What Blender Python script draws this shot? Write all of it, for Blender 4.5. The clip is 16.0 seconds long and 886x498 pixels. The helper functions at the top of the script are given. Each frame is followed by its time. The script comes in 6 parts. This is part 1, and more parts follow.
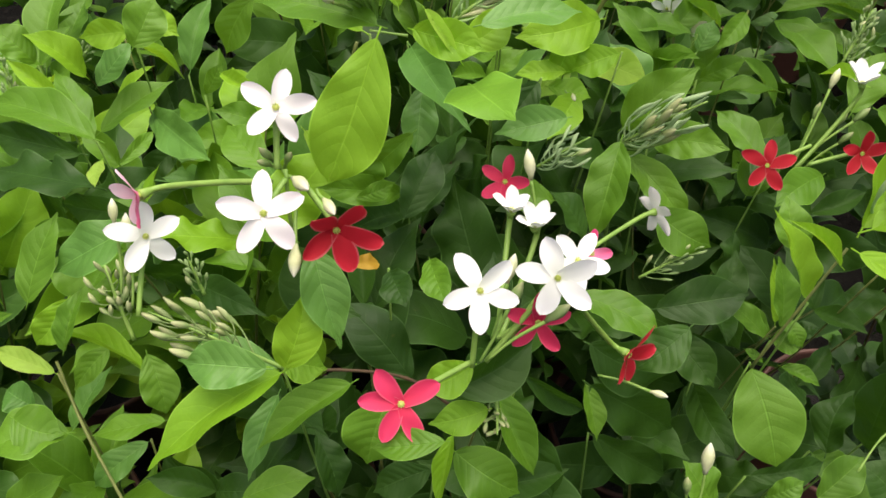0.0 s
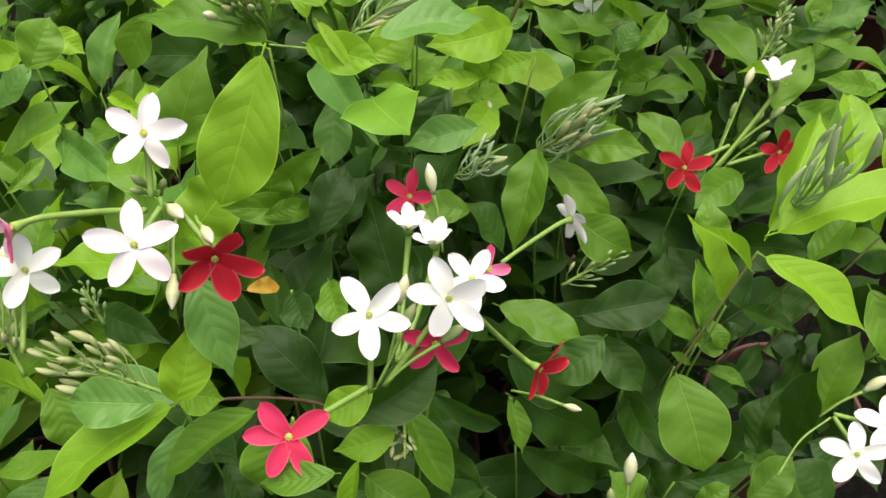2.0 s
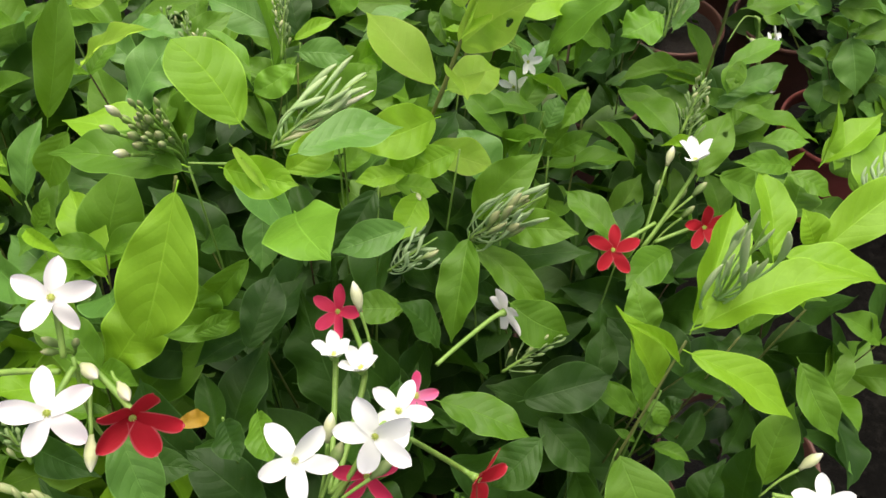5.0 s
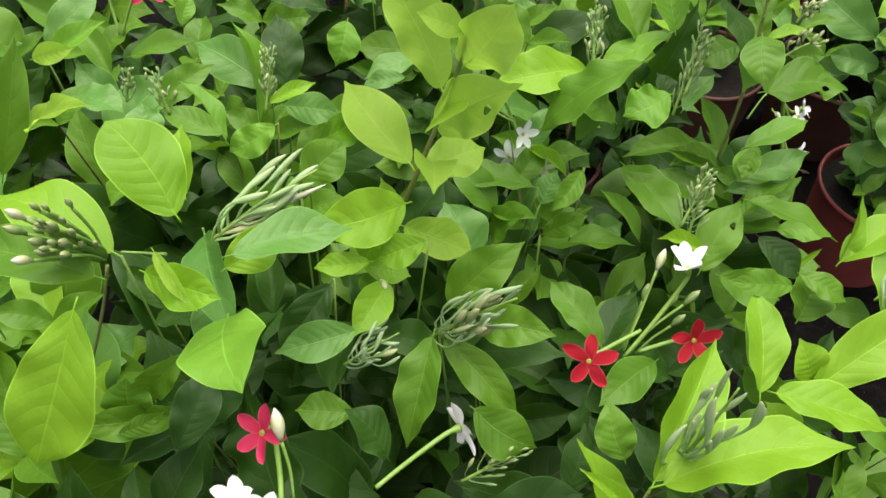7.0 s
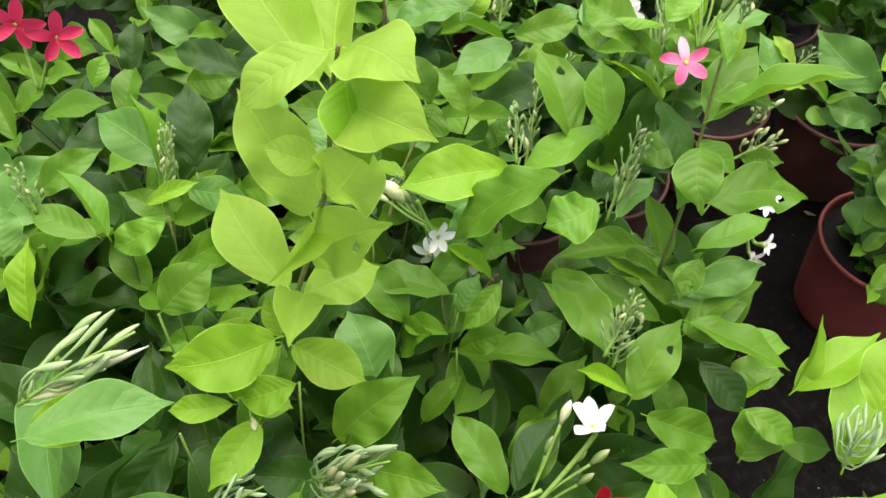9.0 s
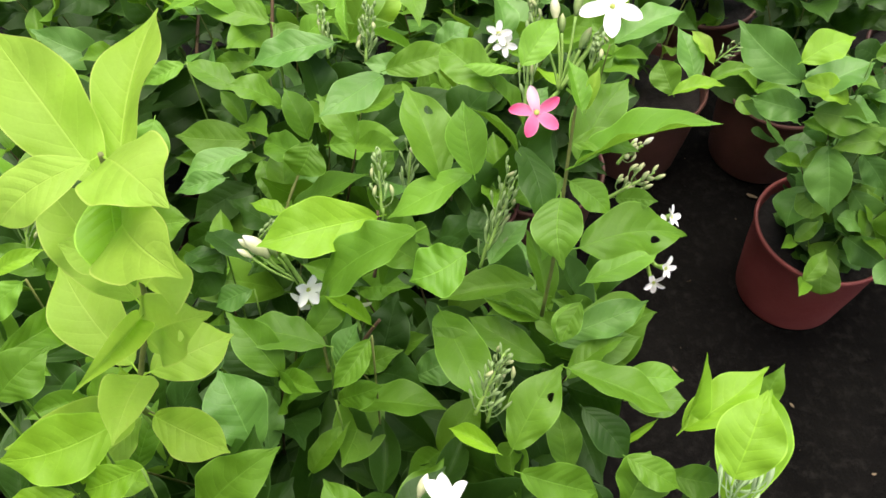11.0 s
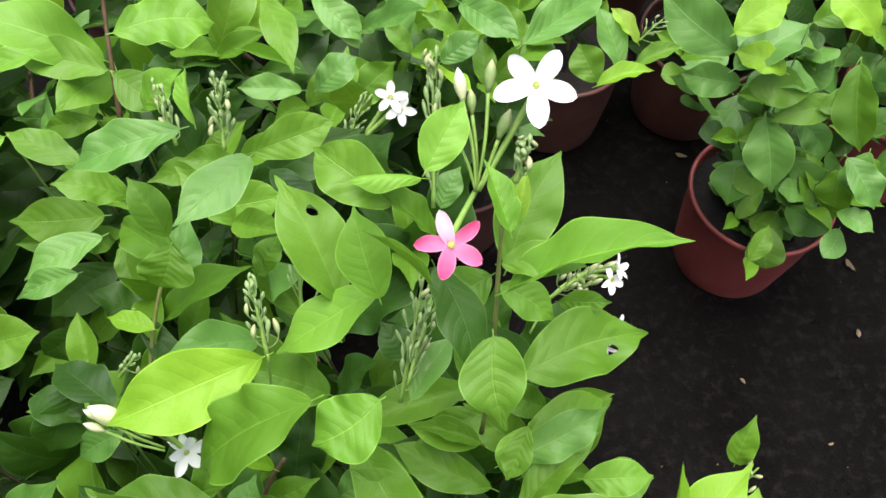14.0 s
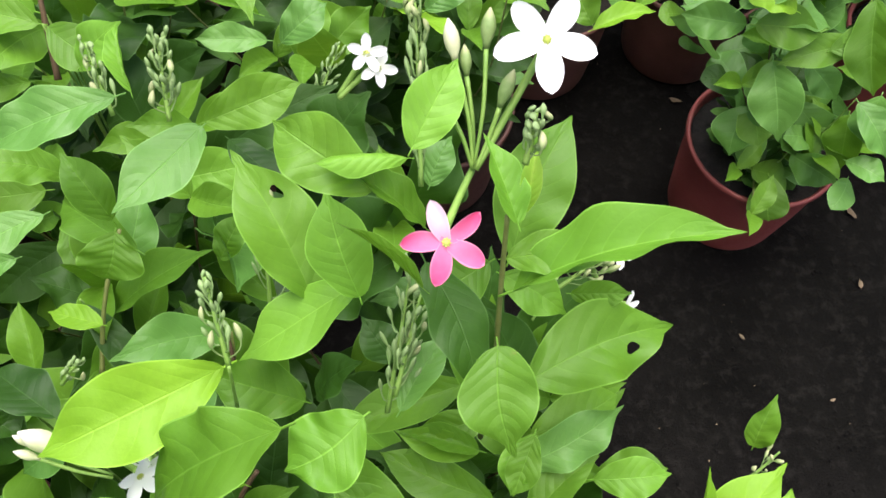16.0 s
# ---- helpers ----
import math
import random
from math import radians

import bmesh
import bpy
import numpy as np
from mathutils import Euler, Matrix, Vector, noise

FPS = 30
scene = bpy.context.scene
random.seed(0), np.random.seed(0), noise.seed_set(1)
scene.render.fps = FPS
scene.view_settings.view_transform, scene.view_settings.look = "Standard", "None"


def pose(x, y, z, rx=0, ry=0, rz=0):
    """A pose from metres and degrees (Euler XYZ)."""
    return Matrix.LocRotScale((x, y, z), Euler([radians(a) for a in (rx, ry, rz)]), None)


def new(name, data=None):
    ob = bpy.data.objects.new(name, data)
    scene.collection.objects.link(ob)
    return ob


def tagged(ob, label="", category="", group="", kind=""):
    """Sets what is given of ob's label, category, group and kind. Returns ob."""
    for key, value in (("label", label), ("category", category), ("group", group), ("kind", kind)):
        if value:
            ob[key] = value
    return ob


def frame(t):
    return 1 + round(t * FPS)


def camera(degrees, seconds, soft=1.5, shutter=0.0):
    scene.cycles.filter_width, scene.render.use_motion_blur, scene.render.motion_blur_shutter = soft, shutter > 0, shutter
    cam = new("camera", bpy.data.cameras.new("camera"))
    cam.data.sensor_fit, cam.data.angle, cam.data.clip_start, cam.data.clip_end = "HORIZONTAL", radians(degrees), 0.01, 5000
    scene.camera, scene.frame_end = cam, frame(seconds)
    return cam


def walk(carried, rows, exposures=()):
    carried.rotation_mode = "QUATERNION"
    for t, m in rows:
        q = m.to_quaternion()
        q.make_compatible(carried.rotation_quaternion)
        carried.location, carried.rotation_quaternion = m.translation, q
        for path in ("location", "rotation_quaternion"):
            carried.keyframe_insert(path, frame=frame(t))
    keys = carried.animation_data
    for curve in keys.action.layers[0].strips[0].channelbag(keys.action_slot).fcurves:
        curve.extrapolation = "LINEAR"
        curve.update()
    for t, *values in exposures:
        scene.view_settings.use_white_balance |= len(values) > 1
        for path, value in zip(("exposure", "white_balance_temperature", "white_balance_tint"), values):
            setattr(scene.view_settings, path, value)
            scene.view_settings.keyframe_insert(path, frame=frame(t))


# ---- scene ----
cam = camera(56.0, 16.0, 1.6)
METRES, EYE, TILT, LEAN, TURN = 0.7, 1.13, -54.0, -1.5, 0.0
ROWS = [
    (0.0, 0.0, 0.0, 0.0, 0.0, 0.0, -0.0),
    (0.5, 0.0046, 0.001, -0.0002, -0.39, -0.07, 0.18),
    (1.0, 0.0175, 0.0066, 0.0028, -0.93, 0.02, 0.73),
    (1.5, 0.0376, 0.0117, 0.0057, -1.44, 0.01, 1.38),
    (2.0, 0.054, 0.0167, 0.0129, -1.99, -0.05, 2.21),
    (2.5, 0.0592, 0.0181, 0.0222, -2.72, 0.03, 3.13),
    (3.0, 0.0602, 0.0208, 0.0331, -3.3, 0.21, 3.95),
    (3.5, 0.0517, 0.0196, 0.0412, -3.64, 0.45, 4.66),
    (4.0, 0.0615, 0.0134, 0.0615, -4.85, 0.93, 6.08),
    (6.5, 0.1369, 0.0457, 0.1267, -3.2, 2.13, 4.03),
    (7.0, 0.1702, 0.0726, 0.167, -1.86, 1.92, 2.17),
    (7.5, 0.2153, 0.096, 0.2023, -1.04, 1.74, 1.37),
    (8.0, 0.2588, 0.1147, 0.2293, -0.39, 1.62, 1.03),
    (8.5, 0.282, 0.1437, 0.2661, 0.21, 1.48, 0.4),
    (11.0, 0.4202, 0.2006, 0.3789, -0.94, -1.39, 3.1),
    (11.5, 0.4439, 0.2084, 0.397, -1.44, -1.14, 3.98),
    (12.0, 0.4641, 0.238, 0.4223, -2.61, -1.31, 6.16),
    (12.5, 0.4594, 0.2733, 0.4516, -4.17, -2.3, 7.91),
    (13.0, 0.4602, 0.3, 0.486, -5.4, -3.6, 8.37),
    (13.5, 0.4629, 0.3324, 0.5086, -5.99, -5.06, 8.77),
    (14.0, 0.4591, 0.3761, 0.5247, -6.48, -6.81, 9.05),
    (14.5, 0.4593, 0.4104, 0.5357, -7.09, -8.46, 9.22),
    (15.0, 0.4696, 0.441, 0.54, -7.5, -9.74, 9.42),
    (15.5, 0.4738, 0.4587, 0.5367, -7.65, -10.66, 9.74),
    (16.0, 0.4675, 0.475, 0.5405, -7.94, -10.94, 10.09),
]
walk(cam, [(t, pose(0, 0, EYE, TILT, LEAN, TURN) @ pose(METRES * x, METRES * y, METRES * z, 90 + pitch, roll, yaw)) for t, x, y, z, yaw, pitch, roll in ROWS], exposures=[(0.0, 0.51, 7050, 13), (4.0, 0.48, 7050, 12), (7.5, 0.68, 6750, 12), (11.0, 0.87, 6750, 15), (13.0, 0.94, 6450, 16), (16.0, 1.00, 6350, 16)])

# ---- world and light ----
SUN_ELEVATION, SUN_ROTATION = radians(72), radians(200)
world = bpy.data.worlds.new("world")
scene.world = world
world.use_nodes = True
wn = world.node_tree.nodes
sky = wn.new("ShaderNodeTexSky")
sky.sky_type, sky.sun_disc = "NISHITA", False
sky.sun_elevation, sky.sun_rotation = SUN_ELEVATION, SUN_ROTATION
sky.dust_density, sky.air_density = 4.0, 1.4
wn["Background"].inputs["Strength"].default_value = 0.09
world.node_tree.links.new(sky.outputs["Color"], wn["Background"].inputs["Color"])
sun = new("sun", bpy.data.lights.new("sun", "SUN"))
sun.data.energy, sun.data.angle, sun.data.color = 4.0, radians(60), (1.0, 0.97, 0.9)
sun.matrix_world = pose(0, 0, 3, 90 - math.degrees(SUN_ELEVATION), 0, 180 - math.degrees(SUN_ROTATION) + 180)


# ---- materials ----
def material(name):
    m = bpy.data.materials.new(name)
    m.use_nodes = True
    return m, m.node_tree.nodes, m.node_tree.links, m.node_tree.nodes["Principled BSDF"]


def math_node(nodes, links, op, a, b=None, c=None, clamp=False):
    n = nodes.new("ShaderNodeMath")
    n.operation, n.use_clamp = op, clamp
    for k, v in enumerate((a, b, c)):
        if v is None:
            continue
        if isinstance(v, (int, float)):
            n.inputs[k].default_value = v
        else:
            links.new(v, n.inputs[k])
    return n.outputs[0]


def mix_color(nodes, links, fac, a, b, blend="MIX"):
    n = nodes.new("ShaderNodeMix")
    n.data_type, n.blend_type = "RGBA", blend
    for socket, v in ((n.inputs[0], fac), (n.inputs[6], a), (n.inputs[7], b)):
        if isinstance(v, (int, float)):
            socket.default_value = v
        elif isinstance(v, tuple):
            socket.default_value = (*v, 1)
        else:
            links.new(v, socket)
    return n.outputs[2]


def noise_node(nodes, links, vector, scale, detail=4.0, rough=0.55):
    n = nodes.new("ShaderNodeTexNoise")
    n.inputs["Scale"].default_value, n.inputs["Detail"].default_value, n.inputs["Roughness"].default_value = scale, detail, rough
    if vector is not None:
        links.new(vector, n.inputs["Vector"])
    return n.outputs["Fac"]


def leaf_material(name, low, high, through_color, through_part, gloss, vein):
    """A blade with midrib, side veins, mottling and light coming through it."""
    m, nodes, links, bsdf = material(name)
    uv = nodes.new("ShaderNodeUVMap").outputs[0]
    info = nodes.new("ShaderNodeObjectInfo").outputs["Random"]
    geo = nodes.new("ShaderNodeNewGeometry").outputs["Position"]
    sep = nodes.new("ShaderNodeSeparateXYZ")
    links.new(uv, sep.inputs[0])
    u, v = sep.outputs[0], sep.outputs[1]
    side = math_node(nodes, links, "ABSOLUTE", math_node(nodes, links, "MULTIPLY_ADD", v, 2.0, -1.0))
    rib = math_node(nodes, links, "SUBTRACT", 1.0, math_node(nodes, links, "DIVIDE", side, 0.04), clamp=True)
    bend = math_node(nodes, links, "POWER", side, 1.35)
    run = math_node(nodes, links, "MULTIPLY_ADD", u, 7.5, math_node(nodes, links, "MULTIPLY", bend, -1.7))
    wob = noise_node(nodes, links, geo, 60.0, 2.0)
    run = math_node(nodes, links, "ADD", run, math_node(nodes, links, "MULTIPLY", wob, 0.35))
    tri = math_node(nodes, links, "ABSOLUTE", math_node(nodes, links, "SUBTRACT", math_node(nodes, links, "FRACT", run), 0.5))
    lines = math_node(nodes, links, "SUBTRACT", 1.0, math_node(nodes, links, "DIVIDE", tri, 0.05), clamp=True)
    fade = math_node(nodes, links, "SUBTRACT", 1.0, math_node(nodes, links, "MULTIPLY", side, 0.75), clamp=True)
    lines = math_node(nodes, links, "MULTIPLY", lines, fade)
    veins = math_node(nodes, links, "MAXIMUM", rib, math_node(nodes, links, "MULTIPLY", lines, 0.45))
    big = noise_node(nodes, links, geo, 28.0, 3.0)
    fine = noise_node(nodes, links, geo, 420.0, 4.0, 0.65)
    blend = math_node(nodes, links, "ADD", math_node(nodes, links, "MULTIPLY", info, 0.65), math_node(nodes, links, "MULTIPLY_ADD", big, 0.9, -0.28), clamp=True)
    color = mix_color(nodes, links, blend, low, high)
    color = mix_color(nodes, links, math_node(nodes, links, "MULTIPLY_ADD", fine, 0.5, -0.12, clamp=True), color, tuple(c * 0.72 for c in low))
    color = mix_color(nodes, links, math_node(nodes, links, "MULTIPLY", veins, 0.95 * vein), color, tuple(min(1, c * 1.5 + 0.03) for c in high))
    edge = math_node(nodes, links, "MULTIPLY", math_node(nodes, links, "GREATER_THAN", side, 0.962), 0.45)
    color = mix_color(nodes, links, edge, color, tuple(min(1, c * 1.6 + 0.05) for c in high))
    spot = noise_node(nodes, links, geo, 95.0, 5.0, 0.7)
    spot = math_node(nodes, links, "MULTIPLY", math_node(nodes, links, "SUBTRACT", spot, 0.68), 9.0, clamp=True)
    color = mix_color(nodes, links, math_node(nodes, links, "MULTIPLY", spot, 0.45), color, (0.25, 0.2, 0.05))
    links.new(color, bsdf.inputs["Base Color"])
    links.new(math_node(nodes, links, "MULTIPLY_ADD", fine, 0.25, gloss), bsdf.inputs["Roughness"])
    bsdf.inputs["Specular IOR Level"].default_value = 0.36
    bump = nodes.new("ShaderNodeBump")
    bump.inputs["Strength"].default_value, bump.inputs["Distance"].default_value = 0.6, 0.002
    pillow = math_node(nodes, links, "MULTIPLY", math_node(nodes, links, "POWER", math_node(nodes, links, "MULTIPLY", tri, 2.0), 0.6), fade)
    height = math_node(nodes, links, "ADD", math_node(nodes, links, "MULTIPLY", big, 0.5), math_node(nodes, links, "MULTIPLY", pillow, 0.30))
    height = math_node(nodes, links, "SUBTRACT", height, math_node(nodes, links, "MULTIPLY", rib, 0.2))
    height = math_node(nodes, links, "ADD", height, math_node(nodes, links, "MULTIPLY", fine, 0.14))
    links.new(height, bump.inputs["Height"])
    links.new(bump.outputs[0], bsdf.inputs["Normal"])
    trans = nodes.new("ShaderNodeBsdfTranslucent")
    links.new(mix_color(nodes, links, 0.55, color, through_color), trans.inputs["Color"])
    links.new(bump.outputs[0], trans.inputs["Normal"])
    mix = nodes.new("ShaderNodeMixShader")
    mix.inputs[0].default_value = through_part
    links.new(bsdf.outputs[0], mix.inputs[1])
    links.new(trans.outputs[0], mix.inputs[2])
    links.new(mix.outputs[0], nodes["Material Output"].inputs["Surface"])
    return m


LEAF = {
    # deep: dark green, with the shade of inner and low leaves painted in
    "d": leaf_material("leaf_deep_and_shaded", (0.016, 0.056, 0.004), (0.040, 0.116, 0.007), (0.09, 0.24, 0.010), 0.26, 0.42, 0.35),
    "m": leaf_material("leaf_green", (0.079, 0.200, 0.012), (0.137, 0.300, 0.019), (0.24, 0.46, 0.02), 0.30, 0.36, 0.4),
    "b": leaf_material("leaf_light", (0.160, 0.360, 0.014), (0.265, 0.500, 0.026), (0.42, 0.64, 0.03), 0.36, 0.38, 0.45),
    "n": leaf_material("leaf_fresh", (0.125, 0.310, 0.022), (0.205, 0.440, 0.040), (0.32, 0.58, 0.04), 0.34, 0.36, 0.5),
    "y": leaf_material("leaf_young", (0.350, 0.600, 0.050), (0.530, 0.780, 0.140), (0.62, 0.92, 0.09), 0.62, 0.40, 0.4),
    "g": leaf_material("leaf_satin", (0.080, 0.215, 0.032), (0.140, 0.310, 0.056), (0.20, 0.40, 0.05), 0.22, 0.30, 0.45),
}


def petal_material(name, heart, rim, edge=None, through_part=0.3):
    m, nodes, links, bsdf = material(name)
    uv = nodes.new("ShaderNodeUVMap").outputs[0]
    sep = nodes.new("ShaderNodeSeparateXYZ")
    links.new(uv, sep.inputs[0])
    geo = nodes.new("ShaderNodeNewGeometry").outputs["Position"]
    info = nodes.new("ShaderNodeObjectInfo").outputs["Random"]
    grain = noise_node(nodes, links, geo, 260.0, 4.0)
    u = math_node(nodes, links, "ADD", sep.outputs[0], math_node(nodes, links, "MULTIPLY_ADD", grain, 0.5, -0.25), clamp=True)
    u = math_node(nodes, links, "ADD", u, math_node(nodes, links, "MULTIPLY_ADD", info, 0.4, -0.2), clamp=True)
    color = mix_color(nodes, links, u, heart, rim)
    if edge:
        side = math_node(nodes, links, "ABSOLUTE", math_node(nodes, links, "MULTIPLY_ADD", sep.outputs[1], 2.0, -1.0))
        far = math_node(nodes, links, "MAXIMUM", math_node(nodes, links, "GREATER_THAN", side, 0.86), math_node(nodes, links, "GREATER_THAN", sep.outputs[0], 0.95))
        color = mix_color(nodes, links, math_node(nodes, links, "MULTIPLY", far, 0.22), color, edge)
    links.new(color, bsdf.inputs["Base Color"])
    bsdf.inputs["Roughness"].default_value = 0.6
    bsdf.inputs["Specular IOR Level"].default_value = 0.25
    bump = nodes.new("ShaderNodeBump")
    bump.inputs["Strength"].default_value, bump.inputs["Distance"].default_value = 0.04, 0.0004
    wave = nodes.new("ShaderNodeTexWave")
    wave.bands_direction = "Y"
    wave.inputs["Scale"].default_value, wave.inputs["Distortion"].default_value = 3.0, 1.5
    links.new(uv, wave.inputs["Vector"])
    links.new(wave.outputs["Fac"], bump.inputs["Height"])
    links.new(bump.outputs[0], bsdf.inputs["Normal"])
    trans = nodes.new("ShaderNodeBsdfTranslucent")
    links.new(color, trans.inputs["Color"])
    mix = nodes.new("ShaderNodeMixShader")
    mix.inputs[0].default_value = through_part
    links.new(bsdf.outputs[0], mix.inputs[1])
    links.new(trans.outputs[0], mix.inputs[2])
    links.new(mix.outputs[0], nodes["Material Output"].inputs["Surface"])
    return m


PETAL = {
    "white": petal_material("petal_white", (0.86, 0.88, 0.80), (0.92, 0.92, 0.93), None, 0.12),
    "blush": petal_material("petal_blush", (0.89, 0.87, 0.84), (0.90, 0.84, 0.87), None, 0.12),
    "pink": petal_material("petal_pink", (0.86, 0.24, 0.44), (0.82, 0.07, 0.22), (0.9, 0.62, 0.70)),
    "faded": petal_material("petal_faded", (0.90, 0.40, 0.56), (0.92, 0.66, 0.76), (0.92, 0.80, 0.86)),
    "rose": petal_material("petal_rose", (0.66, 0.03, 0.09), (0.74, 0.045, 0.14), (0.8, 0.3, 0.36)),
    "red": petal_material("petal_red", (0.40, 0.010, 0.018), (0.55, 0.018, 0.036), (0.75, 0.35, 0.36), 0.2),
    "cream": petal_material("petal_cream", (0.72, 0.74, 0.42), (0.82, 0.82, 0.66)),
}


def plain_material(name, low, high, rough, scale, bump_depth=0.0, bump_scale=200.0, metal=0.0, through_part=0.0, tip=None):
    m, nodes, links, bsdf = material(name)
    geo = nodes.new("ShaderNodeNewGeometry").outputs["Position"]
    info = nodes.new("ShaderNodeObjectInfo").outputs["Random"]
    a = noise_node(nodes, links, geo, scale, 5.0, 0.6)
    f = math_node(nodes, links, "ADD", math_node(nodes, links, "MULTIPLY_ADD", a, 1.6, -0.5), math_node(nodes, links, "MULTIPLY_ADD", info, 0.4, -0.2), clamp=True)
    color = mix_color(nodes, links, f, low, high)
    if tip:
        along = nodes.new("ShaderNodeSeparateXYZ")
        links.new(nodes.new("ShaderNodeTexCoord").outputs["Generated"], along.inputs[0])
        color = mix_color(nodes, links, math_node(nodes, links, "MULTIPLY_ADD", along.outputs[1], 2.6, -1.7, clamp=True), color, tip)
    links.new(color, bsdf.inputs["Base Color"])
    b = noise_node(nodes, links, geo, bump_scale, 5.0, 0.65)
    links.new(math_node(nodes, links, "MULTIPLY_ADD", b, 0.3, rough - 0.15, clamp=True), bsdf.inputs["Roughness"])
    bsdf.inputs["Metallic"].default_value = metal
    if bump_depth:
        bump = nodes.new("ShaderNodeBump")
        bump.inputs["Strength"].default_value, bump.inputs["Distance"].default_value = 0.8, bump_depth
        links.new(b, bump.inputs["Height"])
        links.new(bump.outputs[0], bsdf.inputs["Normal"])
    if through_part:
        trans = nodes.new("ShaderNodeBsdfTranslucent")
        trans.inputs["Color"].default_value = (*high, 1)
        mix = nodes.new("ShaderNodeMixShader")
        mix.inputs[0].default_value = through_part
        links.new(bsdf.outputs[0], mix.inputs[1])
        links.new(trans.outputs[0], mix.inputs[2])
        links.new(mix.outputs[0], nodes["Material Output"].inputs["Surface"])
    return m


STEM = {
    "green": plain_material("stem_green", (0.16, 0.30, 0.05), (0.30, 0.46, 0.10), 0.5, 90.0, 0.0004, 500.0),
    "olive": plain_material("stem_olive", (0.14, 0.17, 0.04), (0.26, 0.28, 0.08), 0.6, 120.0, 0.0006, 500.0),
    "brown": plain_material("stem_brown", (0.07, 0.04, 0.02), (0.15, 0.09, 0.045), 0.75, 120.0, 0.0008, 400.0),
}
BUD = {
    "young": plain_material("bud_young", (0.15, 0.26, 0.07), (0.28, 0.40, 0.15), 0.6, 260.0, 0.0004, 900.0, tip=(0.21, 0.30, 0.12)),
    "cream": plain_material("bud_cream", (0.54, 0.58, 0.30), (0.74, 0.74, 0.52), 0.55, 200.0, 0.0003, 700.0, 0.0, 0.15, tip=(0.84, 0.83, 0.70)),
    "braid": plain_material("bud_braided", (0.30, 0.47, 0.20), (0.47, 0.62, 0.34), 0.6, 260.0, 0.0004, 900.0, 0.0, 0.2, tip=(0.46, 0.60, 0.34)),
    "pale": plain_material("bud_pale", (0.30, 0.50, 0.17), (0.47, 0.64, 0.30), 0.55, 200.0, 0.0003, 700.0, 0.0, 0.2, tip=(0.50, 0.60, 0.33)),
    "lime": plain_material("bud_lime", (0.14, 0.23, 0.06), (0.27, 0.36, 0.13), 0.55, 200.0, 0.0003, 700.0, tip=(0.42, 0.42, 0.22)),
}
POT = {
    "red": plain_material("pot_plastic_red", (0.21, 0.043, 0.037), (0.33, 0.082, 0.070), 0.5, 18.0, 0.0006, 260.0),
    "brown": plain_material("pot_plastic_brown", (0.09, 0.036, 0.027), (0.16, 0.066, 0.048), 0.6, 22.0, 0.0006, 260.0),
}
SOIL = plain_material("potting_soil", (0.008, 0.0065, 0.0055), (0.028, 0.022, 0.018), 0.95, 70.0, 0.006, 160.0)
STAMEN = plain_material("stamen_yellow", (0.38, 0.46, 0.08), (0.55, 0.58, 0.16), 0.6, 300.0)
DRY = plain_material("dry_scrap", (0.10, 0.07, 0.04), (0.24, 0.18, 0.11), 0.9, 120.0)
YELLOWED = plain_material("leaf_yellowed", (0.34, 0.19, 0.015), (0.52, 0.33, 0.03), 0.55, 60.0, 0.0005, 300.0, 0.0, 0.2)


def ground_material():
    m, nodes, links, bsdf = material("ground_earth")
    geo = nodes.new("ShaderNodeNewGeometry").outputs["Position"]
    wide = noise_node(nodes, links, geo, 5.0, 6.0, 0.6)
    mid = noise_node(nodes, links, geo, 62.0, 7.0, 0.72)
    fine = noise_node(nodes, links, geo, 420.0, 5.0, 0.7)
    color = mix_color(nodes, links, math_node(nodes, links, "MULTIPLY_ADD", wide, 2.0, -0.5, clamp=True), (0.0022, 0.0020, 0.0017), (0.0105, 0.0097, 0.0083))
    color = mix_color(nodes, links, math_node(nodes, links, "MULTIPLY_ADD", mid, 6.0, -3.0, clamp=True), color, (0.0175, 0.0160, 0.0138))
    grit = math_node(nodes, links, "MULTIPLY", math_node(nodes, links, "SUBTRACT", fine, 0.66), 8.0, clamp=True)
    color = mix_color(nodes, links, math_node(nodes, links, "MULTIPLY", grit, 0.7), color, (0.07, 0.058, 0.046))
    links.new(color, bsdf.inputs["Base Color"])
    links.new(math_node(nodes, links, "MULTIPLY_ADD", mid, 0.4, 0.6, clamp=True), bsdf.inputs["Roughness"])
    bsdf.inputs["Specular IOR Level"].default_value = 0.05
    bump = nodes.new("ShaderNodeBump")
    bump.inputs["Strength"].default_value, bump.inputs["Distance"].default_value = 1.0, 0.012
    links.new(math_node(nodes, links, "ADD", math_node(nodes, links, "MULTIPLY", mid, 1.0), math_node(nodes, links, "MULTIPLY", fine, 0.4)), bump.inputs["Height"])
    links.new(bump.outputs[0], bsdf.inputs["Normal"])
    return m


GROUND = ground_material()


# ---- mesh makers ----
def mesh_from(name, verts, faces, mat, uvs=None, smooth=True):
    me = bpy.data.meshes.new(name)
    me.from_pydata(verts, [], faces)
    if uvs is not None:
        layer = me.uv_layers.new(name="UVMap")
        for loop in me.loops:
            layer.data[loop.index].uv = uvs[loop.vertex_index]
    me.polygons.foreach_set("use_smooth", [smooth] * len(me.polygons))
    me.materials.append(mat)
    me.update()
    return me


def part(name, me, parent, m=None, label=""):
    """One mesh as a part of a thing (or of a part), at the pose m in its parent's space."""
    ob = new(name, me)
    ob.parent = parent
    if m is not None:
        ob.matrix_basis = m
    return tagged(ob, label)


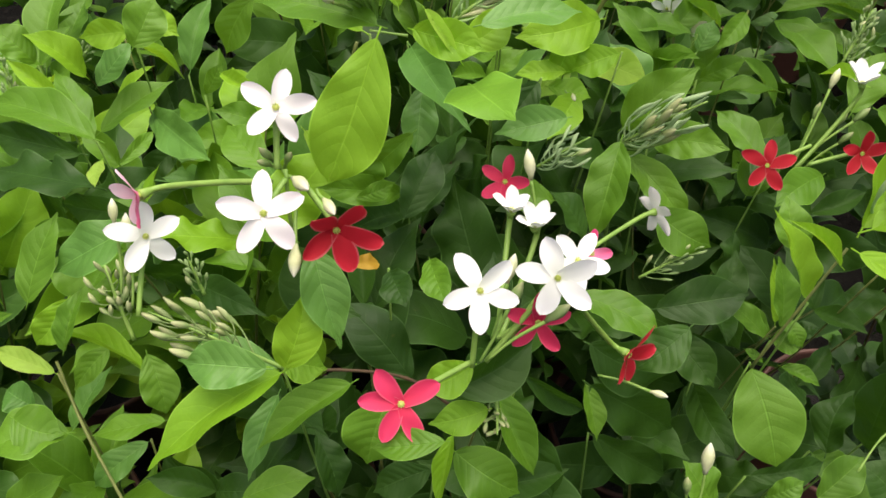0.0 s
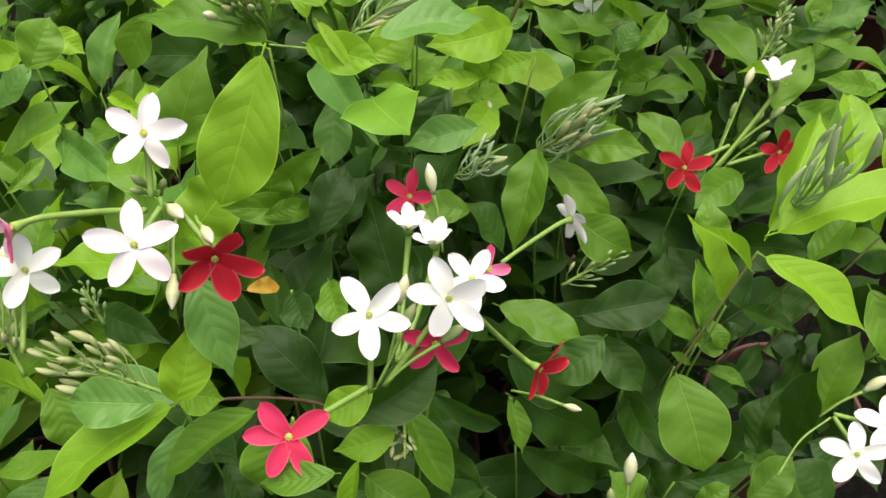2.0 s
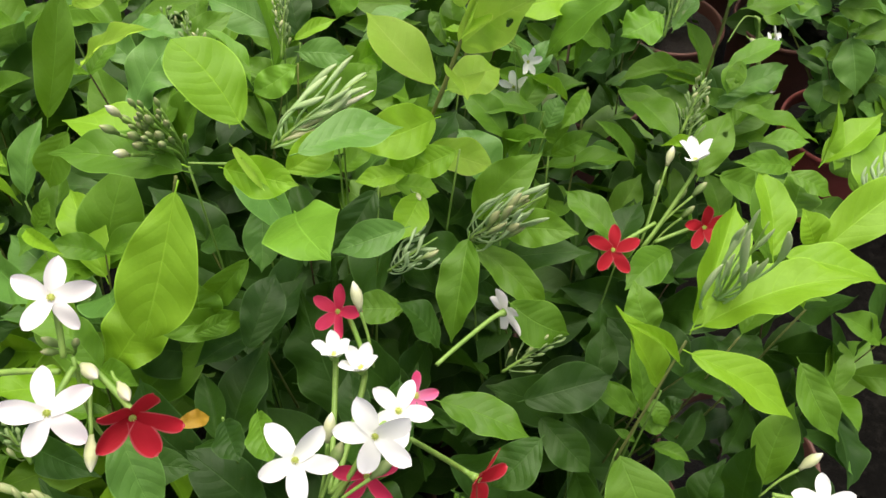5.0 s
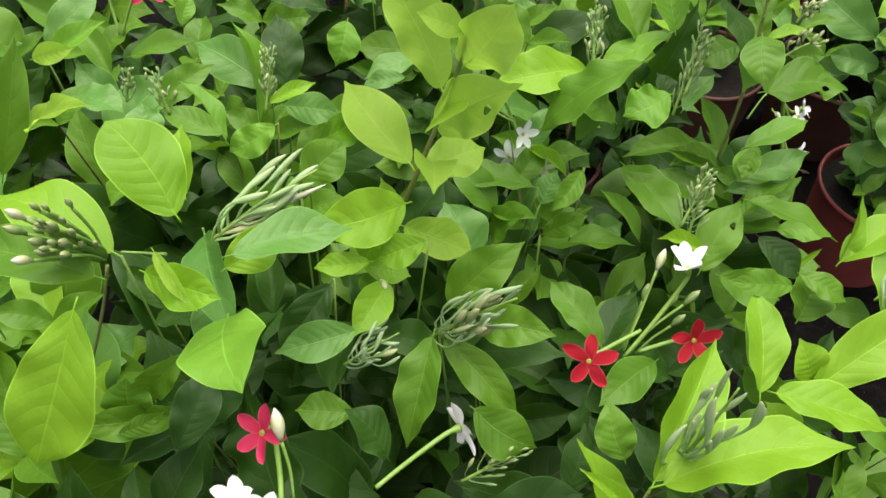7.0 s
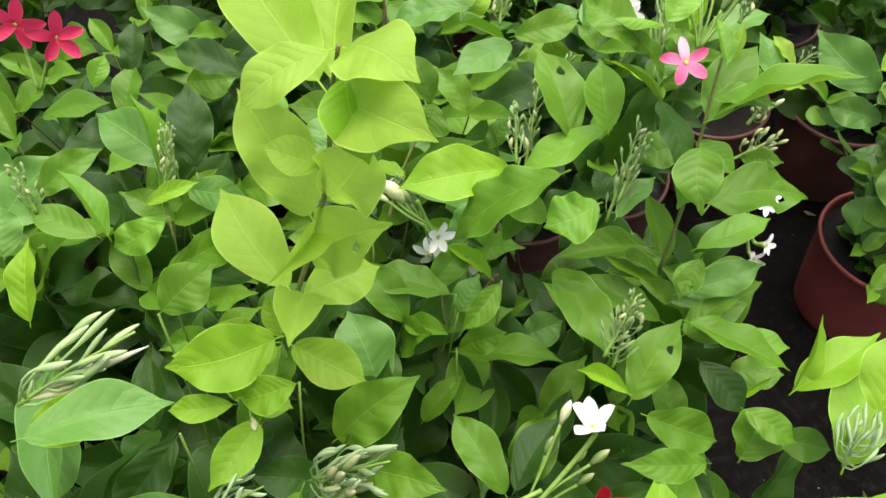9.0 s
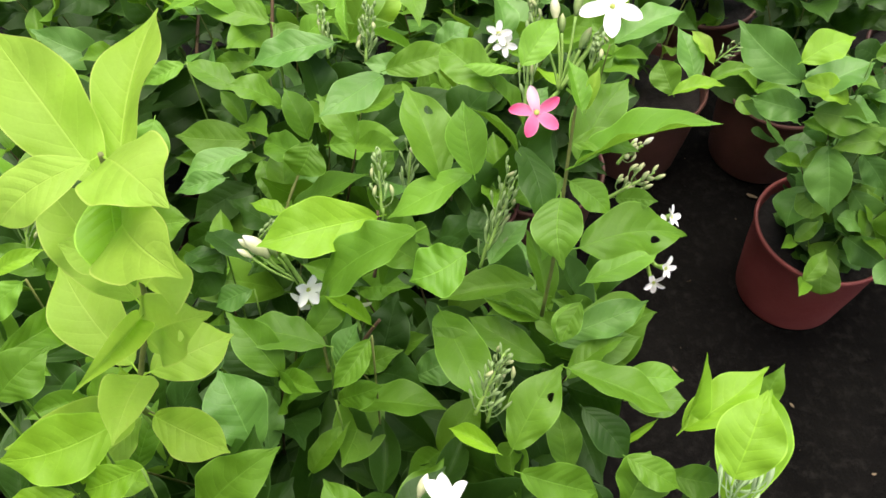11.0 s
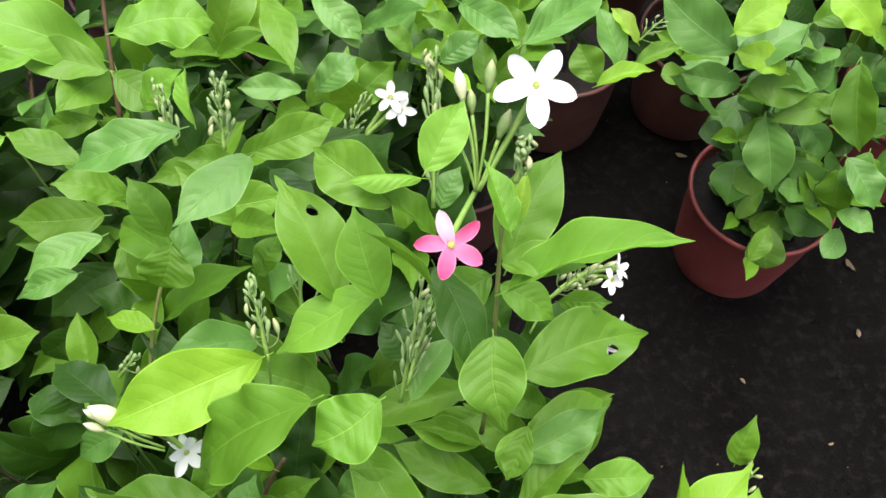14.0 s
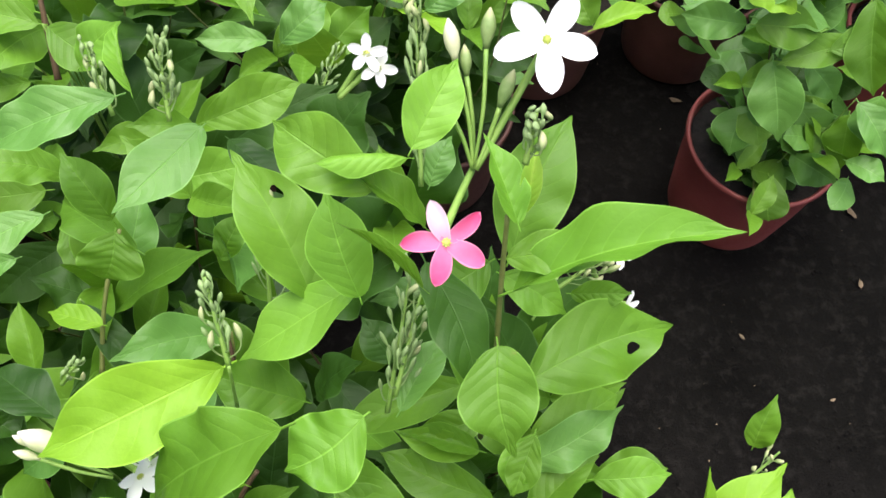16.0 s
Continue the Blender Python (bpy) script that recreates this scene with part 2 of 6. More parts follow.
def smooth_line(points, steps):
    """A curve through the points."""
    p = [Vector(q) for q in points]
    if len(p) == 2:
        return [p[0].lerp(p[1], k / steps) for k in range(steps + 1)]
    p = [2 * p[0] - p[1], *p, 2 * p[-1] - p[-2]]
    line = []
    for a, b, c, d in zip(p, p[1:], p[2:], p[3:]):
        for k in range(steps):
            t = k / steps
            line.append(0.5 * (2 * b + (c - a) * t + (2 * a - 5 * b + 4 * c - d) * t * t + (3 * b - a - 3 * c + d) * t * t * t))
    return line + [p[-2]]


def tube(line, radii, sides=7):
    """Verts and faces of a closed round bar along a line; radii at its points."""
    verts, faces = [], []
    side = None
    for k, q in enumerate(line):
        way = (line[min(k + 1, len(line) - 1)] - line[max(k - 1, 0)]).normalized()
        side = (side - way * side.dot(way)).normalized() if side else way.orthogonal().normalized()
        other = way.cross(side)
        for s in range(sides):
            a = 2 * math.pi * s / sides
            verts.append(tuple(q + radii[k] * (math.cos(a) * side + math.sin(a) * other)))
    for k in range(len(line) - 1):
        for s in range(sides):
            a, b = k * sides + s, k * sides + (s + 1) % sides
            faces.append((a, b, b + sides, a + sides))
    faces.append(tuple(range(sides - 1, -1, -1)))
    faces.append(tuple(range(len(verts) - sides, len(verts))))
    return verts, faces


def joined(pieces):
    verts, faces = [], []
    for v, f in pieces:
        n = len(verts)
        verts += v
        faces += [tuple(i + n for i in face) for face in f]
    return verts, faces


# shapes of the blade: fold, arch, edge wave, twist, edge curl, widest, length of the tip
BLADE = {
    "f": (0.36, 0.26, 0.055, 0.50, 0.14, 0.52, 0.05),
    "v": (0.58, 0.26, 0.045, 0.50, 0.02, 0.49, 0.06),
    "c": (-0.12, 0.42, 0.060, 0.60, 0.60, 0.54, 0.05),
    "w": (0.28, 0.28, 0.12, 0.70, 0.12, 0.53, 0.06),
    "t": (0.34, 0.30, 0.065, 1.40, 0.05, 0.48, 0.07),
    "h": (0.85, 0.30, 0.050, 0.55, 0.00, 0.48, 0.06),
    "a": (0.22, 0.66, 0.055, 0.50, 0.16, 0.52, 0.05),
    "r": (0.14, 0.22, 0.045, 0.35, 0.16, 0.60, 0.02),
}
blades = {}


def blade(shape, tone, take=0, hole=False):
    """A leaf of length 1 along y and width 1 along x, facing z, with its stalk; the makes are shared."""
    key = (shape, tone, take, hole)
    if key in blades:
        return blades[key]
    fold, arch, wave, twist, curl, widest, drip = BLADE[shape]
    r = random.Random(repr((shape, take)))
    fold, arch, twist = fold * r.uniform(0.6, 1.4), arch * r.uniform(0.4, 1.5), twist * r.uniform(-1, 1)
    widest, drip, blunt = widest + r.uniform(-0.07, 0.08), drip * r.uniform(0.4, 1.1), r.uniform(0.52, 0.68)
    acute = r.uniform(0.80, 1.0) if shape in "rc" else r.uniform(0.92, 1.28)
    hook = r.uniform(-0.10, 0.22)
    nu, nv = (44, 24) if hole else (28, 8)
    ph, n_wave, lean = r.uniform(0, 6), r.uniform(1.4, 3.0), r.uniform(-0.09, 0.09)
    edge_a, edge_b, dent = r.uniform(0, 6), r.uniform(0, 6), r.uniform(0.008, 0.028)
    power = math.log(0.5) / math.log(min(widest, 1 - widest))

    def outline(w):
        q = w**power if widest < 0.5 else 1 - (1 - w) ** power
        return math.sin(math.pi * q) ** (blunt + (acute - blunt) * w)

    verts, uvs, faces = [], [], []
    for i in range(nu + 1):
        u = 0.5 * i / nu + 0.25 - 0.25 * math.cos(math.pi * i / nu)
        body = min(u / (1 - drip), 1.0)
        half = 0.5 * outline(body) if 0 < body < 1 else 0.0
        half = max(half, 0.012 if i < nu else 0.003)
        if body > 0.86:
            half = max(half, 0.008 + min(0.06, 0.8 * (1 - u))) if i < nu else 0.003
        spine = arch * 2.0 * u * (1 - u) - hook * max(0.0, u - 0.6) ** 2
        for j in range(nv + 1):
            v = 2 * j / nv - 1
            run = 12.0 * u + (edge_a if v > 0 else edge_b)
            x = v * half * (1 + dent * math.sin(run) + 0.2 * dent * math.sin(2.3 * run))
            z = math.sin(fold) * (math.sqrt(x * x + 0.0009) - 0.03) - curl * v * v * half * 0.9
            z += wave * abs(v) ** 1.6 * math.sin(2 * math.pi * n_wave * u + ph + (1.7 if v > 0 else 0)) * min(1, 3 * half)
            z += 0.35 * wave * abs(v) * math.sin(2.6 * math.pi * n_wave * u + 2 * ph - (0.9 if v > 0 else 0)) * min(1, 3 * half)
            z += 0.010 * math.sin(22 * u - 7 * abs(v)) * (1 - abs(v)) * abs(v) * 4 * min(1, 3 * half)
            x *= math.cos(fold)
            a = twist * (u - 0.3) * u
            x, z = x * math.cos(a) - z * math.sin(a), x * math.sin(a) + z * math.cos(a)
            verts.append((x + lean * math.sin(math.pi * u), u, z + spine))
            uvs.append((u, 0.5 + 0.5 * v))
    cu, cv, ru, rv = (0.64, 0.42, 0.045, 0.16) if take % 2 else (0.70, -0.40, 0.045, 0.16)
    for i in range(nu):
        for j in range(nv):
            mu, mv = (0.5 * (uvs[i * (nv + 1)][0] + uvs[(i + 1) * (nv + 1)][0]) - cu) / ru, (2 * (j + 0.5) / nv - 1 - cv) / rv
            if hole and mu * mu + mv * mv < 1.1:
                continue
            a = i * (nv + 1) + j
            faces.append((a, a + 1, a + nv + 2, a + nv + 1))
    if hole:
        # the gnawed edge is drawn round
        used = {}
        for f in faces:
            for k in f:
                used[k] = used.get(k, 0) + 1
        for k, (u, w) in enumerate(uvs):
            mu, mv = (u - cu) / ru, (2 * w - 1 - cv) / rv
            far = math.hypot(mu, mv)
            if 0 < used.get(k, 0) < 4 and far < 2.2 and 0 < u < 1:
                pull = (1.0 + 0.12 * math.sin(3 * math.atan2(mv, mu))) / far
                edge = 0.5 * max(0.05, outline(u))
                x, y, z = verts[k]
                verts[k] = (x + (pull - 1) * mv * rv * edge, y + (pull - 1) * mu * ru, z)
    n = len(verts)
    sv, sf = tube([Vector((0, -0.075, -0.03)), Vector((0, -0.03, -0.01)), Vector((0, 0.04, 0.0)), Vector((lean * 0.6, 0.25, arch * 0.375 - 0.02))], [0.014, 0.013, 0.013, 0.005], 5)
    verts += sv
    uvs += [(0.5, 0.5)] * len(sv)
    faces += [tuple(k + n for k in f) for f in sf]
    blades[key] = mesh_from("leaf", verts, faces, LEAF[tone] if tone in LEAF else DRY if tone == "dry" else YELLOWED, uvs)
    return blades[key]


def spindle(neck, belly, tip, mat, bow, sides=7, plump=False, sway=0.0, turn=0.5):
    """A bud of length 1 along y on a bowed tube: its width at neck, belly and tip; sway: how far the tube snakes sideways."""
    rows = [(0.0, neck), (0.16, neck * 0.9), (0.32, neck * 0.92), (0.46, neck), (0.56, neck * 1.15), (0.63, belly * 0.72), (0.71, belly * 0.95), (0.80, belly), (0.88, belly * 0.84), (0.95, belly * 0.5), (0.993, tip)]
    if plump:
        rows = [(0.0, neck), (0.15, neck * 1.35), (0.33, belly * 0.88), (0.5, belly), (0.66, belly * 0.92), (0.8, belly * 0.66), (0.91, belly * 0.36), (0.97, belly * 0.16), (0.995, tip)]
    line = [Vector((sway * math.sin(2 * math.pi * y * 0.8) * y, y, bow * math.sin(math.pi * y**turn))) for y, _ in rows]
    return mesh_from("bud", *tube(line, [0.5 * w for _, w in rows], sides), mat)


def petal(tone, take):
    """A petal of length 1 along y, facing z."""
    r = random.Random(repr((tone, take)))
    nu, nv, verts, uvs, faces = 14, 6, [], [], []
    cup, back, twist, sway = r.uniform(0.05, 0.45), r.uniform(-0.1, 0.32), r.uniform(-0.35, 0.35), r.uniform(-0.07, 0.07)
    wide = (0.262 if tone in ("white", "blush", "cream") else 0.24) * r.uniform(0.92, 1.1)
    for i in range(nu + 1):
        u = i / nu
        half = wide * max(0.0, math.sin(math.pi * (0.1 + 0.9 * u**1.3))) ** 0.56 + 0.002
        for j in range(nv + 1):
            v = 2 * j / nv - 1
            x, z = v * half, cup * v * v * half + back * u * u * -0.6 + 0.02 * math.sin(6 * u + 2 * v)
            a = twist * u
            verts.append((x * math.cos(a) - z * math.sin(a) * 0.3 + sway * math.sin(2.4 * u), u, z + x * math.sin(a)))
            uvs.append((u, 0.5 + 0.5 * v))
    for i in range(nu):
        for j in range(nv):
            a = i * (nv + 1) + j
            faces.append((a, a + 1, a + nv + 2, a + nv + 1))
    return mesh_from("petal", verts, faces, PETAL[tone], uvs)


PETALS = {tone: [petal(tone, k) for k in range(4)] for tone in PETAL}
BUDS = {
    "young": [spindle(0.07, 0.19, 0.04, BUD["young"], q, 7, False, w) for q, w in ((0.12, 0.05), (0.2, -0.08), (0.05, 0.1))],
    "lime": [spindle(0.055, 0.23, 0.04, BUD["lime"], q, 7, False, w, t) for q, w, t in ((0.24, 0.12, 0.6), (0.36, -0.1, 0.8), (0.12, 0.2, 0.5), (0.3, 0.0, 1.2))],
    "pale": [spindle(0.058, 0.14, 0.03, BUD["pale"], q, 8, False, w, t) for q, w, t in ((0.22, 0.16, 0.5), (0.34, -0.2, 0.7), (0.14, 0.26, 0.6), (0.42, 0.1, 1.0), (-0.10, -0.14, 1.2))],
    "braid": [spindle(0.058, 0.135, 0.03, BUD["braid"], q, 7, False, w, t) for q, w, t in ((0.26, 0.22, 0.5), (0.40, -0.18, 0.7), (0.15, 0.26, 0.6), (0.45, 0.08, 0.9))],
    "cream": [spindle(0.11, 0.30, 0.03, BUD["cream"], 0.02, 8, True)],
    "plump": [spindle(0.12, 0.30, 0.03, BUD["lime"], 0.02, 8, True)],
}


def frame_of(base, tip, up):
    """A turn whose y runs from base to tip and whose z lies near up."""
    y = (tip - base).normalized()
    x = y.cross(up)
    x = x.normalized() if x.length > 1e-4 else y.orthogonal().normalized()
    return Matrix((x, y, x.cross(y))).transposed()


# ---- ground ----
def ground_sheet():
    n, verts, faces = 240, [], []
    def place(k):
        s = 2 * k / n - 1
        return s * 1.6 + math.copysign(abs(s) ** 9, s) * 400
    for i in range(n + 1):
        for j in range(n + 1):
            x, y = 0.5 + place(j), 0.8 + place(i)
            near = max(0.0, 1 - max(abs(x - 0.5), abs(y - 0.8)) / 2.5)
            z = near * (0.004 * noise.noise((x * 9, y * 9, 0)) + 0.0035 * noise.noise((x * 26, y * 26, 3)) + 0.002 * noise.noise((x * 60, y * 60, 7))) - 0.004
            verts.append((x, y, z))
    for i in range(n):
        for j in range(n):
            a = i * (n + 1) + j
            faces.append((a, a + 1, a + n + 2, a + n + 1))
    return tagged(new("ground", mesh_from("ground", verts, faces, GROUND)), "dark damp bare earth of a plant nursery", "ground", kind="structure")


ground_sheet()


def crumbs(count, sizes, seed, x0, x1, y0, y1):
    """Verts and faces of small lumps lying on the earth."""
    r, pieces = random.Random(seed), []
    for _ in range(count):
        x, y, s = r.uniform(x0, x1), r.uniform(y0, y1), r.choice(sizes)
        v = []
        for dx, dy, dz in ((1, 0, 0), (0, 1, 0), (-1, 0, 0), (0, -1, 0), (0, 0, 1), (0, 0, -1)):
            k = s * r.uniform(0.5, 1.4)
            v.append((x + dx * k, y + dy * k, dz * k * 0.35 - 0.003))
        pieces.append((v, [(0, 1, 4), (1, 2, 4), (2, 3, 4), (3, 0, 4), (1, 0, 5), (2, 1, 5), (3, 2, 5), (0, 3, 5)]))
    return joined(pieces)


def litter():
    tagged(new("ground_grit", mesh_from("ground_grit", *crumbs(160, (0.0006, 0.0009, 0.0013), 5, 0.35, 1.7, 0.2, 1.7), DRY, smooth=False)), "pale grit scattered on dark earth", "grit", kind="stuff")
    tagged(new("soil_crumbs", mesh_from("soil_crumbs", *crumbs(2400, (0.0008, 0.0014, 0.002, 0.003), 6, 0.45, 1.6, 0.35, 1.6), GROUND)), "dark soil crumbs lying on the earth", "soil", kind="stuff")


litter()

# ---- potted plants ----
plants, heroes = {}, []


def pot_mesh(rt, rb, h, mat):
    """An open tapered pot with a rolled rim and thick wall."""
    profile = [(0.0, 0.004), (rb * 0.9, 0.004), (rb * 0.93, 0.0), (rb * 0.985, 0.001), (rb, 0.006), (rb + (rt - rb) * 0.5, h * 0.5), (rt * 0.965, h * 0.93), (rt * 0.97, h * 0.94), (rt * 0.995, h * 0.945),
               (rt * 1.01, h * 0.965), (rt * 1.005, h * 0.99), (rt * 0.985, h), (rt * 0.96, h * 0.995), (rt * 0.945, h * 0.97), (rt * 0.93, h * 0.9), (rb * 0.95, 0.012), (0.0, 0.012)]
    n, verts, faces = 48, [], []
    for radius, z in profile:
        for k in range(n):
            a = 2 * math.pi * k / n
            verts.append((radius * math.cos(a), radius * math.sin(a), z))
    for i in range(len(profile) - 1):
        for k in range(n):
            a, b = i * n + k, i * n + (k + 1) % n
            faces.append((a, b, b + n, a + n))
    return mesh_from("pot", verts, faces, mat)


def soil_mesh(radius, z):
    n, verts, faces = 24, [(0, 0, z + 0.006)], []
    for ring in range(1, 6):
        for k in range(n):
            a, q = 2 * math.pi * k / n, radius * ring / 5
            verts.append((q * math.cos(a), q * math.sin(a), z + 0.006 * noise.noise((q * 60 * math.cos(a), q * 60 * math.sin(a), radius * 70))))
    faces += [(0, 1 + k, 1 + (k + 1) % n) for k in range(n)]
    for ring in range(4):
        for k in range(n):
            a, b = 1 + ring * n + k, 1 + ring * n + (k + 1) % n
            faces.append((a, a + n, b + n, b))
    return mesh_from("soil", verts, faces, SOIL)


pot_makes = {}


def potted(key, x, y, height, color="brown", rt=0.103, rb=0.084, h=0.172, label="", turn=0.0):
    thing = new("potted_creeper")
    thing.location = (x, y, 0)
    tagged(thing, label or "leafy green flowering creeper growing in a brown plastic pot", "potted plant", "nursery plants")
    make = (color, rt, rb, h)
    if make not in pot_makes:
        pot_makes[make] = (pot_mesh(rt, rb, h, POT[color]), soil_mesh(rt * 0.925, h * 0.86))
    part("pot", pot_makes[make][0], thing, pose(0, 0, 0, 0, 0, turn), color + " plastic pot with a rolled rim")
    part("soil", pot_makes[make][1], thing, pose(0, 0, 0, 0, 0, turn + 40), "dark crumbly potting soil")
    plants[key] = (thing, Vector((x, y, 0)), height, h * 0.86)
    return thing


def leaf(key, base, tip, width, face, tone, shape="f", take=0, hole=False):
    """A leaf of the plant from base to tip (metres), its upper side towards face."""
    thing, at, _, _ = plants[key]
    base, tip = Vector(base), Vector(tip)
    long = (tip - base).length
    m = frame_of(base, tip, Vector(face)).to_4x4()
    part("leaf", blade(shape, tone, take, hole), thing, Matrix.Translation(base - at) @ m @ Matrix.Diagonal((width, long, 0.5 * (width + long * 0.5), 1)))


def stem(key, points, r0, r1, tone="green"):
    thing, at, _, _ = plants[key]
    line = smooth_line([Vector(p) - at for p in points], 6)
    n = len(line) - 1
    radii = [(r0 + (r1 - r0) * k / n) * (1.0 + (0.16 if k % 6 == 0 else 0.0)) for k in range(n + 1)]
    part("stem", mesh_from("stem", *tube(line, radii, 7), STEM[tone]), thing)


def flower(key, centre, face, radius, tone, spread, end, first, turns=(0, 72, 144, 216, 288), light=()):
    """A five-petalled flower on a long thin tube that runs back to end; spread: degrees by which the petals rise from flat; turns: degrees at which they stand; light: petals that are still pale."""
    thing, at, _, _ = plants[key]
    centre, end, z = Vector(centre), Vector(end), Vector(face).normalized()
    first = Vector(first)
    m = frame_of(Vector((0, 0, 0)), first - z * first.dot(z), z).to_4x4()
    here = Matrix.Translation(centre - at) @ m
    back = here.inverted() @ (end - at)
    k = back.length
    line = smooth_line([back, back * 0.55 + Vector((0, 0, -0.12 * k)), Vector((0, 0, -0.18 * k)), Vector((0, 0, -0.0006))], 5)
    n = len(line) - 1
    radii = [0.0014 + 0.0003 * (i / n) + 0.0013 * max(0.0, (i / n - 0.8) / 0.2) for i in range(n + 1)]
    tone_tube = STEM["green"]
    body = part("flower", mesh_from("flower", *tube(line, radii, 7), tone_tube), thing, here, {"white": "white five-petalled flower", "blush": "pale blush flower", "pink": "pink flower", "rose": "hot pink flower", "red": "crimson red flower", "cream": "cream flower"}[tone])
    pieces = [tube([Vector((0, 0, -0.0005)), Vector((0, 0, 0.0009))], [0.0017, 0.0012], 8)]
    for i in range(8):
        a = i * 0.785
        pieces.append(tube([Vector((0.0012 * math.cos(a), 0.0012 * math.sin(a), 0)), Vector((0.0015 * math.cos(a + 0.3), 0.0015 * math.sin(a + 0.3), 0.0014))], [0.0002, 0.00035], 4))
    part("stamen", mesh_from("stamen", *joined(pieces), STAMEN), body)
    r = random.Random(repr((key, round(centre.x, 4))))
    for i, turn in enumerate(turns):
        size = radius * r.uniform(0.93, 1.05)
        q = pose(0, 0, 0, 0, 0, turn + r.uniform(-6, 6)) @ pose(0, radius * 0.05, 0, spread + r.uniform(-7, 7), r.uniform(-14, 14), 0) @ Matrix.Diagonal((size * 1.02, size, size, 1))
        part("petal", PETALS["faded" if i in light else tone][r.randrange(4)], body, q)


def bud(key, base, tip, width, tone):
    """A single bud on its tube; the tube's end swells to width."""
    thing, at, _, _ = plants[key]
    base, tip = Vector(base), Vector(tip)
    long = (tip - base).length
    swell = min(0.6, 2.5 * width / long)
    neck = base.lerp(tip, 1 - swell)
    bow = (neck - base).orthogonal().normalized() * 0.03 * long
    body = part("bud_stalk", mesh_from("bud_stalk", *tube(smooth_line([base - at, (base + neck) / 2 - at + bow, neck - at], 4), [0.0007 + 0.00004 * k for k in range(9)], 6), STEM["green"]), thing)
    m = Matrix.Translation(neck - at) @ frame_of(neck, tip, Vector((0, 0.3, 1))).to_4x4()
    s = (tip - neck).length
    part("bud", BUDS["plump" if tone == "lime" else tone][0], body, m @ Matrix.Diagonal((width / 0.3, s * 1.02, width / 0.3, 1)))


def spike(key, base, tip, width, count, tone="young", tight=1.0):
    """A raceme of slender unopened buds round a bending axis."""
    thing, at, _, _ = plants[key]
    base, tip = Vector(base) - at, Vector(tip) - at
    long = (tip - base).length
    r = random.Random(repr((key, round(base.x, 4))))
    turn = frame_of(base, tip, Vector((0, -0.3, 1)))
    line = smooth_line([base, base.lerp(tip, 0.5) + turn @ Vector((0, 0, 0.05 * long)), tip], 6)
    axis = part("bud_spike", mesh_from("bud_spike", *tube(line, [0.0013 - 0.00006 * k for k in range(len(line))], 6), STEM["green"]), thing, None, "raceme of grey-green unopened buds")
    bundle = tone in ("braid", "pale", "lime")
    fat = {"young": 0.0024, "lime": 0.0031, "pale": 0.0042, "braid": 0.0031}[tone] / {"young": 0.19, "lime": 0.23, "pale": 0.17, "braid": 0.15}[tone]
    count = int(count * {"young": 1.5, "lime": 1.45, "pale": 1.1, "braid": 1.3}[tone])
    for k in range(count):
        f = 0.12 + 0.88 * k / count
        a = 2.4 * k
        if bundle:
            # tubes that leave the axis one above the other, bow outward and run forward at odd lengths
            near, far = {"braid": (0.02, 0.5), "pale": (0.0, 0.35), "lime": (0.25, 0.8)}[tone]
            at_axis = line[int((near + (far - near) * f) * (len(line) - 1))]
            reach = width * 0.5 * r.uniform(0.35, 1.15)
            ahead = long * {"braid": r.uniform(0.36, 0.62), "pale": r.uniform(0.52, 0.92) - 0.1 * f, "lime": r.uniform(0.12, 0.40)}[tone]
        else:
            at_axis = line[min(int(f * (len(line) - 1)), len(line) - 1)]
            reach = width * 0.5 * r.uniform(0.35, 1.0) * (1.15 - 0.7 * f)
            ahead = (0.16 * long + 0.006) * r.uniform(0.75, 1.2) * (1.1 - 0.5 * f)
        off = turn @ Vector((reach * math.cos(a), ahead, reach * math.sin(a)))
        size, thick = off.length, fat * r.uniform(0.75, 1.2)
        kind = tone if r.random() < 0.88 else "cream" if tone == "pale" else "lime"
        thick = thick * 0.62 if kind == "cream" else thick
        make = BUDS[kind][r.randrange(len(BUDS[kind]))]
        part("bud", make, axis, Matrix.Translation(at_axis) @ frame_of(Vector(), off, turn @ Vector((math.cos(a), 0.01, math.sin(a)))).to_4x4() @ Matrix.Diagonal((thick, size, 0.5 * (thick + size * 0.6) if bundle and kind == tone else thick, 1)))


potted("a", -0.240, 0.100, 0.66, "brown", turn=0)
potted("b", -0.020, 0.190, 0.70, "brown", turn=37, label="large creeper with white, blush and crimson flower cluster")
potted("c", 0.220, 0.220, 0.66, "brown", turn=74, label="creeper with broad light leaves and a pale bud spike")
potted("d", -0.210, 0.440, 0.68, "brown", turn=21)
potted("e", 0.030, 0.420, 0.74, "brown", turn=58)
potted("f", 0.260, 0.440, 0.66, "brown", turn=5, label="creeper with small crimson and white flowers")
potted("y", 0.130, 0.615, 0.66, "brown", turn=42, label="creeper with a tall yellow-green young shoot")
potted("g", -0.090, 0.680, 0.68, "brown", turn=79)
potted("p", 0.370, 0.630, 0.56, "brown", turn=26, label="broad-leaved creeper with a pink flower in a brown pot")
potted("q", 0.520, 0.440, 0.44, "brown", turn=63, label="low light green creeper beside bare earth")
potted("h", 0.170, 0.840, 0.66, "brown", turn=10)
potted("i", -0.100, 0.930, 0.66, "brown", turn=47)
potted("j", 0.120, 1.080, 0.66, "brown", turn=84)
potted("k", 0.360, 1.100, 0.56, "brown", turn=31)
potted("r", 0.915, 1.007, 0.50, "red", turn=68, label="round-leaved dark green bush in a red plastic pot")
potted("s", 0.707, 1.325, 0.46, "brown", turn=15, label="sparse young creeper in a brown plastic pot")
potted("t", 0.940, 1.310, 0.52, "brown", turn=52)
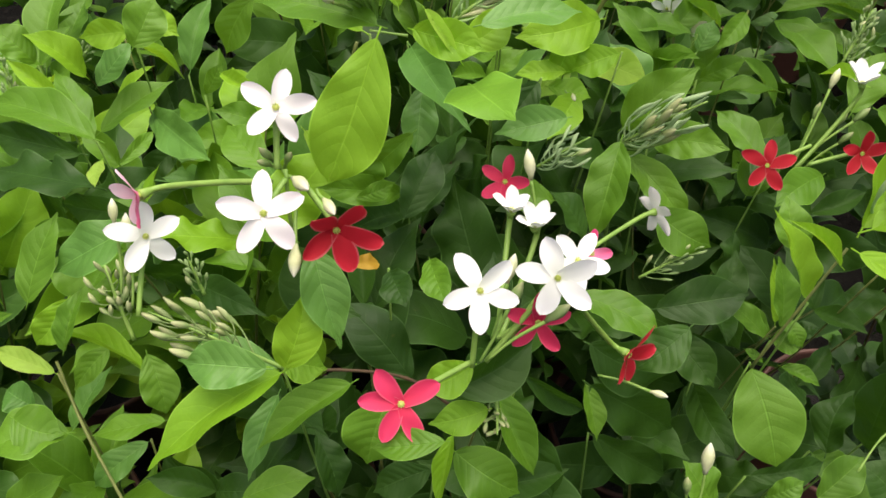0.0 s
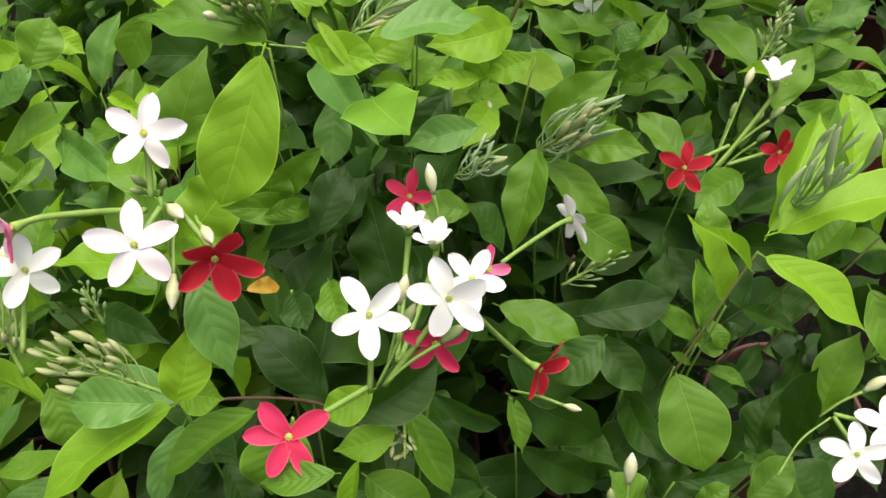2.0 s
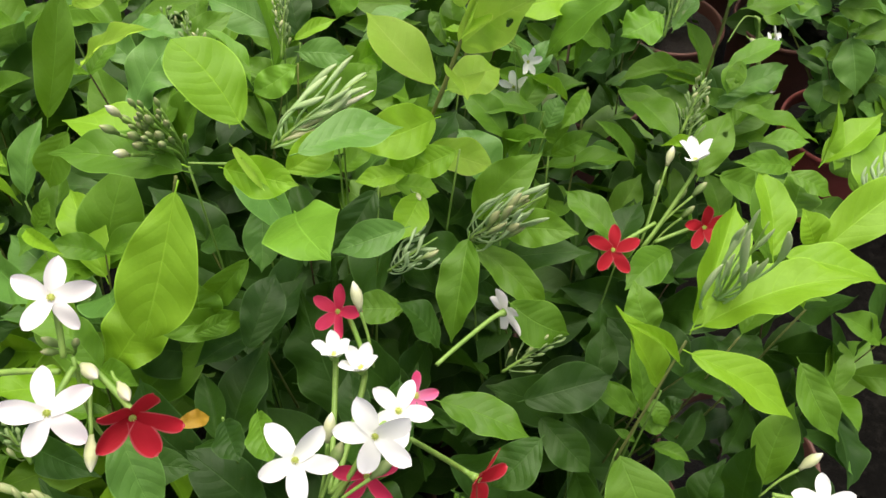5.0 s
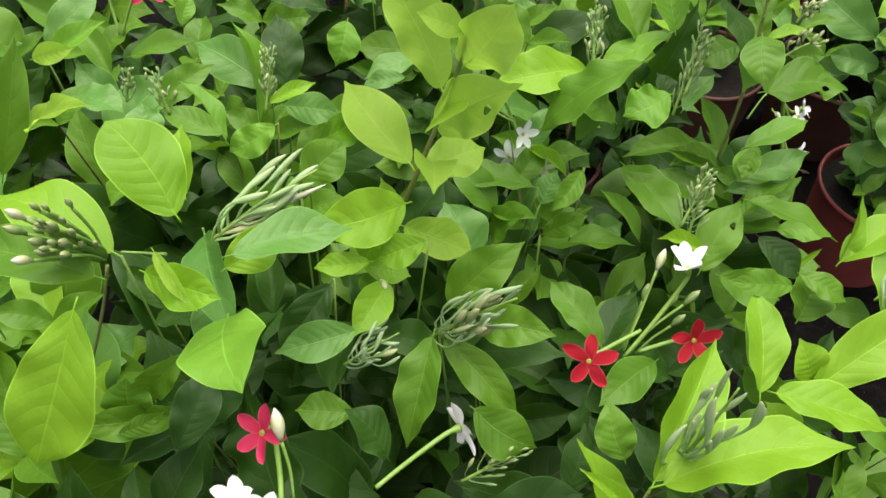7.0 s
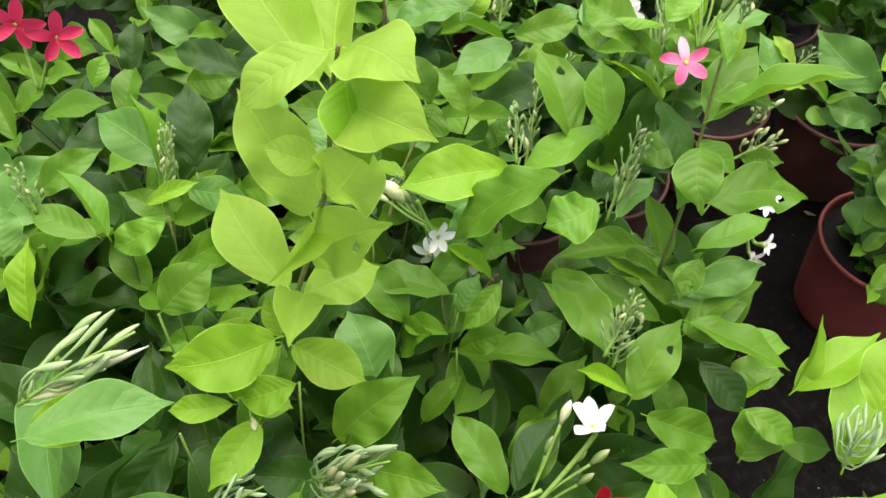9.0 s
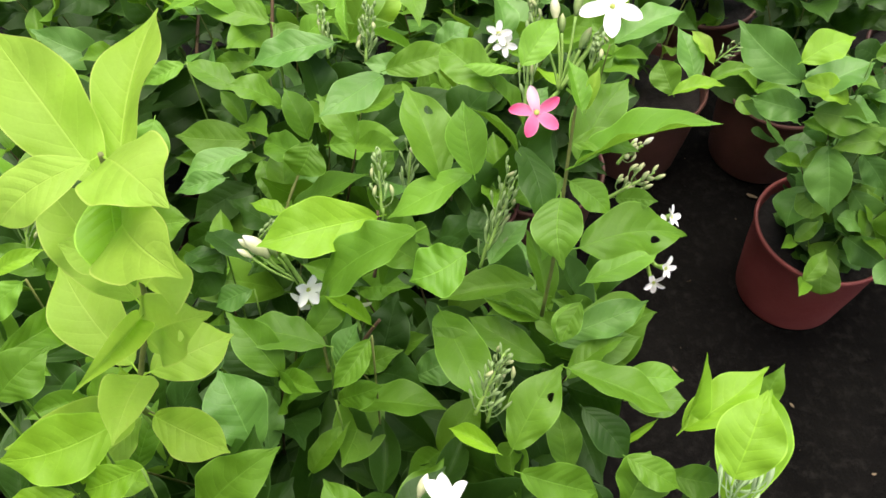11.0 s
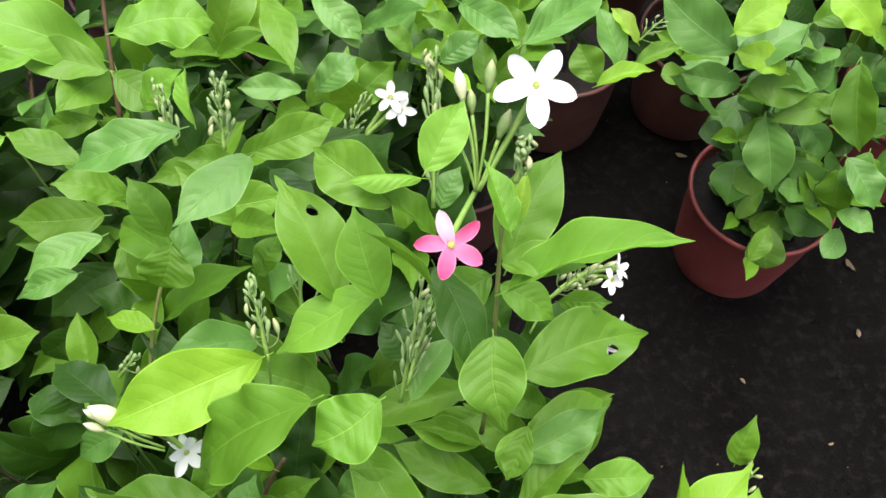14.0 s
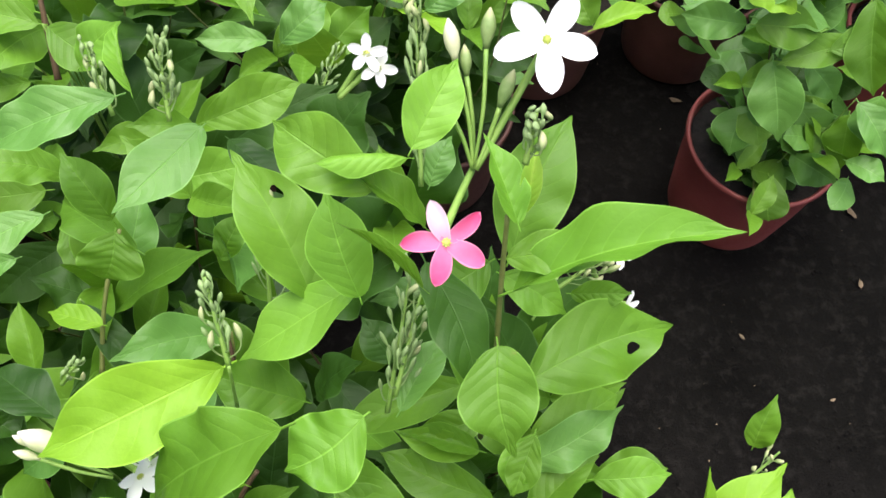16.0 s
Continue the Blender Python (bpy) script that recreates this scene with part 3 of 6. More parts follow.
potted("u", -0.100, 1.200, 0.64, "brown", turn=89)
potted("v", 0.140, 1.330, 0.64, "brown", turn=36)
potted("w", 0.400, 1.360, 0.58, "brown", turn=73)
potted("x", 1.210, 1.130, 0.46, "red", turn=20, label="round-leaved bush in a red plastic pot")
potted("z", 0.600, 1.560, 0.56, "brown", turn=57)
potted("aa", 1.220, 1.380, 0.50, "brown", turn=4)
potted("ab", -0.360, 0.780, 0.66, "brown", turn=41)
potted("ac", -0.360, 1.100, 0.64, "brown", turn=78)
potted("ad", -0.420, 0.300, 0.66, "brown", turn=25)
potted("ah", -0.450, 0.060, 0.66, "brown", turn=62)
potted("ai", -0.420, 0.540, 0.66, "brown", turn=9)
potted("aj", 0.500, 1.150, 0.50, "brown", turn=46)
potted("ae", 0.050, 1.580, 0.60, "brown", turn=83)
potted("af", 0.340, 1.620, 0.58, "brown", turn=30)
potted("ag", 0.860, 1.560, 0.56, "brown", turn=67)

# ---- the leaves, stems and flowers of each plant ----
# creeper at the near corner
leaf("a", (-0.2154, 0.2274, 0.6883), (-0.2525, 0.2398, 0.6933), 0.0153, (0.06, -0.22, 0.97), "y", "f", 2)
leaf("a", (-0.2108, 0.2034, 0.6580), (-0.2556, 0.1885, 0.6621), 0.0407, (0.02, 0.22, 0.98), "m", "f", 3)
leaf("a", (-0.2597, 0.1749, 0.6066), (-0.2148, 0.1836, 0.6404), 0.0274, (-0.51, -0.37, 0.78), "m", "f", 3)
leaf("a", (-0.2464, 0.2295, 0.6376), (-0.2649, 0.2385, 0.6427), 0.0241, (0.05, -0.40, 0.92), "g", "f", 0)
stem("a", [(-0.2169, 0.2357, 0.6867), (-0.1985, 0.2021, 0.6662), (-0.1720, 0.1637, 0.6419)], 0.0008, 0.0010, "olive")
# creeper with the large white and red cluster
leaf("b", (-0.0855, 0.2940, 0.7940), (-0.1117, 0.3300, 0.7915), 0.0244, (-0.17, -0.05, 0.98), "m", "f", 1)
leaf("b", (-0.0865, 0.2344, 0.6855), (-0.1492, 0.2423, 0.6777), 0.0307, (-0.15, -0.27, 0.95), "g", "f", 3)
leaf("b", (-0.0174, 0.1947, 0.7309), (-0.0289, 0.1664, 0.7069), 0.0412, (0.38, -0.68, 0.63), "m", "f", 3)
leaf("b", (0.0162, 0.1787, 0.7177), (0.0089, 0.1485, 0.6872), 0.0151, (-0.44, -0.58, 0.68), "b", "h", 0)
leaf("b", (0.0187, 0.1837, 0.6828), (0.0554, 0.1646, 0.6699), 0.0343, (0.01, -0.54, 0.84), "m", "w", 2)
leaf("b", (0.0048, 0.1759, 0.6770), (-0.0276, 0.1660, 0.6656), 0.0245, (-0.02, -0.73, 0.68), "d", "f", 3)
leaf("b", (-0.0855, 0.2188, 0.6798), (-0.1008, 0.1757, 0.6554), 0.0195, (-0.23, -0.41, 0.88), "g", "v", 1)
leaf("b", (0.0146, 0.1980, 0.7303), (0.0591, 0.2231, 0.7426), 0.0349, (0.24, -0.73, 0.64), "d", "v", 0)
leaf("b", (0.0576, 0.2214, 0.7042), (0.0990, 0.2191, 0.6639), 0.0172, (0.32, -0.87, 0.38), "d", "v", 0)
leaf("b", (0.0646, 0.2246, 0.6396), (0.0838, 0.1843, 0.6072), 0.0371, (-0.43, -0.68, 0.59), "d", "f", 2)
leaf("b", (0.0403, 0.2202, 0.6935), (0.0665, 0.1809, 0.6549), 0.0287, (0.45, -0.46, 0.77), "m", "v", 0)
leaf("b", (-0.0402, 0.2565, 0.7608), (-0.0254, 0.2671, 0.7482), 0.0111, (0.65, -0.02, 0.76), "x", "f", 0)
leaf("b", (-0.0762, 0.2594, 0.7153), (-0.0363, 0.2525, 0.7150), 0.0217, (-0.06, -0.39, 0.92), "d", "f", 1)
leaf("b", (-0.0628, 0.2011, 0.6639), (-0.0492, 0.1723, 0.6398), 0.0251, (0.62, -0.31, 0.72), "d", "f", 0)
leaf("b", (-0.0201, 0.2697, 0.7367), (-0.0096, 0.2406, 0.7440), 0.0215, (-0.45, 0.06, 0.89), "d", "f", 2)
leaf("b", (0.0023, 0.2569, 0.7666), (0.0110, 0.2226, 0.7761), 0.0187, (-0.51, 0.11, 0.85), "m", "f", 2)
leaf("b", (0.0766, 0.2688, 0.7624), (0.0623, 0.2295, 0.7553), 0.0236, (0.48, -0.32, 0.82), "d", "f", 2)
stem("b", [(-0.0786, 0.2085, 0.7268), (-0.0466, 0.2164, 0.7172), (-0.0095, 0.2218, 0.6975), (0.0175, 0.2174, 0.6702)], 0.0007, 0.0011, "brown")
stem("b", [(-0.0637, 0.2501, 0.8452), (-0.0616, 0.2337, 0.8160), (-0.0558, 0.2341, 0.7670)], 0.0009, 0.0010, "green")
flower("b", (-0.0661, 0.2634, 0.8708), (0.177, -0.628, 0.758), 0.0172, "blush", 4, (-0.0675, 0.2501, 0.8451), (0.19, 0.78, 0.60))
flower("b", (-0.0704, 0.2247, 0.8451), (0.190, -0.683, 0.705), 0.0193, "blush", 2, (-0.0636, 0.2464, 0.8425), (-0.03, 0.71, 0.70))
flower("b", (-0.0398, 0.2250, 0.8340), (0.318, -0.921, 0.225), 0.0205, "red", 24, (-0.0560, 0.2456, 0.8421), (0.94, 0.27, -0.23))
flower("b", (-0.1379, 0.2559, 0.8178), (-0.771, -0.605, 0.196), 0.0165, "pink", 22, (-0.0700, 0.2456, 0.8417), (-0.28, 0.60, 0.75), light=(0, 1, 2))
flower("b", (-0.1410, 0.2522, 0.7903), (0.353, -0.735, 0.580), 0.0188, "white", 6, (-0.1475, 0.2247, 0.7577), (-0.92, -0.17, 0.35))
flower("b", (0.0253, 0.2074, 0.8128), (-0.064, -0.666, 0.743), 0.0185, "white", 5, (0.0238, 0.1940, 0.7646), (-0.58, 0.63, 0.52))
flower("b", (0.0608, 0.2127, 0.8163), (-0.340, -0.715, 0.611), 0.0201, "white", 8, (0.0307, 0.1962, 0.7665), (-0.19, 0.80, 0.57))
flower("b", (0.0722, 0.2276, 0.8089), (0.133, -0.480, 0.867), 0.0155, "white", 14, (0.0334, 0.1985, 0.7682), (0.49, 0.70, 0.52))
flower("b", (0.0813, 0.2394, 0.7992), (0.616, -0.358, 0.702), 0.0122, "pink", 20, (0.0416, 0.2052, 0.7733), (0.16, 0.80, 0.58))
flower("b", (0.0441, 0.2690, 0.7950), (0.010, -0.009, 1.000), 0.0134, "white", 58, (0.0369, 0.2102, 0.7644), (-0.02, 0.81, 0.59))
flower("b", (0.0567, 0.2624, 0.7905), (-0.116, 0.000, 0.993), 0.0140, "white", 55, (0.0384, 0.2102, 0.7645), (0.41, 0.73, 0.54))
flower("b", (0.0466, 0.3200, 0.7579), (-0.478, -0.501, 0.722), 0.0166, "rose", 15, (0.0598, 0.2782, 0.7650), (0.33, 0.76, 0.56))
flower("b", (0.0553, 0.2094, 0.7828), (-0.009, -0.887, 0.461), 0.0170, "rose", 8, (0.0369, 0.2102, 0.7644), (-0.02, 0.81, 0.59))
flower("b", (-0.0096, 0.1614, 0.7908), (-0.023, -0.562, 0.827), 0.0190, "rose", 4, (0.0237, 0.1962, 0.7663), (-0.53, 0.71, 0.47), turns=(0, 55, 125, 178, 260))
flower("b", (0.1149, 0.2271, 0.7194), (0.729, -0.677, 0.105), 0.0203, "red", 20, (0.0783, 0.2317, 0.7688), (-0.02, 0.81, 0.59))
bud("b", (-0.0660, 0.2537, 0.8403), (-0.0525, 0.2388, 0.8447), 0.0065, "cream")
bud("b", (-0.0589, 0.2480, 0.8339), (-0.0585, 0.2087, 0.8201), 0.0061, "cream")
bud("b", (-0.0506, 0.2480, 0.8341), (-0.0408, 0.2311, 0.8369), 0.0056, "cream")
bud("b", (-0.0669, 0.2574, 0.8368), (-0.0756, 0.2572, 0.8513), 0.0041, "lime")
bud("b", (-0.0669, 0.2574, 0.8368), (-0.0763, 0.2525, 0.8478), 0.0036, "lime")
bud("b", (-0.0669, 0.2570, 0.8365), (-0.0611, 0.2556, 0.8505), 0.0036, "lime")
bud("b", (-0.1571, 0.2352, 0.7627), (-0.1584, 0.2674, 0.8009), 0.0051, "cream")
bud("b", (-0.1512, 0.2293, 0.7585), (-0.1514, 0.2614, 0.7967), 0.0057, "cream")
bud("b", (0.0637, 0.2859, 0.7496), (0.0563, 0.3182, 0.7878), 0.0069, "cream")
bud("b", (0.0326, 0.2012, 0.7800), (0.0421, 0.2273, 0.8141), 0.0058, "cream")
bud("b", (0.0273, 0.1924, 0.7735), (0.0458, 0.2166, 0.8064), 0.0058, "lime")
bud("b", (0.0301, 0.1924, 0.7735), (0.0684, 0.2081, 0.8008), 0.0058, "lime")
spike("b", (-0.0724, 0.2114, 0.7253), (-0.1459, 0.2318, 0.7506), 0.0298, 20, "lime")
spike("b", (-0.1598, 0.2297, 0.7240), (-0.1731, 0.2573, 0.7561), 0.0244, 14, "lime")
spike("b", (-0.1328, 0.2733, 0.7031), (-0.1406, 0.2860, 0.7245), 0.0234, 8, "young")
spike("b", (0.0402, 0.2016, 0.7182), (0.0397, 0.1802, 0.7150), 0.0138, 8, "lime")
# creeper with a pale bud spike among broad leaves
# some low leaves here wear the deep tone in place of shade
leaf("c", (0.1065, 0.2647, 0.6641), (0.1633, 0.2562, 0.6415), 0.0437, (0.06, -0.87, 0.48), "d", "f", 3)
leaf("c", (0.1148, 0.2616, 0.6132), (0.1888, 0.2581, 0.5472), 0.0436, (0.30, -0.88, 0.38), "d", "f", 1)
leaf("c", (0.2189, 0.3065, 0.5285), (0.2310, 0.2359, 0.5483), 0.0298, (-0.76, 0.05, 0.65), "d", "a", 1)
leaf("c", (0.2769, 0.3147, 0.5886), (0.2917, 0.3147, 0.6057), 0.0169, (-0.75, -0.07, 0.65), "d", "f", 0)
leaf("c", (0.2993, 0.2407, 0.5491), (0.3223, 0.2811, 0.5724), 0.0341, (-0.75, 0.04, 0.66), "d", "w", 1)
leaf("c", (0.2290, 0.2137, 0.5728), (0.2841, 0.2239, 0.5735), 0.0227, (0.11, -0.65, 0.75), "d", "f", 0)
leaf("c", (0.1972, 0.1909, 0.5771), (0.1748, 0.2131, 0.6008), 0.0359, (0.51, -0.33, 0.79), "m", "f", 1)
leaf("c", (0.2308, 0.1930, 0.5885), (0.2520, 0.1988, 0.6027), 0.0193, (-0.32, -0.60, 0.73), "m", "f", 0)
leaf("c", (0.1224, 0.2425, 0.5713), (0.1863, 0.2354, 0.5146), 0.0354, (0.32, -0.83, 0.46), "d", "f", 2)
stem("c", [(0.2482, 0.2883, 0.7401), (0.2312, 0.2721, 0.7032), (0.2164, 0.2602, 0.6447)], 0.0008, 0.0010, "olive")
bud("c", (0.1009, 0.2243, 0.6997), (0.1381, 0.2087, 0.7041), 0.0041, "cream")
bud("c", (0.1768, 0.1802, 0.6078), (0.1800, 0.2075, 0.6425), 0.0085, "cream")
bud("c", (0.1682, 0.1802, 0.6075), (0.1659, 0.1904, 0.6297), 0.0056, "lime")
leaf("c", (0.3105, 0.2304, 0.5837), (0.3045, 0.2522, 0.6623), 0.0330, (-0.85, -0.52, 0.08), "d", "f", 2)
spike("c", (0.2567, 0.2936, 0.7625), (0.2660, 0.2937, 0.8406), 0.0220, 13, "pale")
flower("c", (0.3001, 0.1878, 0.6775), (-0.506, -0.459, 0.730), 0.0190, "white", 4, (0.2957, 0.2128, 0.6743), (-0.01, 0.85, 0.53))
flower("c", (0.3216, 0.2027, 0.6821), (-0.199, -0.270, 0.942), 0.0179, "white", 10, (0.2958, 0.2141, 0.6753), (0.06, 0.80, 0.60))
bud("c", (0.2933, 0.2180, 0.6629), (0.3287, 0.2299, 0.6904), 0.0068, "cream")
stem("c", [(0.2577, 0.1831, 0.6608), (0.2737, 0.2008, 0.6693), (0.2939, 0.2124, 0.6738)], 0.0006, 0.0006, "green")
# creeper with light upright shoots
leaf("d", (-0.2536, 0.4664, 0.6986), (-0.2846, 0.4642, 0.7396), 0.0315, (0.79, -0.14, 0.59), "b", "v", 3)
leaf("d", (-0.2795, 0.4551, 0.7210), (-0.3050, 0.4640, 0.7451), 0.0284, (0.58, -0.35, 0.74), "m", "f", 0)
leaf("d", (-0.2507, 0.4716, 0.6849), (-0.2241, 0.4956, 0.7078), 0.0260, (-0.31, -0.46, 0.83), "g", "f", 3)
leaf("d", (-0.2123, 0.3701, 0.7347), (-0.2987, 0.4093, 0.7273), 0.0353, (-0.06, 0.06, 1.00), "m", "v", 1)
leaf("d", (-0.2207, 0.3612, 0.7305), (-0.2963, 0.3956, 0.7134), 0.0265, (-0.42, -0.57, 0.70), "d", "f", 2)
leaf("d", (-0.1840, 0.3008, 0.7695), (-0.2732, 0.3459, 0.7312), 0.0306, (-0.35, 0.11, 0.93), "d", "w", 3)
leaf("d", (-0.2562, 0.4247, 0.7071), (-0.2897, 0.4411, 0.7366), 0.0172, (0.43, -0.49, 0.76), "b", "v", 0)
leaf("d", (-0.2316, 0.4036, 0.7024), (-0.2662, 0.4520, 0.7189), 0.0223, (0.45, 0.01, 0.89), "m", "f", 1)
leaf("d", (-0.1809, 0.3290, 0.7568), (-0.1679, 0.3594, 0.7542), 0.0101, (0.69, -0.24, 0.68), "m", "f", 2)
leaf("d", (-0.1805, 0.3120, 0.7796), (-0.1769, 0.2882, 0.7846), 0.0098, (-0.15, 0.18, 0.97), "y", "f", 3)
leaf("d", (-0.1637, 0.2848, 0.7557), (-0.2152, 0.2718, 0.7273), 0.0327, (-0.37, -0.39, 0.85), "g", "f", 1)
leaf("d", (-0.1590, 0.2892, 0.7604), (-0.2160, 0.3133, 0.7383), 0.0256, (-0.49, -0.74, 0.46), "d", "f", 2)
leaf("d", (-0.2181, 0.4762, 0.6526), (-0.1511, 0.3935, 0.6889), 0.0322, (-0.68, -0.24, 0.69), "g", "f", 2)
leaf("d", (-0.1673, 0.4649, 0.6853), (-0.1524, 0.4727, 0.7099), 0.0141, (-0.25, -0.87, 0.43), "m", "f", 3)
leaf("d", (-0.1205, 0.3687, 0.7937), (-0.0911, 0.3364, 0.8090), 0.0108, (-0.50, -0.05, 0.86), "b", "v", 0)
leaf("d", (-0.1222, 0.4769, 0.7651), (-0.1467, 0.4695, 0.7203), 0.0266, (-0.28, -0.91, 0.30), "m", "f", 3)
leaf("d", (-0.1513, 0.3010, 0.6748), (-0.0962, 0.2640, 0.6946), 0.0246, (-0.52, -0.36, 0.77), "d", "f", 1)
spike("d", (-0.2571, 0.4761, 0.7042), (-0.2449, 0.4801, 0.7198), 0.0165, 8, "young")
spike("d", (-0.2862, 0.4215, 0.7105), (-0.2914, 0.4393, 0.7356), 0.0155, 8, "young")
leaf("d", (-0.1593, 0.5431, 0.7197), (-0.1272, 0.5789, 0.8116), 0.0303, (-0.01, -0.93, 0.37), "m", "f", 3)
leaf("d", (-0.1092, 0.5129, 0.7907), (-0.0518, 0.4845, 0.8370), 0.0203, (-0.64, -0.04, 0.77), "y", "f", 0)
# creeper with the tallest broad leaves
leaf("e", (-0.0449, 0.3455, 0.7100), (-0.0203, 0.3577, 0.7122), 0.0139, (0.30, -0.72, 0.63), "m", "f", 3)
leaf("e", (-0.0434, 0.3607, 0.6988), (-0.0406, 0.3715, 0.7293), 0.0324, (0.16, -0.93, 0.32), "m", "f", 2)
flower("e", (0.1545, 0.3501, 0.6948), (0.877, 0.464, -0.129), 0.0175, "blush", 6, (0.1032, 0.3104, 0.7029), (0.33, 0.76, 0.56))
bud("e", (0.1041, 0.4689, 0.6921), (0.1098, 0.4539, 0.6961), 0.0050, "cream")
spike("e", (0.0812, 0.4097, 0.6708), (0.1184, 0.4206, 0.6920), 0.0254, 14, "braid")
stem("e", [(-0.0453, 0.4153, 0.7793), (-0.0598, 0.4099, 0.7360), (-0.0898, 0.3979, 0.6611)], 0.0010, 0.0009, "olive")
leaf("e", (-0.0420, 0.4211, 0.7841), (-0.1136, 0.4565, 0.7941), 0.0450, (0.13, -0.02, 0.99), "b", "f", 3)
spike("e", (0.0139, 0.4236, 0.7899), (0.0751, 0.4451, 0.8236), 0.0287, 16, "pale")
leaf("e", (-0.0768, 0.5207, 0.8120), (-0.0418, 0.5009, 0.8158), 0.0250, (-0.10, 0.01, 0.99), "g", "f", 0)
leaf("e", (0.1095, 0.3420, 0.6716), (0.0839, 0.3627, 0.6993), 0.0321, (0.66, -0.16, 0.73), "d", "f", 3)
leaf("e", (-0.0166, 0.3702, 0.6850), (-0.0706, 0.3460, 0.7191), 0.0236, (0.61, -0.50, 0.62), "m", "f", 0)
leaf("e", (-0.0779, 0.3721, 0.7435), (-0.0542, 0.3620, 0.7047), 0.0183, (0.48, -0.73, 0.48), "y", "f", 0)
leaf("e", (-0.0095, 0.3853, 0.7295), (-0.0442, 0.3807, 0.6903), 0.0229, (-0.28, -0.89, 0.35), "m", "f", 0)
leaf("e", (0.0603, 0.5256, 0.7618), (0.0913, 0.5669, 0.7459), 0.0267, (0.75, -0.34, 0.57), "m", "f", 0)
leaf("e", (0.0941, 0.4860, 0.6796), (0.1278, 0.4788, 0.6748), 0.0248, (0.08, -0.26, 0.96), "b", "f", 2)
stem("e", [(-0.0373, 0.4205, 0.7848), (-0.0132, 0.4217, 0.7801)], 0.0006, 0.0010, "green")
# creeper with a small red and white cluster
leaf("f", (0.2370, 0.5475, 0.6350), (0.2694, 0.5444, 0.6615), 0.0225, (-0.52, -0.65, 0.56), "m", "f", 2)
flower("f", (0.2408, 0.3940, 0.6944), (-0.414, -0.679, 0.606), 0.0184, "red", 5, (0.2810, 0.4198, 0.6882), (0.02, 0.66, 0.75))
flower("f", (0.3131, 0.4083, 0.6931), (-0.025, -0.759, 0.650), 0.0179, "red", 20, (0.2791, 0.4084, 0.6799), (-0.02, 0.81, 0.59))
flower("f", (0.3064, 0.4401, 0.7309), (-0.174, 0.051, 0.983), 0.0183, "white", 52, (0.2688, 0.4057, 0.6777), (-0.02, 0.81, 0.59))
bud("f", (0.2697, 0.4104, 0.6786), (0.2963, 0.4577, 0.7285), 0.0061, "cream")
bud("f", (0.2720, 0.4151, 0.6697), (0.2875, 0.4452, 0.7069), 0.0050, "lime")
bud("f", (0.2762, 0.4137, 0.6688), (0.3075, 0.4392, 0.7030), 0.0050, "lime")
bud("f", (0.2805, 0.4137, 0.6689), (0.3119, 0.4275, 0.6946), 0.0050, "lime")
bud("f", (0.2726, 0.4098, 0.6782), (0.3187, 0.4346, 0.7123), 0.0057, "lime")
spike("f", (0.1405, 0.4340, 0.6650), (0.1930, 0.4200, 0.7300), 0.0300, 24, "braid")
spike("f", (0.1583, 0.3457, 0.6218), (0.2040, 0.3588, 0.6449), 0.0239, 14, "young")
spike("f", (0.3281, 0.5079, 0.6903), (0.3468, 0.5338, 0.7220), 0.0274, 16, "young")
leaf("f", (0.3579, 0.3809, 0.6787), (0.3541, 0.4341, 0.7199), 0.0316, (0.20, -0.59, 0.78), "m", "f", 1)
spike("f", (0.3363, 0.5079, 0.6775), (0.3489, 0.5390, 0.7153), 0.0293, 14, "young")
leaf("f", (0.2911, 0.4039, 0.6738), (0.2458, 0.3693, 0.6784), 0.0296, (0.31, -0.29, 0.90), "m", "f", 3)
leaf("f", (0.1781, 0.5044, 0.9289), (0.1895, 0.4677, 0.9162), 0.0306, (0.27, -0.24, 0.93), "b", "f", 3)
leaf("f", (0.3552, 0.4754, 0.6716), (0.4055, 0.4682, 0.6489), 0.0347, (0.23, -0.66, 0.71), "m", "f", 2)
leaf("f", (0.3405, 0.4823, 0.6900), (0.3113, 0.5032, 0.6822), 0.0220, (-0.31, -0.08, 0.95), "b", "h", 3)
leaf("f", (0.3339, 0.3436, 0.6461), (0.3678, 0.3723, 0.6663), 0.0293, (-0.62, 0.20, 0.76), "m", "f", 3)
leaf("f", (0.3652, 0.3593, 0.7249), (0.3539, 0.3739, 0.7483), 0.0265, (0.17, -0.80, 0.58), "b", "v", 2)
leaf("f", (0.3637, 0.3528, 0.7235), (0.4482, 0.3921, 0.7568), 0.0360, (-0.02, -0.40, 0.92), "b", "f", 1)
leaf("f", (0.3536, 0.3280, 0.7001), (0.3359, 0.3504, 0.7166), 0.0231, (0.31, -0.39, 0.87), "b", "v", 3)
# creeper with a tall yellow-green shoot
leaf("y", (0.2123, 0.5897, 0.6453), (0.2439, 0.6234, 0.6635), 0.0261, (0.12, -0.56, 0.82), "m", "f", 0)
flower("y", (0.2145, 0.6174, 0.6545), (-0.200, -0.960, 0.194), 0.0153, "white", -15, (0.2254, 0.6009, 0.6205), (-0.02, 0.81, 0.59))
flower("y", (0.2465, 0.6279, 0.6284), (0.201, -0.977, 0.069), 0.0138, "cream", 10, (0.2500, 0.6165, 0.6078), (-0.02, 0.81, 0.59))
leaf("y", (0.0259, 0.5974, 0.7359), (0.0602, 0.6110, 0.7433), 0.0136, (-0.00, -0.47, 0.88), "b", "v", 2)
leaf("y", (0.0610, 0.5441, 0.7195), (0.1186, 0.6019, 0.7022), 0.0290, (0.62, -0.41, 0.67), "d", "f", 3)
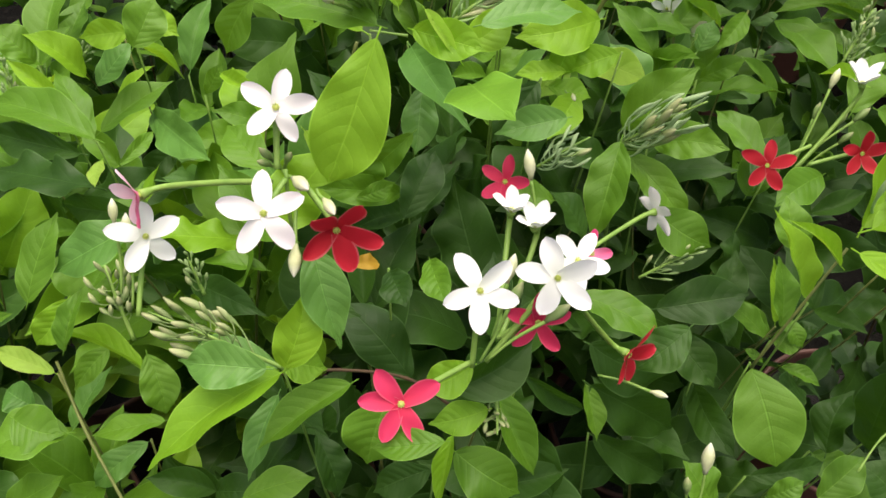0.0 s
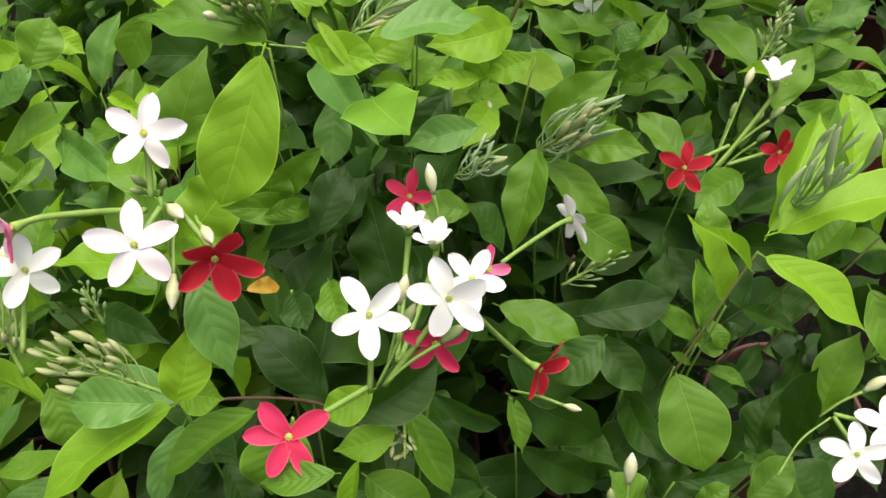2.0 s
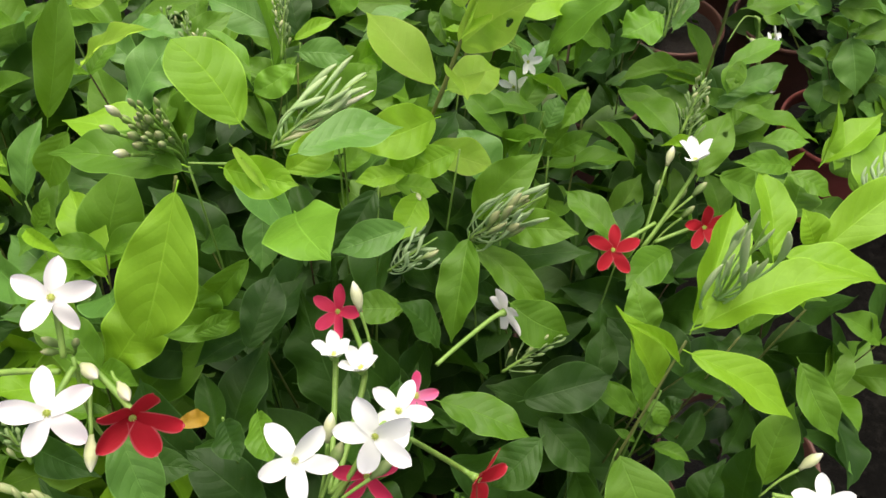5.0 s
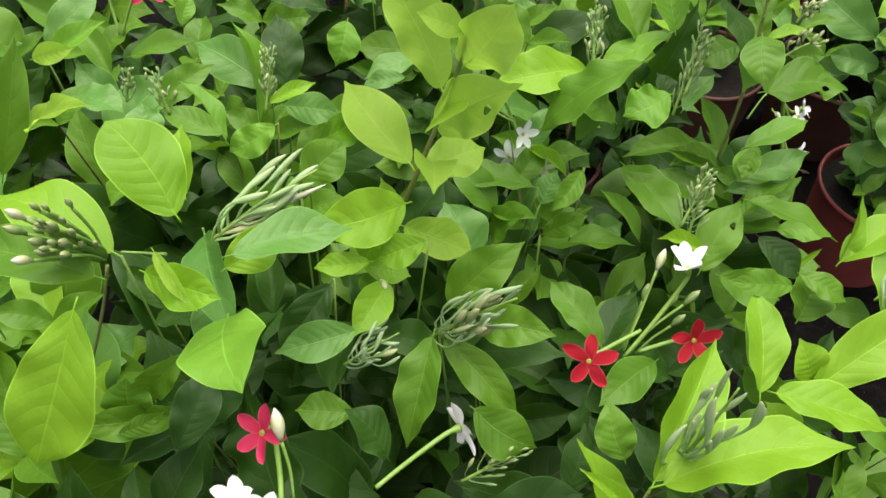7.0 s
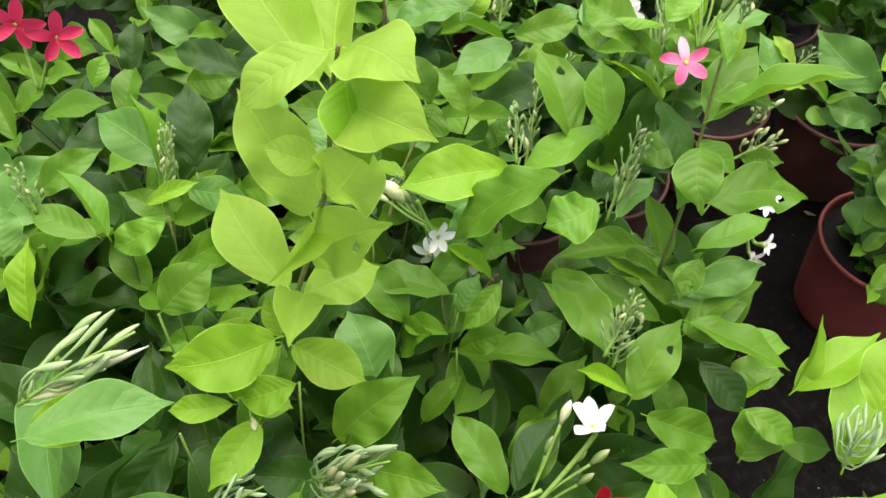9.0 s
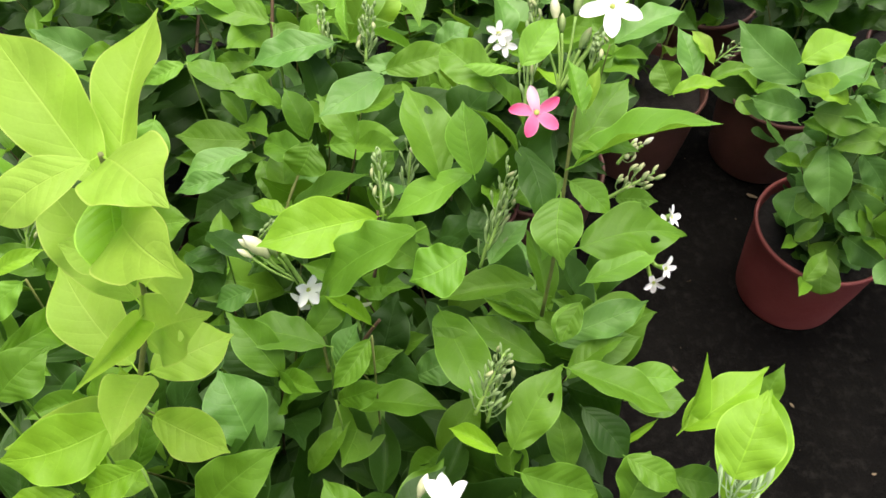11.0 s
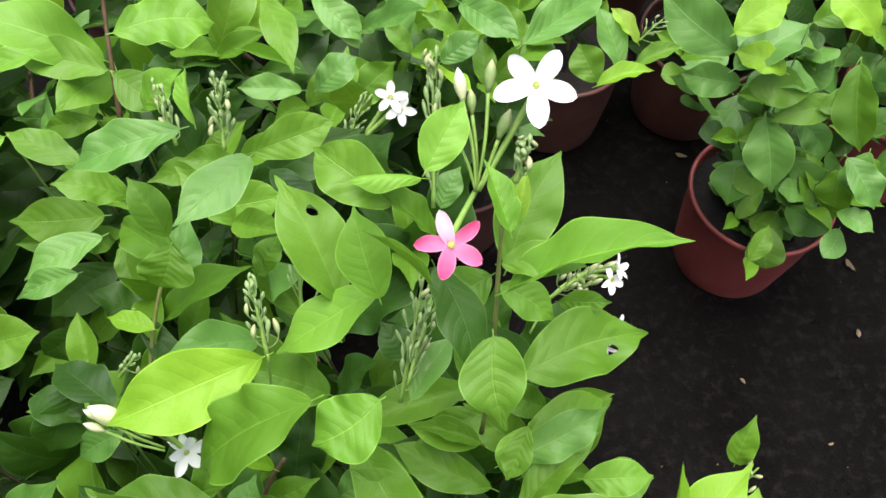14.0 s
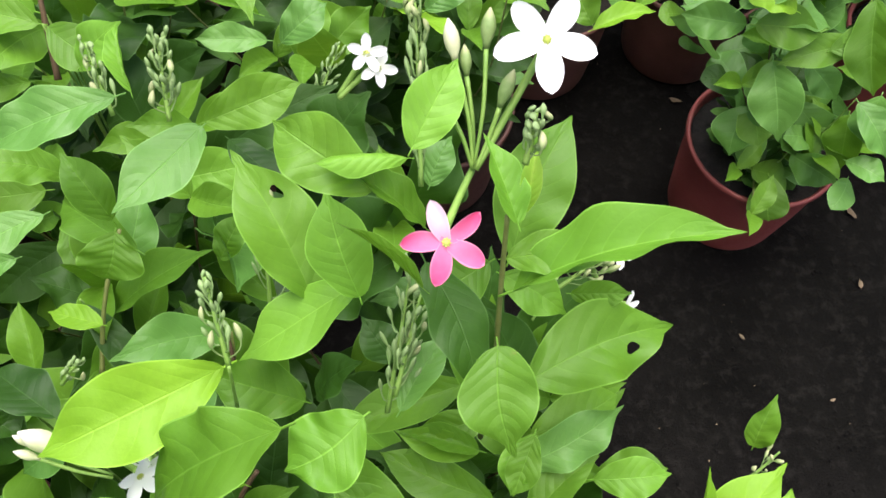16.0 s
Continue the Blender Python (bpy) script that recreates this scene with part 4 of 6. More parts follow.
# the tall yellow-green shoot, a pair of leaves at each joint
stem("y", [(0.1757, 0.5140, 0.9387), (0.1694, 0.5190, 0.9045), (0.1630, 0.5220, 0.8550), (0.1520, 0.5270, 0.8000), (0.1330, 0.5200, 0.7400), (0.1180, 0.5250, 0.6800), (0.1170, 0.5550, 0.6000), (0.1220, 0.5850, 0.5000)], 0.0010, 0.0022, "olive")
leaf("y", (0.1716, 0.5121, 0.9370), (0.1348, 0.4946, 0.9216), 0.0240, (-0.30, -0.51, 0.81), "y", "a", 1)
leaf("y", (0.1791, 0.5102, 0.9400), (0.2101, 0.4761, 0.9519), 0.0360, (0.30, -0.51, 0.81), "y", "a", 3)
leaf("y", (0.1632, 0.5270, 0.9074), (0.1078, 0.5986, 0.9333), 0.0420, (0.20, -0.61, 0.76), "y", "f", 4)
leaf("y", (0.1701, 0.5296, 0.9058), (0.1764, 0.6251, 0.9173), 0.0360, (-0.30, -0.75, 0.60), "y", "f", 10)
leaf("y", (0.1744, 0.5120, 0.9080), (0.2161, 0.4500, 0.9480), 0.0380, (-0.10, -0.62, 0.78), "y", "f", 0)
leaf("y", (0.1482, 0.5308, 0.8068), (0.1140, 0.5650, 0.8680), 0.0420, (0.34, -0.59, 0.73), "y", "f", 0)
leaf("y", (0.1608, 0.5239, 0.8306), (0.1860, 0.5140, 0.8810), 0.0400, (-0.21, -0.83, 0.52), "y", "w", 11)
leaf("y", (0.1599, 0.5221, 0.8565), (0.1317, 0.5227, 0.8700), 0.0220, (0.00, -0.51, 0.86), "y", "v", 2)
leaf("y", (0.1280, 0.5264, 0.7427), (0.0829, 0.5839, 0.7674), 0.0450, (0.25, -0.49, 0.84), "y", "f", 10)
leaf("y", (0.1460, 0.5240, 0.7780), (0.1945, 0.5061, 0.8302), 0.0420, (-0.20, -0.65, 0.72), "y", "f", 1, True)
leaf("y", (0.1503, 0.5211, 0.8028), (0.1350, 0.4680, 0.8280), 0.0340, (0.32, -0.53, 0.79), "y", "h", 7)
leaf("y", (0.1380, 0.5228, 0.7395), (0.1830, 0.5480, 0.7350), 0.0360, (-0.10, -0.50, 0.86), "y", "f", 6)
leaf("y", (0.1419, 0.5095, 0.7607), (0.1409, 0.4599, 0.7849), 0.0340, (0.10, -0.50, 0.86), "y", "v", 3)
leaf("y", (0.1128, 0.5203, 0.6863), (0.0660, 0.4780, 0.7425), 0.0400, (0.20, -0.50, 0.84), "y", "w", 4)
leaf("y", (0.1169, 0.5269, 0.6830), (0.1070, 0.5445, 0.7098), 0.0180, (0.00, -0.60, 0.80), "y", "v", 8)
leaf("y", (0.1236, 0.5220, 0.6798), (0.1745, 0.4953, 0.6780), 0.0360, (0.00, -0.41, 0.91), "y", "f", 2)
leaf("y", (0.1145, 0.5219, 0.6777), (0.0828, 0.4944, 0.6573), 0.0320, (-0.20, -0.50, 0.84), "y", "f", 9)
flower("y", (0.2202, 0.6043, 0.6933), (0.512, -0.745, 0.428), 0.0132, "white", 22, (0.2056, 0.6181, 0.7168), (0.04, 0.82, 0.57))
bud("y", (0.2067, 0.6098, 0.7086), (0.1816, 0.6236, 0.7316), 0.0104, "cream")
bud("y", (0.2071, 0.6152, 0.7002), (0.1945, 0.6250, 0.7210), 0.0053, "lime")
stem("y", [(0.2072, 0.6118, 0.7124), (0.2196, 0.6132, 0.6410), (0.2245, 0.5999, 0.5834)], 0.0005, 0.0006, "green")
leaf("y", (0.1711, 0.6520, 0.6586), (0.1311, 0.6933, 0.6451), 0.0327, (0.16, 0.44, 0.88), "d", "f", 1)
bud("y", (0.2131, 0.6031, 0.7091), (0.1775, 0.6241, 0.7273), 0.0046, "cream")
bud("y", (0.2128, 0.6018, 0.7084), (0.1767, 0.6180, 0.7243), 0.0046, "cream")
spike("y", (0.1768, 0.6674, 0.6651), (0.1908, 0.6717, 0.6803), 0.0132, 8, "young")
leaf("y", (0.1175, 0.6756, 0.6409), (0.1496, 0.6486, 0.6484), 0.0316, (-0.01, 0.26, 0.96), "d", "f", 2)
leaf("y", (0.1484, 0.6658, 0.6525), (0.1215, 0.6435, 0.6235), 0.0330, (0.18, -0.85, 0.49), "d", "f", 3)
leaf("y", (0.2503, 0.5743, 0.6213), (0.2379, 0.5936, 0.6495), 0.0313, (0.23, -0.75, 0.61), "m", "v", 1)
# creeper in the second row
leaf("g", (-0.1289, 0.5922, 0.7824), (-0.0990, 0.5945, 0.7898), 0.0187, (-0.12, -0.72, 0.68), "y", "v", 3)
spike("g", (0.0081, 0.6607, 0.6675), (0.0180, 0.6978, 0.7098), 0.0209, 12, "young")
spike("g", (-0.0642, 0.5645, 0.7678), (-0.0595, 0.5723, 0.7869), 0.0152, 8, "young")
spike("g", (-0.0496, 0.5962, 0.7271), (-0.0591, 0.6139, 0.7532), 0.0231, 10, "young")
spike("g", (0.0141, 0.6748, 0.6675), (0.0074, 0.7036, 0.7020), 0.0207, 14, "young")
# creeper with a pink flower and broad leaves
leaf("p", (0.2703, 0.6209, 0.6682), (0.2906, 0.6656, 0.7093), 0.0291, (0.22, -0.71, 0.67), "m", "v", 3)
spike("p", (0.2891, 0.6819, 0.6769), (0.2980, 0.7270, 0.7254), 0.0294, 12, "young")
spike("p", (0.3380, 0.6043, 0.7114), (0.3590, 0.6504, 0.7615), 0.0273, 14, "young")
stem("p", [(0.3840, 0.5950, 0.6600), (0.3853, 0.5990, 0.7319), (0.3873, 0.6130, 0.7753), (0.3883, 0.6220, 0.8059), (0.3893, 0.6300, 0.8360)], 0.0014, 0.0009, "olive")
leaf("p", (0.2635, 0.7253, 0.6589), (0.2816, 0.7409, 0.6780), 0.0215, (-0.33, -0.55, 0.76), "m", "f", 2)
leaf("p", (0.3469, 0.6302, 0.7032), (0.3348, 0.6520, 0.7152), 0.0215, (0.23, -0.37, 0.90), "d", "f", 1)
leaf("p", (0.3050, 0.6315, 0.6710), (0.3308, 0.6340, 0.7022), 0.0256, (-0.77, 0.10, 0.63), "d", "f", 1)
leaf("p", (0.3745, 0.6845, 0.7711), (0.3885, 0.7022, 0.7813), 0.0167, (-0.19, -0.37, 0.91), "g", "f", 1)
leaf("p", (0.4274, 0.6291, 0.7504), (0.4535, 0.6219, 0.7542), 0.0162, (-0.29, -0.71, 0.64), "m", "f", 1)
flower("p", (0.4143, 0.6815, 0.8635), (-0.270, -0.515, 0.813), 0.0182, "white", 3, (0.3863, 0.6600, 0.8204), (-0.50, 0.80, 0.34))
flower("p", (0.3655, 0.6231, 0.8391), (0.006, -0.540, 0.842), 0.0145, "pink", 10, (0.3863, 0.6638, 0.8144), (-0.22, 0.82, 0.53), light=(0,))
flower("p", (0.3591, 0.7517, 0.7852), (-0.077, -0.630, 0.773), 0.0094, "white", 4, (0.3439, 0.7483, 0.7614), (0.19, 0.88, 0.44))
flower("p", (0.3633, 0.7473, 0.7792), (0.054, -0.823, 0.565), 0.0090, "white", 10, (0.3437, 0.7471, 0.7608), (0.51, 0.75, 0.42))
bud("p", (0.3862, 0.6622, 0.8170), (0.3852, 0.7075, 0.8516), 0.0063, "cream")
bud("p", (0.3858, 0.6623, 0.8170), (0.3764, 0.6913, 0.8427), 0.0059, "lime")
bud("p", (0.3862, 0.6622, 0.8170), (0.4013, 0.7076, 0.8539), 0.0059, "lime")
bud("p", (0.3861, 0.6595, 0.8213), (0.4044, 0.6824, 0.8480), 0.0058, "lime")
bud("p", (0.3871, 0.6647, 0.8127), (0.3903, 0.7008, 0.8436), 0.0047, "lime")
bud("p", (0.4296, 0.6423, 0.7747), (0.4368, 0.6448, 0.7903), 0.0033, "cream")
bud("p", (0.4308, 0.6420, 0.7747), (0.4467, 0.6441, 0.7913), 0.0033, "cream")
spike("p", (0.3707, 0.6847, 0.7719), (0.3818, 0.7500, 0.8154), 0.0146, 26, "young")
spike("p", (0.2740, 0.6307, 0.7418), (0.2724, 0.6625, 0.7677), 0.0167, 14, "young")
spike("p", (0.3425, 0.6057, 0.7307), (0.3609, 0.6390, 0.7602), 0.0195, 16, "young")
spike("p", (0.3955, 0.6381, 0.8560), (0.3997, 0.6467, 0.8718), 0.0076, 12, "young")
spike("p", (0.4258, 0.6378, 0.7743), (0.4347, 0.6438, 0.7895), 0.0108, 10, "lime")
stem("p", [(0.2754, 0.6267, 0.7512), (0.2710, 0.6212, 0.7123)], 0.0007, 0.0009, "green")
leaf("p", (0.3345, 0.7873, 0.6384), (0.3659, 0.8037, 0.6868), 0.0531, (-0.68, -0.44, 0.59), "d", "f", 1)
leaf("p", (0.3481, 0.7727, 0.8165), (0.3777, 0.7424, 0.8563), 0.0182, (-0.76, 0.11, 0.64), "g", "f", 2)
leaf("p", (0.3946, 0.7469, 0.8530), (0.4160, 0.7135, 0.8578), 0.0182, (-0.44, -0.16, 0.88), "g", "f", 0)
leaf("p", (0.4302, 0.7470, 0.8187), (0.4922, 0.8004, 0.7938), 0.0250, (0.42, -0.06, 0.91), "g", "f", 2)
leaf("p", (0.3844, 0.7409, 0.8201), (0.4059, 0.7472, 0.8300), 0.0165, (-0.23, -0.51, 0.83), "g", "f", 2)
leaf("p", (0.3347, 0.6406, 0.7656), (0.3288, 0.6787, 0.7947), 0.0297, (-0.08, -0.61, 0.79), "n", "v", 2)
leaf("p", (0.3000, 0.6247, 0.6867), (0.2591, 0.6407, 0.7098), 0.0338, (0.32, -0.41, 0.85), "m", "f", 2)
flower("p", (0.5096, 0.7045, 0.6242), (0.691, -0.359, 0.628), 0.0109, "white", 20, (0.4667, 0.6841, 0.6650), (0.31, 0.79, 0.52))
flower("p", (0.5043, 0.6985, 0.6199), (0.375, -0.680, 0.630), 0.0105, "white", 15, (0.4685, 0.6831, 0.6646), (0.74, 0.52, 0.41))
flower("p", (0.5031, 0.6694, 0.6002), (0.508, -0.729, 0.458), 0.0105, "white", 25, (0.4696, 0.6826, 0.6645), (0.15, 0.84, 0.52))
flower("p", (0.4929, 0.6604, 0.5931), (-0.002, -0.934, 0.357), 0.0105, "blush", 20, (0.4702, 0.6818, 0.6641), (0.47, 0.73, 0.50))
bud("p", (0.4770, 0.7015, 0.6275), (0.4782, 0.6847, 0.6316), 0.0053, "cream")
stem("p", [(0.4667, 0.6841, 0.6650), (0.4454, 0.6684, 0.6762), (0.4272, 0.6508, 0.6632)], 0.0005, 0.0008, "green")
# low creeper beside the bare earth
leaf("q", (0.3905, 0.3768, 0.6520), (0.3492, 0.3981, 0.6765), 0.0330, (-0.34, -0.91, 0.22), "m", "f", 2)
leaf("q", (0.4955, 0.4587, 0.6318), (0.5410, 0.5359, 0.6445), 0.0542, (-0.17, -0.06, 0.98), "b", "f", 2)
leaf("q", (0.4298, 0.4673, 0.6212), (0.4486, 0.4986, 0.6374), 0.0447, (0.21, -0.55, 0.81), "m", "f", 2)
leaf("q", (0.4711, 0.4969, 0.5924), (0.5100, 0.4866, 0.5925), 0.0283, (-0.15, -0.56, 0.81), "m", "f", 2)
spike("q", (0.4892, 0.4544, 0.6407), (0.5087, 0.4843, 0.6743), 0.0324, 16, "braid")
spike("q", (0.5764, 0.5587, 0.5096), (0.5982, 0.5695, 0.5289), 0.0193, 6, "lime")
# creeper behind the pink flower
leaf("h", (0.1754, 0.7316, 0.6206), (0.2065, 0.6769, 0.6061), 0.0212, (0.19, -0.15, 0.97), "d", "f", 0)
leaf("h", (0.1945, 0.7714, 0.6999), (0.1558, 0.7703, 0.7272), 0.0298, (0.58, -0.05, 0.82), "m", "f", 0)
leaf("h", (0.1181, 0.7580, 0.5673), (0.0896, 0.7428, 0.5594), 0.0353, (0.32, -0.83, 0.45), "d", "f", 0)
spike("h", (0.2654, 0.7418, 0.7718), (0.2688, 0.7705, 0.7969), 0.0201, 24, "young")
spike("h", (0.3344, 0.8780, 0.5784), (0.3589, 0.9083, 0.6072), 0.0265, 14, "young")
spike("h", (0.2375, 0.7589, 0.7603), (0.2333, 0.7851, 0.7832), 0.0120, 12, "young")
leaf("h", (0.1654, 0.9412, 0.6336), (0.1335, 0.8786, 0.6670), 0.0375, (0.68, 0.04, 0.73), "m", "f", 3)
leaf("h", (0.2025, 0.8492, 0.6937), (0.2339, 0.8540, 0.7206), 0.0269, (-0.53, -0.47, 0.70), "n", "f", 1)
leaf("h", (0.2176, 0.7421, 0.6569), (0.1656, 0.8044, 0.6259), 0.0302, (-0.46, 0.05, 0.88), "m", "f", 0)
leaf("h", (0.2847, 0.7633, 0.7195), (0.3092, 0.7263, 0.7233), 0.0215, (0.16, 0.20, 0.97), "d", "f", 3)
leaf("h", (0.2938, 0.9155, 0.7137), (0.3064, 0.8408, 0.7168), 0.0257, (-0.04, 0.03, 1.00), "m", "f", 1)
leaf("h", (0.3193, 0.8662, 0.6683), (0.3523, 0.8800, 0.6831), 0.0285, (-0.18, -0.49, 0.85), "g", "f", 0)
leaf("h", (0.3270, 0.8647, 0.7582), (0.3533, 0.8334, 0.7450), 0.0242, (-0.01, -0.39, 0.92), "g", "f", 0)
# creeper of the back row
flower("i", (-0.1746, 0.8792, 0.6602), (0.364, -0.875, 0.319), 0.0250, "rose", 8, (-0.1671, 0.8529, 0.6024), (0.16, 0.78, 0.60))
flower("i", (-0.1313, 0.8614, 0.6601), (0.484, -0.818, 0.310), 0.0246, "rose", 10, (-0.1643, 0.8529, 0.6024), (-0.18, 0.78, 0.60))
# creeper of the back row
leaf("k", (0.3549, 0.9264, 0.5622), (0.3350, 0.9295, 0.6138), 0.0391, (-0.18, -0.98, -0.01), "m", "f", 3)
# round-leaved bush in the red pot
leaf("r", (0.8270, 0.9819, 0.3856), (0.8263, 0.9125, 0.3305), 0.0627, (-0.68, -0.45, 0.57), "g", "f", 1)
leaf("r", (0.8329, 0.9783, 0.3067), (0.8001, 0.9380, 0.2719), 0.0596, (-0.61, -0.16, 0.77), "g", "f", 3)
leaf("r", (0.8776, 0.9356, 0.2037), (0.8722, 0.8892, 0.1699), 0.0520, (-0.42, -0.50, 0.76), "m", "r", 2)
leaf("r", (0.8938, 0.9401, 0.2415), (0.9484, 0.8998, 0.2191), 0.0520, (-0.46, -0.82, 0.34), "g", "f", 1)
leaf("r", (0.9463, 0.9488, 0.2976), (0.9347, 0.9022, 0.2517), 0.0538, (-0.89, -0.19, 0.42), "m", "f", 1)
leaf("r", (0.9009, 0.9848, 0.2859), (0.9437, 0.9492, 0.2528), 0.0517, (-0.42, -0.83, 0.35), "g", "r", 2)
leaf("r", (0.9211, 0.9921, 0.4482), (0.9118, 0.9142, 0.3879), 0.0546, (-0.80, -0.31, 0.52), "m", "f", 0)
leaf("r", (0.8071, 1.0161, 0.4212), (0.8828, 0.9879, 0.4185), 0.0497, (0.03, -0.02, 1.00), "g", "f", 0)
leaf("r", (0.7859, 1.0294, 0.4022), (0.7263, 1.0486, 0.4029), 0.0348, (-0.29, -0.90, 0.33), "g", "f", 2)
leaf("r", (0.8074, 1.0340, 0.3740), (0.7542, 1.0751, 0.3859), 0.0421, (0.11, -0.14, 0.98), "g", "f", 3)
leaf("r", (0.8263, 0.9886, 0.4555), (0.7762, 1.0210, 0.4637), 0.0412, (-0.03, -0.29, 0.96), "b", "f", 0)
leaf("r", (0.9611, 0.9414, 0.3408), (0.9412, 0.8975, 0.3061), 0.0487, (-0.84, -0.05, 0.55), "g", "f", 3)
leaf("r", (0.8636, 0.9814, 0.2567), (0.8344, 0.9412, 0.2225), 0.0418, (-0.70, -0.10, 0.71), "g", "f", 1)
leaf("r", (0.8584, 0.9478, 0.2067), (0.9002, 0.9172, 0.1871), 0.0561, (0.28, -0.21, 0.93), "m", "r", 3)
leaf("r", (0.8772, 0.9671, 0.4080), (0.9329, 0.9710, 0.4176), 0.0394, (-0.14, -0.36, 0.92), "m", "f", 3)
leaf("r", (0.8934, 0.9986, 0.3471), (0.9288, 0.9613, 0.3122), 0.0399, (-0.33, -0.79, 0.51), "g", "f", 1)
leaf("r", (0.7828, 1.0291, 0.4535), (0.7123, 1.1064, 0.4875), 0.0647, (-0.40, -0.65, 0.64), "g", "f", 1)
leaf("r", (0.7932, 1.0084, 0.4202), (0.7276, 1.0327, 0.4251), 0.0450, (-0.22, -0.72, 0.66), "g", "f", 0)
leaf("r", (0.7749, 1.0069, 0.4516), (0.8657, 1.0321, 0.4779), 0.0603, (-0.26, -0.08, 0.96), "g", "f", 2)
leaf("r", (0.7976, 1.0007, 0.4280), (0.8657, 0.9761, 0.4233), 0.0491, (-0.16, -0.60, 0.79), "m", "f", 1)
leaf("r", (0.9176, 0.9724, 0.4052), (0.8234, 0.9714, 0.3919), 0.0373, (-0.12, -0.50, 0.86), "m", "f", 3)
leaf("r", (0.9308, 0.9377, 0.3413), (0.9530, 0.8783, 0.3108), 0.0492, (-0.09, -0.48, 0.87), "g", "f", 0)
leaf("r", (0.8873, 0.9674, 0.5253), (0.8493, 1.0156, 0.5473), 0.0552, (-0.06, -0.45, 0.89), "b", "f", 0)
leaf("r", (0.7609, 1.0143, 0.5001), (0.8251, 1.0334, 0.5193), 0.0465, (-0.19, -0.31, 0.93), "b", "f", 1)
leaf("r", (0.8448, 1.0084, 0.5080), (0.9070, 1.0173, 0.5213), 0.0460, (-0.13, -0.43, 0.90), "m", "f", 2)
# creeper of the back row
leaf("aj", (0.6394, 1.0110, 0.4723), (0.6218, 1.0689, 0.5116), 0.0373, (0.12, -0.53, 0.84), "g", "f", 3)
leaf("aj", (0.6621, 1.0310, 0.4872), (0.6379, 1.0647, 0.5094), 0.0230, (0.23, -0.41, 0.88), "y", "f", 0)
leaf("aj", (0.5276, 1.0042, 0.5478), (0.6071, 1.0290, 0.5685), 0.0446, (-0.21, -0.12, 0.97), "g", "f", 0)
spike("aj", (0.6679, 1.0394, 0.4810), (0.6921, 1.0473, 0.4997), 0.0339, 8, "young")
# broad leaves of the upper canopy, plant by plant
leaf("h", (0.2439, 0.7552, 0.7786), (0.1822, 0.7475, 0.7665), 0.0306, (-0.15, -0.28, 0.95), "g", "f", 11)
leaf("h", (0.2757, 0.7547, 0.7463), (0.2304, 0.7131, 0.7477), 0.0306, (0.16, -0.15, 0.98), "g", "f", 7)
leaf("h", (0.2786, 0.7501, 0.7556), (0.3279, 0.7570, 0.7652), 0.0277, (-0.06, -0.63, 0.78), "m", "f", 2)
leaf("h", (0.1889, 0.7296, 0.6076), (0.2603, 0.7306, 0.6637), 0.0310, (-0.61, 0.11, 0.78), "m", "v", 6)
leaf("h", (0.1461, 0.8104, 0.6031), (0.0877, 0.7871, 0.5954), 0.0308, (-0.04, -0.22, 0.97), "g", "f", 3)
leaf("h", (0.2542, 0.7458, 0.7915), (0.2529, 0.7775, 0.8011), 0.0155, (-0.38, -0.28, 0.88), "n", "h", 3)
leaf("h", (0.2151, 0.7433, 0.6926), (0.1980, 0.7728, 0.7197), 0.0276, (0.24, -0.58, 0.78), "m", "v", 3)
leaf("h", (0.0558, 0.7963, 0.6737), (-0.0096, 0.8146, 0.6869), 0.0340, (0.07, -0.40, 0.92), "d", "f", 0)
leaf("h", (0.1572, 0.8522, 0.7516), (0.1003, 0.8439, 0.7381), 0.0198, (-0.21, -0.13, 0.97), "n", "f", 4)
leaf("h", (0.1560, 0.8846, 0.6461), (0.1155, 0.8907, 0.6396), 0.0216, (-0.22, -0.66, 0.72), "m", "f", 2)
leaf("h", (0.1434, 0.8483, 0.6444), (0.0929, 0.8792, 0.6539), 0.0288, (0.14, -0.08, 0.99), "m", "f", 1)
leaf("h", (0.0934, 0.8733, 0.6548), (0.0542, 0.8611, 0.6421), 0.0214, (-0.11, -0.52, 0.84), "n", "f", 4)
leaf("h", (0.1444, 0.8354, 0.5935), (0.0747, 0.8408, 0.5967), 0.0375, (-0.01, -0.59, 0.81), "m", "f", 7)
leaf("h", (0.0731, 0.8153, 0.6459), (0.0606, 0.7784, 0.6193), 0.0373, (0.34, -0.62, 0.71), "n", "f", 6)
leaf("h", (0.0373, 0.7510, 0.5725), (0.0983, 0.7476, 0.5878), 0.0439, (-0.23, -0.54, 0.81), "m", "f", 2)
leaf("h", (0.1616, 0.7931, 0.6118), (0.1737, 0.7555, 0.5931), 0.0219, (-0.12, -0.47, 0.87), "m", "f", 8)
leaf("h", (0.2189, 0.7293, 0.7037), (0.2064, 0.7126, 0.6850), 0.0380, (0.06, -0.76, 0.64), "m", "f", 9)
leaf("h", (0.1394, 0.8216, 0.5415), (0.0811, 0.7915, 0.5271), 0.0413, (0.12, -0.61, 0.78), "d", "f", 3)
leaf("h", (0.1288, 0.7816, 0.6030), (0.0825, 0.7741, 0.5927), 0.0241, (-0.14, -0.38, 0.91), "g", "f", 5)
leaf("h", (0.2191, 0.8257, 0.5933), (0.2847, 0.8211, 0.6048), 0.0403, (-0.18, -0.60, 0.78), "n", "f", 2)
leaf("p", (0.3143, 0.6542, 0.7422), (0.2902, 0.7223, 0.7695), 0.0391, (0.22, -0.29, 0.93), "m", "v", 1, True)
